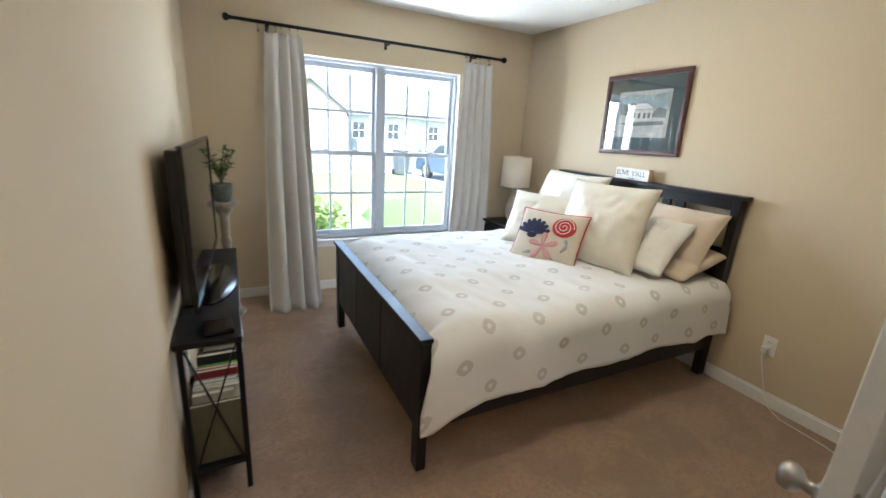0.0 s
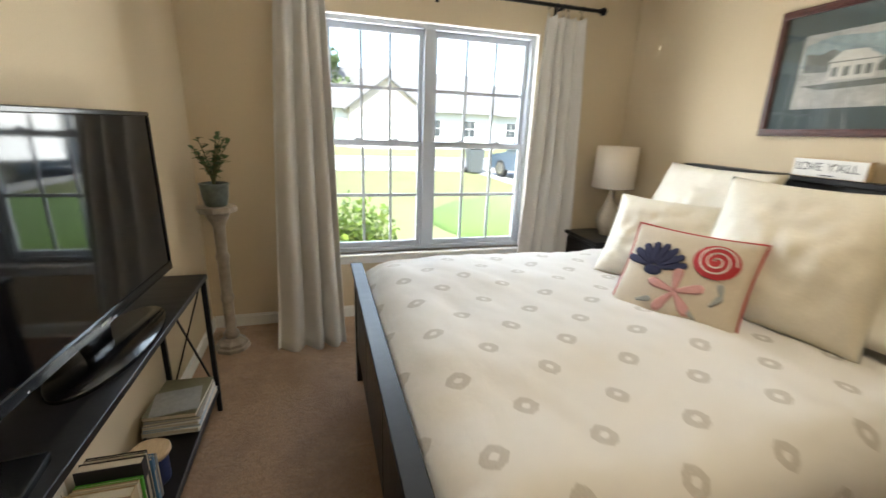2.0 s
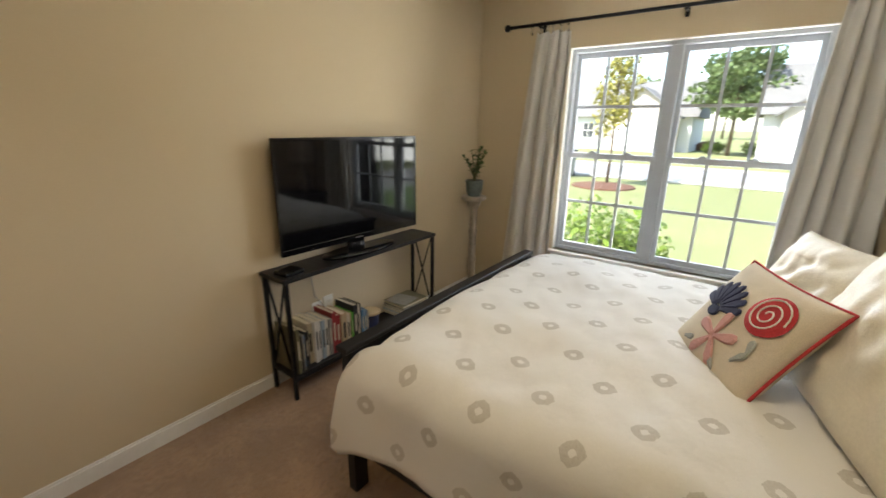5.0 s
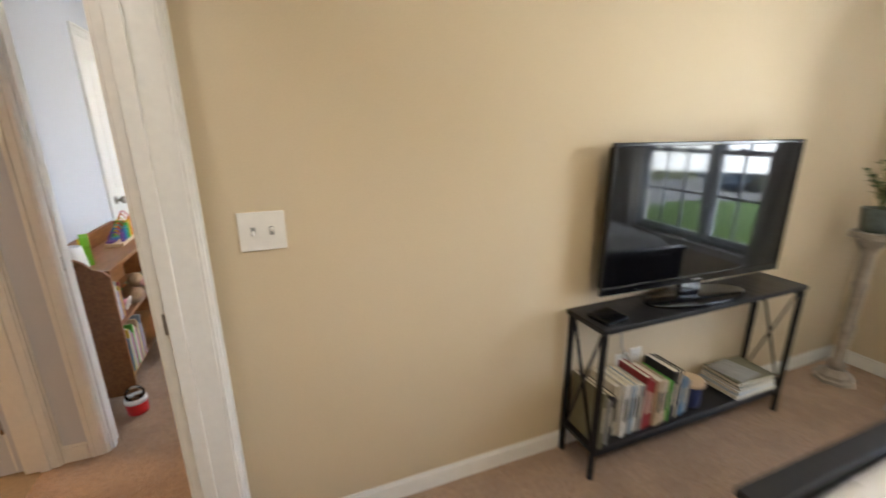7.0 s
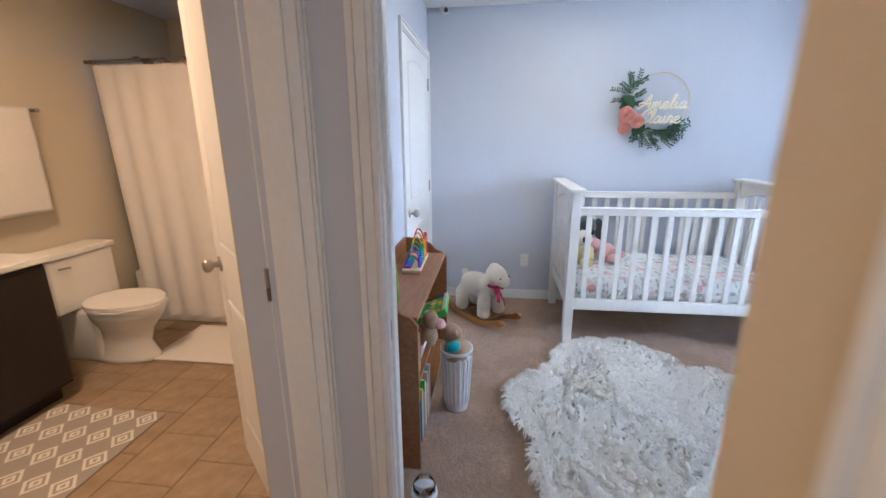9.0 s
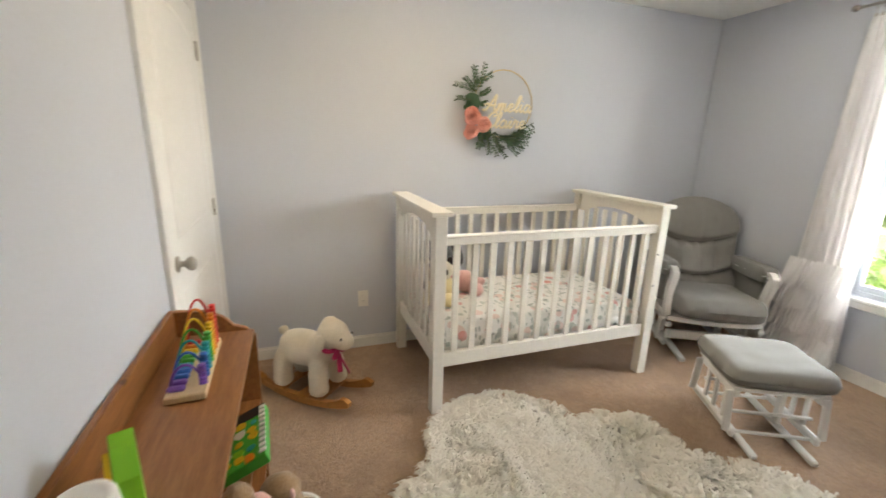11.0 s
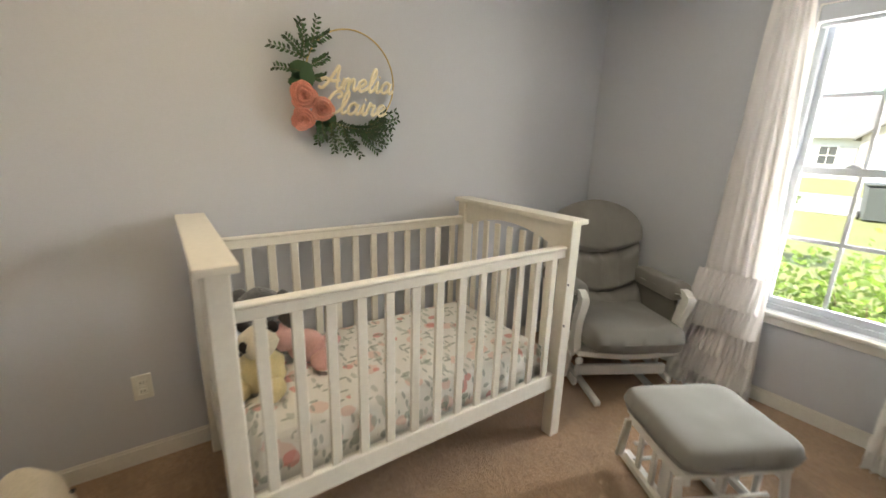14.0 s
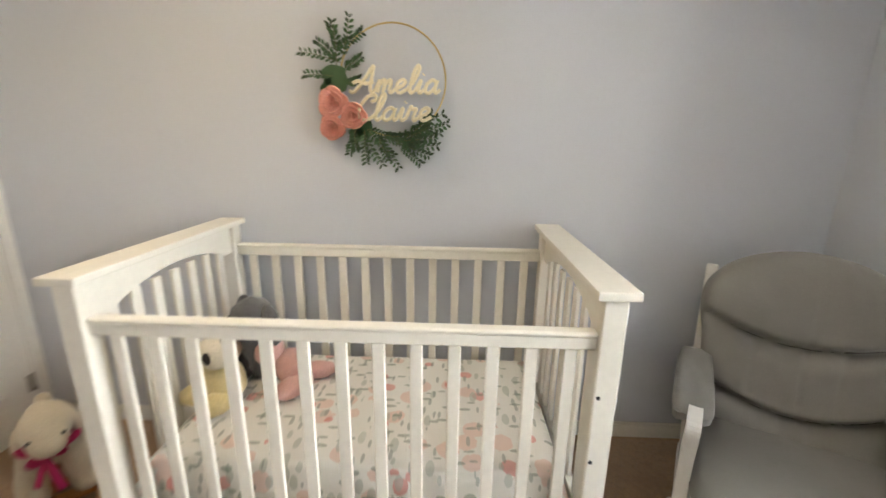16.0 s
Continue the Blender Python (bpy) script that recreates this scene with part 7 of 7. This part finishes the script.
# ---- bathroom ----
part("subfloor", box(NX, 0.4, -3.2, -0.8705, -0.06, -0.004), M["grout"]).name = "floor_bath"
fl = bpy.data.objects["floor_bath"]
tagged(fl, "tan stone-look tile floor of the bathroom", "floor", kind="structure")
van = thing("vanity", "dark espresso bathroom vanity cabinet", "vanity", pose(0, 0, 0))
part("body", box(-1.53, -0.35, -3.195, -2.72, 0.09, 0.80, 0.003), M["espresso"], van)
part("toe_kick", box(-1.50, -0.38, -3.19, -2.78, 0, 0.0895), M["espresso"], van)
for x in (-1.52, -1.13, -0.74):
    d = part("door", box(x, x + 0.37, -2.7195, -2.70, 0.12, 0.78, 0.004), M["espresso"], van)
    part("pull", lathe([(0.006, 0), (0.006, 0.015), (0.014, 0.022), (0, 0.028)], 14, m=pose(x + 0.33, -2.70, 0.66, -90, 0, 0)), M["nickel"], d, smooth=True)
tagged(part("countertop", box(-1.56, -0.33, -3.198, -2.69, 0.8005, 0.835, 0.006), M["porcelain"]), "pale cultured marble vanity top", "countertop")
to = thing("toilet", "white porcelain toilet with its lid down", "toilet", pose(-1.97, -3.19, 0, 0, 0, 0))
# local: back at y 0, faces +y
def oval(cx, cy, rx, ry, n=28, egg=0.0):
    return [(cx + rx * math.cos(t) * (1 - egg * math.sin(t)), cy + ry * math.sin(t)) for t in [2 * math.pi * k / n for k in range(n)]]


bm = bmesh.new()
rings = []
for z, rx, ry, cy in ((0, 0.115, 0.22, 0.40), (0.03, 0.11, 0.21, 0.40), (0.12, 0.09, 0.17, 0.40), (0.22, 0.10, 0.185, 0.42), (0.32, 0.16, 0.235, 0.45), (0.385, 0.182, 0.25, 0.46)):
    rings.append([bm.verts.new((x, y, z)) for x, y in oval(0, cy, rx, ry, egg=0.08)])
for a, b in zip(rings, rings[1:]):
    for k in range(28):
        bm.faces.new((a[k], a[(k + 1) % 28], b[(k + 1) % 28], b[k]))
bm.faces.new(rings[-1])
bm.faces.new(rings[0][::-1])
box(-0.10, 0.10, 0.02, 0.30, 0.0, 0.36, 0.03, bm, seg=2)
part("bowl", bm, M["porcelain"], to, smooth=True)
part("seat", prism(oval(0, 0.46, 0.19, 0.255, egg=0.08), 0.386, 0.402, bevel=0.006), M["porcelain"], to)
part("lid", prism(oval(0, 0.455, 0.188, 0.25, egg=0.08), 0.405, 0.425, bevel=0.008), M["porcelain"], to)
part("tank", box(-0.22, 0.22, 0.012, 0.20, 0.37, 0.72, 0.025, seg=3), M["porcelain"], to, smooth=False)
part("tank_lid", box(-0.235, 0.235, 0.005, 0.212, 0.7205, 0.755, 0.01, seg=2), M["porcelain"], to)
part("flush_lever", bar((0.17, 0.215, 0.66), (0.10, 0.222, 0.655), 0.012, 0.012, 0.003), M["nickel"], to)
tub = thing("bathtub", "white bathtub behind the shower curtain", "bathtub", pose(0, 0, 0))
part("apron", box(NX + 0.01, -2.515, -3.19, -1.07, 0, 0.42, 0.03, seg=2), M["porcelain"], tub)
part_ = sheet(90, 30, lambda u, v: (-2.485 + 0.020 * math.sin(2 * math.pi * 11 * (u + 0.02 * math.sin(9 * u))) * (0.6 + 0.4 * v), -3.15 + 0.06 * v * (1 - u) + 1.98 * u, 1.92 - 1.85 * v))
tagged(part("shower_curtain", part_, M["shower"], None, "", True), "white fabric shower curtain hanging in soft folds", "shower curtain")
ob = thing("shower_rod", "dark bronze shower curtain rod", "curtain rod")
part("rod", tube([(-2.485, -3.2, 1.945), (-2.485, NS - 0.134, 1.945)], 0.013, 12), M["nickel"], ob, smooth=True)
for k in range(12):
    y = -3.12 + k * 0.17
    part("ring", tube([(-2.485 + 0.022 * math.cos(a), y, 1.935 + 0.026 * math.sin(a)) for a in [2 * math.pi * j / 12 for j in range(12)]], 0.0022, 5, closed=True), M["nickel"], ob)
ob = thing("shower_fixture", "chrome shower head on the wall", "shower head", pose(-2.85, -3.2, 2.02))
part("arm", tube([(0, 0, 0), (0, 0.08, 0.02), (0, 0.15, -0.01)], 0.009, 8), M["nickel"], ob, smooth=True)
part("head", lathe([(0.012, 0), (0.04, -0.03), (0.042, -0.04), (0, -0.042)], 16, m=pose(0, 0.15, 0, 25, 0, 0)), M["nickel"], ob, smooth=True)
tb = thing("towel_bar", "brushed nickel towel bar on the bathroom wall", "towel bar")
part("bar", tube([(-2.03, -3.13, 1.60), (-1.40, -3.13, 1.60)], 0.008, 10), M["nickel"], tb, smooth=True)
for x in (-2.03, -1.40):
    part("post", tube([(x, -3.2, 1.60), (x, -3.12, 1.60)], 0.012, 12), M["nickel"], tb, smooth=True)
bt = sheet(30, 24, lambda u, v: (-1.98 + 0.52 * u, -3.118 + 0.006 * noise.noise(Vector((u * 5, v * 5, 0))), 1.612 - 0.62 * v))
ob = part("towel", bt, M["towel"], None, "", True)
ob.modifiers.new("pile", "SOLIDIFY").thickness = 0.012
tagged(ob, "white terry bath towel hanging on the bar", "towel")
ob = part("bath_mat", sheet(24, 16, lambda u, v: (-2.45 + 0.52 * u, -2.62 + 0.75 * v, 0.014 + 0.004 * noise.noise(Vector((u * 8, v * 8, 2))))), M["towel"], None, "", True)
ob.modifiers.new("pile", "SOLIDIFY").thickness = 0.012
tagged(ob, "white terry bath mat before the tub", "bath mat")
rg = thing("patterned_rug", "taupe and ivory geometric rug on the bathroom tiles", "rug", pose(-0.85, -2.40, 0.0))
part("ground", box(-0.58, 0.75, -0.33, 0.33, 0.001, 0.008, 0.003), M["rug_grey"], rg)
for i in range(9):
    for j in range(5):
        cxx, cyy = -0.52 + i * 0.145, -0.265 + j * 0.1325
        for r0 in (0.064, 0.030):
            bm = bmesh.new()
            o = [(cxx + r0, cyy), (cxx, cyy + r0 * 0.92), (cxx - r0, cyy), (cxx, cyy - r0 * 0.92)]
            q = 0.72 if r0 > 0.05 else 0.4
            inn = [(cxx + (x - cxx) * q, cyy + (y - cyy) * q) for x, y in o]
            for k in range(4):
                bm.faces.new([bm.verts.new((*p, 0.0086)) for p in (o[k], o[(k + 1) % 4], inn[(k + 1) % 4], inn[k])])
            part("diamond", bm, M["rug_white"], rg)
bw_ = thing("window_3", "small high bathroom window over the tub", "window", kind="structure")
bm = bmesh.new()
for a, b, c, d in ((-3.0, -2.2, 1.90, 1.93), (-3.0, -2.2, 2.17, 2.20), (-3.0, -2.97, 1.93, 2.17), (-2.23, -2.2, 1.93, 2.17), (-2.615, -2.585, 1.93, 2.17)):
    box(NX - 0.09, NX - 0.04, a, b, c, d, 0.002, bm)
part("window_frame", bm, M["vinyl"], bw_)
part("pane", box(NX - 0.07, NX - 0.066, -2.97, -2.23, 1.93, 2.17), M["window_glass"], bw_).visible_shadow = False
wall_with_holes("wall_bath_tub", "x", NX, NX + 0.012, -3.2, NS - 0.134, CEIL, [(-3.0, -2.2, 1.9, 2.2)], M["bath_wall"], "beige wall above the tub")

# ---- outside ----
G = -0.45
solid("ground", box(-300, 300, BY + 0.17, 600, G - 0.2, G), M["grass"], "sunlit mown front lawn", "lawn")
solid("road", box(-300, 300, 17.2, 23.4, G, G + 0.012), M["asphalt"], "pale grey residential street", "road")
for y0, y1 in ((17.0, 17.2), (23.4, 23.6)):
    solid("kerb", box(-300, 300, y0, y1, G, G + 0.10, 0.02), M["concrete"], "pale concrete kerb along the street", "kerb")
solid("driveway", box(6.9, 11.5, BY + 0.4, 17.0, G, G + 0.014), M["concrete"], "pale concrete driveway", "driveway")
solid("wall_below", box(NX - 0.12, BX + 0.12, BY + 0.02, BY + 0.15, G, -0.061), M["siding"], "pale siding below the bedroom window", "wall")


def leaf_cloud(bm, centre, radii, n, size, seed, hollow=0.55):
    r = random.Random(seed)
    for _ in range(n):
        while True:
            p = Vector((r.uniform(-1, 1), r.uniform(-1, 1), r.uniform(-1, 1)))
            if hollow < p.length < 1 + 0.25 * noise.noise(p * 2.5 + Vector((seed, 0, 0))):
                break
        c = Vector(centre) + Vector((p.x * radii[0], p.y * radii[1], p.z * radii[2]))
        d = Vector((r.uniform(-1, 1), r.uniform(-1, 1), r.uniform(-0.6, 1))).normalized()
        s = d.orthogonal().normalized()
        s.rotate(Matrix.Rotation(r.uniform(0, 6.28), 3, d))
        l = size * r.uniform(0.6, 1.3)
        bm.faces.new([bm.verts.new(c + d * l * a + s * l * b) for a, b in ((-0.5, 0), (0, 0.3), (0.5, 0), (0, -0.3))])


def tree(at, height, crown, material, label, seed, leaves=2600, size=0.22, trunk=0.09, lobes=7):
    ob = thing("tree", label, "tree", pose(*at))
    r = random.Random(seed)
    part("trunk", tube([(0, 0, -0.02), (0.03, 0.02, height * 0.3), (-0.02, 0.03, height * 0.6), (0.0, 0.0, height * 0.9)], [trunk, trunk * 0.75, trunk * 0.5, trunk * 0.15], 10), M["bark"], ob, smooth=True)
    bm, limbs = bmesh.new(), []
    for k in range(lobes):
        a, f = 2.4 * k + seed, 0.25 + 0.75 * k / (lobes - 1)
        rr = crown * (1.0 if f < 0.7 else 1.6 - f * 0.95) * r.uniform(0.5, 0.8)
        z = height * (0.33 + 0.6 * f)
        c = (rr * math.cos(a), rr * math.sin(a), z)
        limbs.append([(0, 0, z * 0.75), (c[0] * 0.5, c[1] * 0.5, z * 0.9), c])
        leaf_cloud(bm, c, (crown * 0.62, crown * 0.62, height * 0.13), leaves // lobes, size, seed * 10 + k, 0.15)
    for pts in limbs:
        part("limb", tube(pts, [trunk * 0.4, trunk * 0.25, trunk * 0.08], 6), M["bark"], ob, smooth=True)
    part("crown", bm, material, ob, "uneven leafy crown")
    return ob


def shrub(at, radii, label, seed, n=1500, size=0.07, material=None):
    ob = thing("shrub", label, "shrub", pose(*at))
    bm = bmesh.new()
    for k in range(6):
        a = k * 1.05 + seed
        leaf_cloud(bm, (radii[0] * 0.5 * math.cos(a), radii[1] * 0.5 * math.sin(a), radii[2] * (0.9 + 0.25 * math.sin(k * 2.1 + seed))), (radii[0] * 0.65, radii[1] * 0.65, radii[2] * 0.85), n // 6, size, seed * 7 + k, 0.1)
    part("leaves", bm, material or M["shrub"], ob)
    bm = bmesh.new()
    for k in range(7):
        a = k * 0.9 + seed
        tube([(0.03 * math.cos(a), 0.03 * math.sin(a), 0), (radii[0] * 0.6 * math.cos(a), radii[1] * 0.6 * math.sin(a), radii[2] * 1.3)], [0.012, 0.004], 5, bm)
    part("branches", bm, M["bark"], ob)
    return ob


tree((-1.9, 14.8, G), 4.3, 0.58, M["tree_yellow"], "slim young yellow-green tree in a mulch ring on the lawn", 3, 1700, 0.14, 0.05, 8)
solid("mulch_bed", lathe([(1.0, G), (0.98, G + 0.05), (0.6, G + 0.10), (0, G + 0.11)], 28, m=pose(-1.9, 14.4, 0)), M["mulch"], "red-brown mulch ring round the young tree", "mulch")
tree((0.3, 38.0, G), 7.2, 2.5, M["tree_green"], "full green shade tree across the street", 5, 3200, 0.42, 0.16, 9)
tree((-4.1, 8.4, G), 1.8, 0.50, M["tree_green"], "small leafy tree on the lawn near the nursery", 8, 1300, 0.12, 0.04, 7)
for k in range(9):
    tree((-34 + 7.5 * k, 92 + 6 * ((k * 5) % 3), G), 9.5 + (k % 3), 5.0, M["tree_green"], "far broad-leaved tree behind the houses", 20 + k, 700, 1.0, 0.25, 7)
for k, (x, y, rx, h) in enumerate(((0.60, 4.75, 0.55, 0.60), (1.12, 4.7, 0.32, 0.58), (-0.25, 4.9, 0.55, 0.58), (2.3, 4.75, 0.34, 0.27), (2.95, 4.9, 0.40, 0.27), (-2.45, 4.3, 0.62, 0.60), (-1.75, 4.25, 0.58, 0.68), (-1.15, 4.2, 0.58, 0.80))):
    shrub((x, y, G), (rx, rx * 0.8, h), "leafy green foundation shrub below the windows", k + 2, 1700, 0.075)
for k in range(6):
    shrub((-6 + 2.6 * k, 40.5 + (k % 2), G), (0.8, 0.7, 0.5), "round clipped shrub before the far house", 40 + k, 500, 0.2)
# grassy mound by the driveway
solid("lawn_mound", blob((2.0, 1.9, 0.42), (4.7, 8.0, G), 0.05), M["mound_grass"], "low grassy mound beside the driveway", "mound", smooth=True)


def house(x, y, w, d, wall_h, ridge, label, garage=True, flip=False):
    ob = thing("house", label, "house", pose(x, y, G))
    part("wall", box(-w / 2, w / 2, 0, d, 0, wall_h), M["siding"], ob)
    gw = w * 0.42
    gx = -w * 0.22 if flip else w * 0.22
    gb = prism([(-gw / 2, 0), (gw / 2, 0), (gw / 2, wall_h), (0, wall_h + gw * 0.38), (-gw / 2, wall_h)], 0, 1.6, m=Matrix.Translation((gx, 0, 0)) @ pose(0, 0, 0, 90, 0, 0))
    gable = part("gable_wall", gb, M["brickred"] if garage else M["siding"], ob)
    part("roof", prism([(-0.5, wall_h - 0.1), (d + 0.5, wall_h - 0.1), (d / 2, ridge)], -w / 2 - 0.4, w / 2 + 0.4, m=Matrix(((0, 0, 1, 0), (1, 0, 0, 0), (0, 1, 0, 0), (0, 0, 0, 1)))), M["shingle"], ob)
    for s in (-1, 1):
        part("gable_roof", prism([(gx, wall_h + gw * 0.38 + 0.12), (gx + s * (gw / 2 + 0.35), wall_h - 0.14), (gx + s * (gw / 2 + 0.35), wall_h - 0.28), (gx, wall_h + gw * 0.38)], -d * 0.5, 1.9, m=pose(0, 0, 0, 90, 0, 0)), M["shingle"], ob)
    if garage:
        gd = part("garage_door", box(gx - gw * 0.36, gx + gw * 0.36, -1.66, -1.60, 0, 2.3, 0.01), M["trim"], ob)
        for k in range(4):
            part("panel", box(gx - gw * 0.34, gx + gw * 0.34, -1.68, -1.66, 0.06 + 0.56 * k, 0.56 + 0.56 * k, 0.015), M["trim"], gd)
    for k in range(4):
        wx = -w / 2 + w * (k + 0.6) / 4.4
        if abs(wx - gx) < gw / 2 + 0.4:
            continue
        wn = part("window", box(wx - 0.55, wx + 0.55, -0.07, -0.001, 0.95, 2.3, 0.01), M["trim"], ob)
        for i in range(2):
            for j in range(2):
                part("pane", box(wx - 0.48 + 0.5 * i, wx - 0.02 + 0.5 * i, -0.08, -0.07, 1.02 + 0.63 * j, 1.6 + 0.63 * j), M["pane_dark"], wn)
    dx = gx + (gw / 2 + 0.8) * (1 if flip else -1)
    part("front_door", box(dx - 0.45, dx + 0.45, -0.06, -0.001, 0.1, 2.2, 0.01), BOOKS["grey"], ob)
    return ob


house(-9.0, 40, 13, 9, 2.9, 6.0, "single-storey pale sided house with garage across the street")
house(8.5, 34, 13, 9, 2.9, 6.2, "pale sided house with brick gable across the street", True, True)
house(22.5, 37, 13, 9, 2.9, 5.8, "pale single-storey house further along the street")
house(-27, 42, 13, 9, 2.9, 5.8, "far pale house at the street's end", True, True)


def bin_(at, label, rz=0):
    ob = thing("wheelie_bin", label, "trash bin", pose(*at, 0, 0, rz))
    bm = bmesh.new()
    r0 = [bm.verts.new(p) for p in ((-0.24, -0.26, 0.06), (0.24, -0.26, 0.06), (0.24, 0.26, 0.06), (-0.24, 0.26, 0.06))]
    r1 = [bm.verts.new(p) for p in ((-0.30, -0.34, 0.95), (0.30, -0.34, 0.95), (0.30, 0.34, 1.0), (-0.30, 0.34, 1.0))]
    for k in range(4):
        bm.faces.new((r0[k], r0[(k + 1) % 4], r1[(k + 1) % 4], r1[k]))
    bm.faces.new(r0[::-1])
    bm.faces.new(r1)
    part("body", bm, M["bin"], ob)
    part("lid", box(-0.32, 0.32, -0.37, 0.38, 1.0, 1.06, 0.02), M["bin"], ob)
    for s in (-1, 1):
        part("wheel", lathe([(0.11, 0), (0.12, 0.01), (0.12, 0.04), (0.11, 0.05)], 18, m=pose(s * 0.25, 0.24, 0.12, 0, s * 90, 0)), M["rubber"], ob)
    return ob


bin_((6.75, 16.6, G), "dark grey wheeled trash bin by the street")
bin_((-3.9, 16.5, G), "dark grey wheeled trash bin at the kerb", 20)
car = thing("car", "blue-grey hatchback parked on the driveway", "car", pose(8.4, 14.2, G + 0.014, 0, 0, 100))
prof = [(-2.05, 0.30), (2.05, 0.30), (2.10, 0.62), (1.95, 0.80), (1.05, 0.95), (0.45, 1.40), (-1.1, 1.45), (-1.85, 1.05), (-2.10, 0.95)]
part("body", prism(prof, -0.85, 0.85, m=pose(0, 0, 0, 90, 0, 0), bevel=0.06), M["car_blue"], car)
for s in (-1, 1):
    part("side_window", prism([(0.9, 0.97), (0.42, 1.33), (-1.05, 1.37), (-1.6, 1.05)], 0.852, 0.86, m=pose(0, 0, 0, 90, 0, 0)) if s < 0 else prism([(0.9, 0.97), (0.42, 1.33), (-1.05, 1.37), (-1.6, 1.05)], -0.86, -0.852, m=pose(0, 0, 0, 90, 0, 0)), M["pane_dark"], car)
    part("headlight", box(2.0, 2.09, s * 0.6 - 0.16, s * 0.6 + 0.16, 0.62, 0.76, 0.03), M["plate"], car)
    for x in (-1.3, 1.3):
        wh = part("wheel", lathe([(0.24, 0), (0.31, 0.01), (0.32, 0.03), (0.32, 0.17), (0.31, 0.2), (0.24, 0.2)], 26, m=pose(x, s * 0.68, 0.32, -90 * s, 0, 0)), M["rubber"], car)
        part("rim", lathe([(0.235, 0.195), (0.23, 0.21), (0.08, 0.205), (0.06, 0.215), (0, 0.215)], 10, m=pose(x, s * 0.68, 0.32, -90 * s, 0, 0)), M["nickel"], wh)
solid("mulch_pile", blob((1.3, 0.9, 0.85), (-1.6, 46, G), 0.3), M["mulch"], "brown mulch pile across the street", "mulch", smooth=True)

# bathroom floor tiles, each its own piece
me = bpy.data.meshes.new("tile")
bm = box(0, 0.300, 0, 0.300, -0.0038, 0.0, 0.0015)
bm.to_mesh(me)
bm.free()
me.materials.append(M["bath_tile"])
for i in range(11):
    for j in range(8):
        x, y = -2.51 + 0.304 * i + (0.152 if j % 2 else 0), -3.195 + 0.304 * j
        if x + 0.3 > 0.4 or y + 0.3 > -0.86:
            continue
        ob = new("tile", me)
        ob.parent = fl
        ob.matrix_basis = pose(x, y, 0.0)
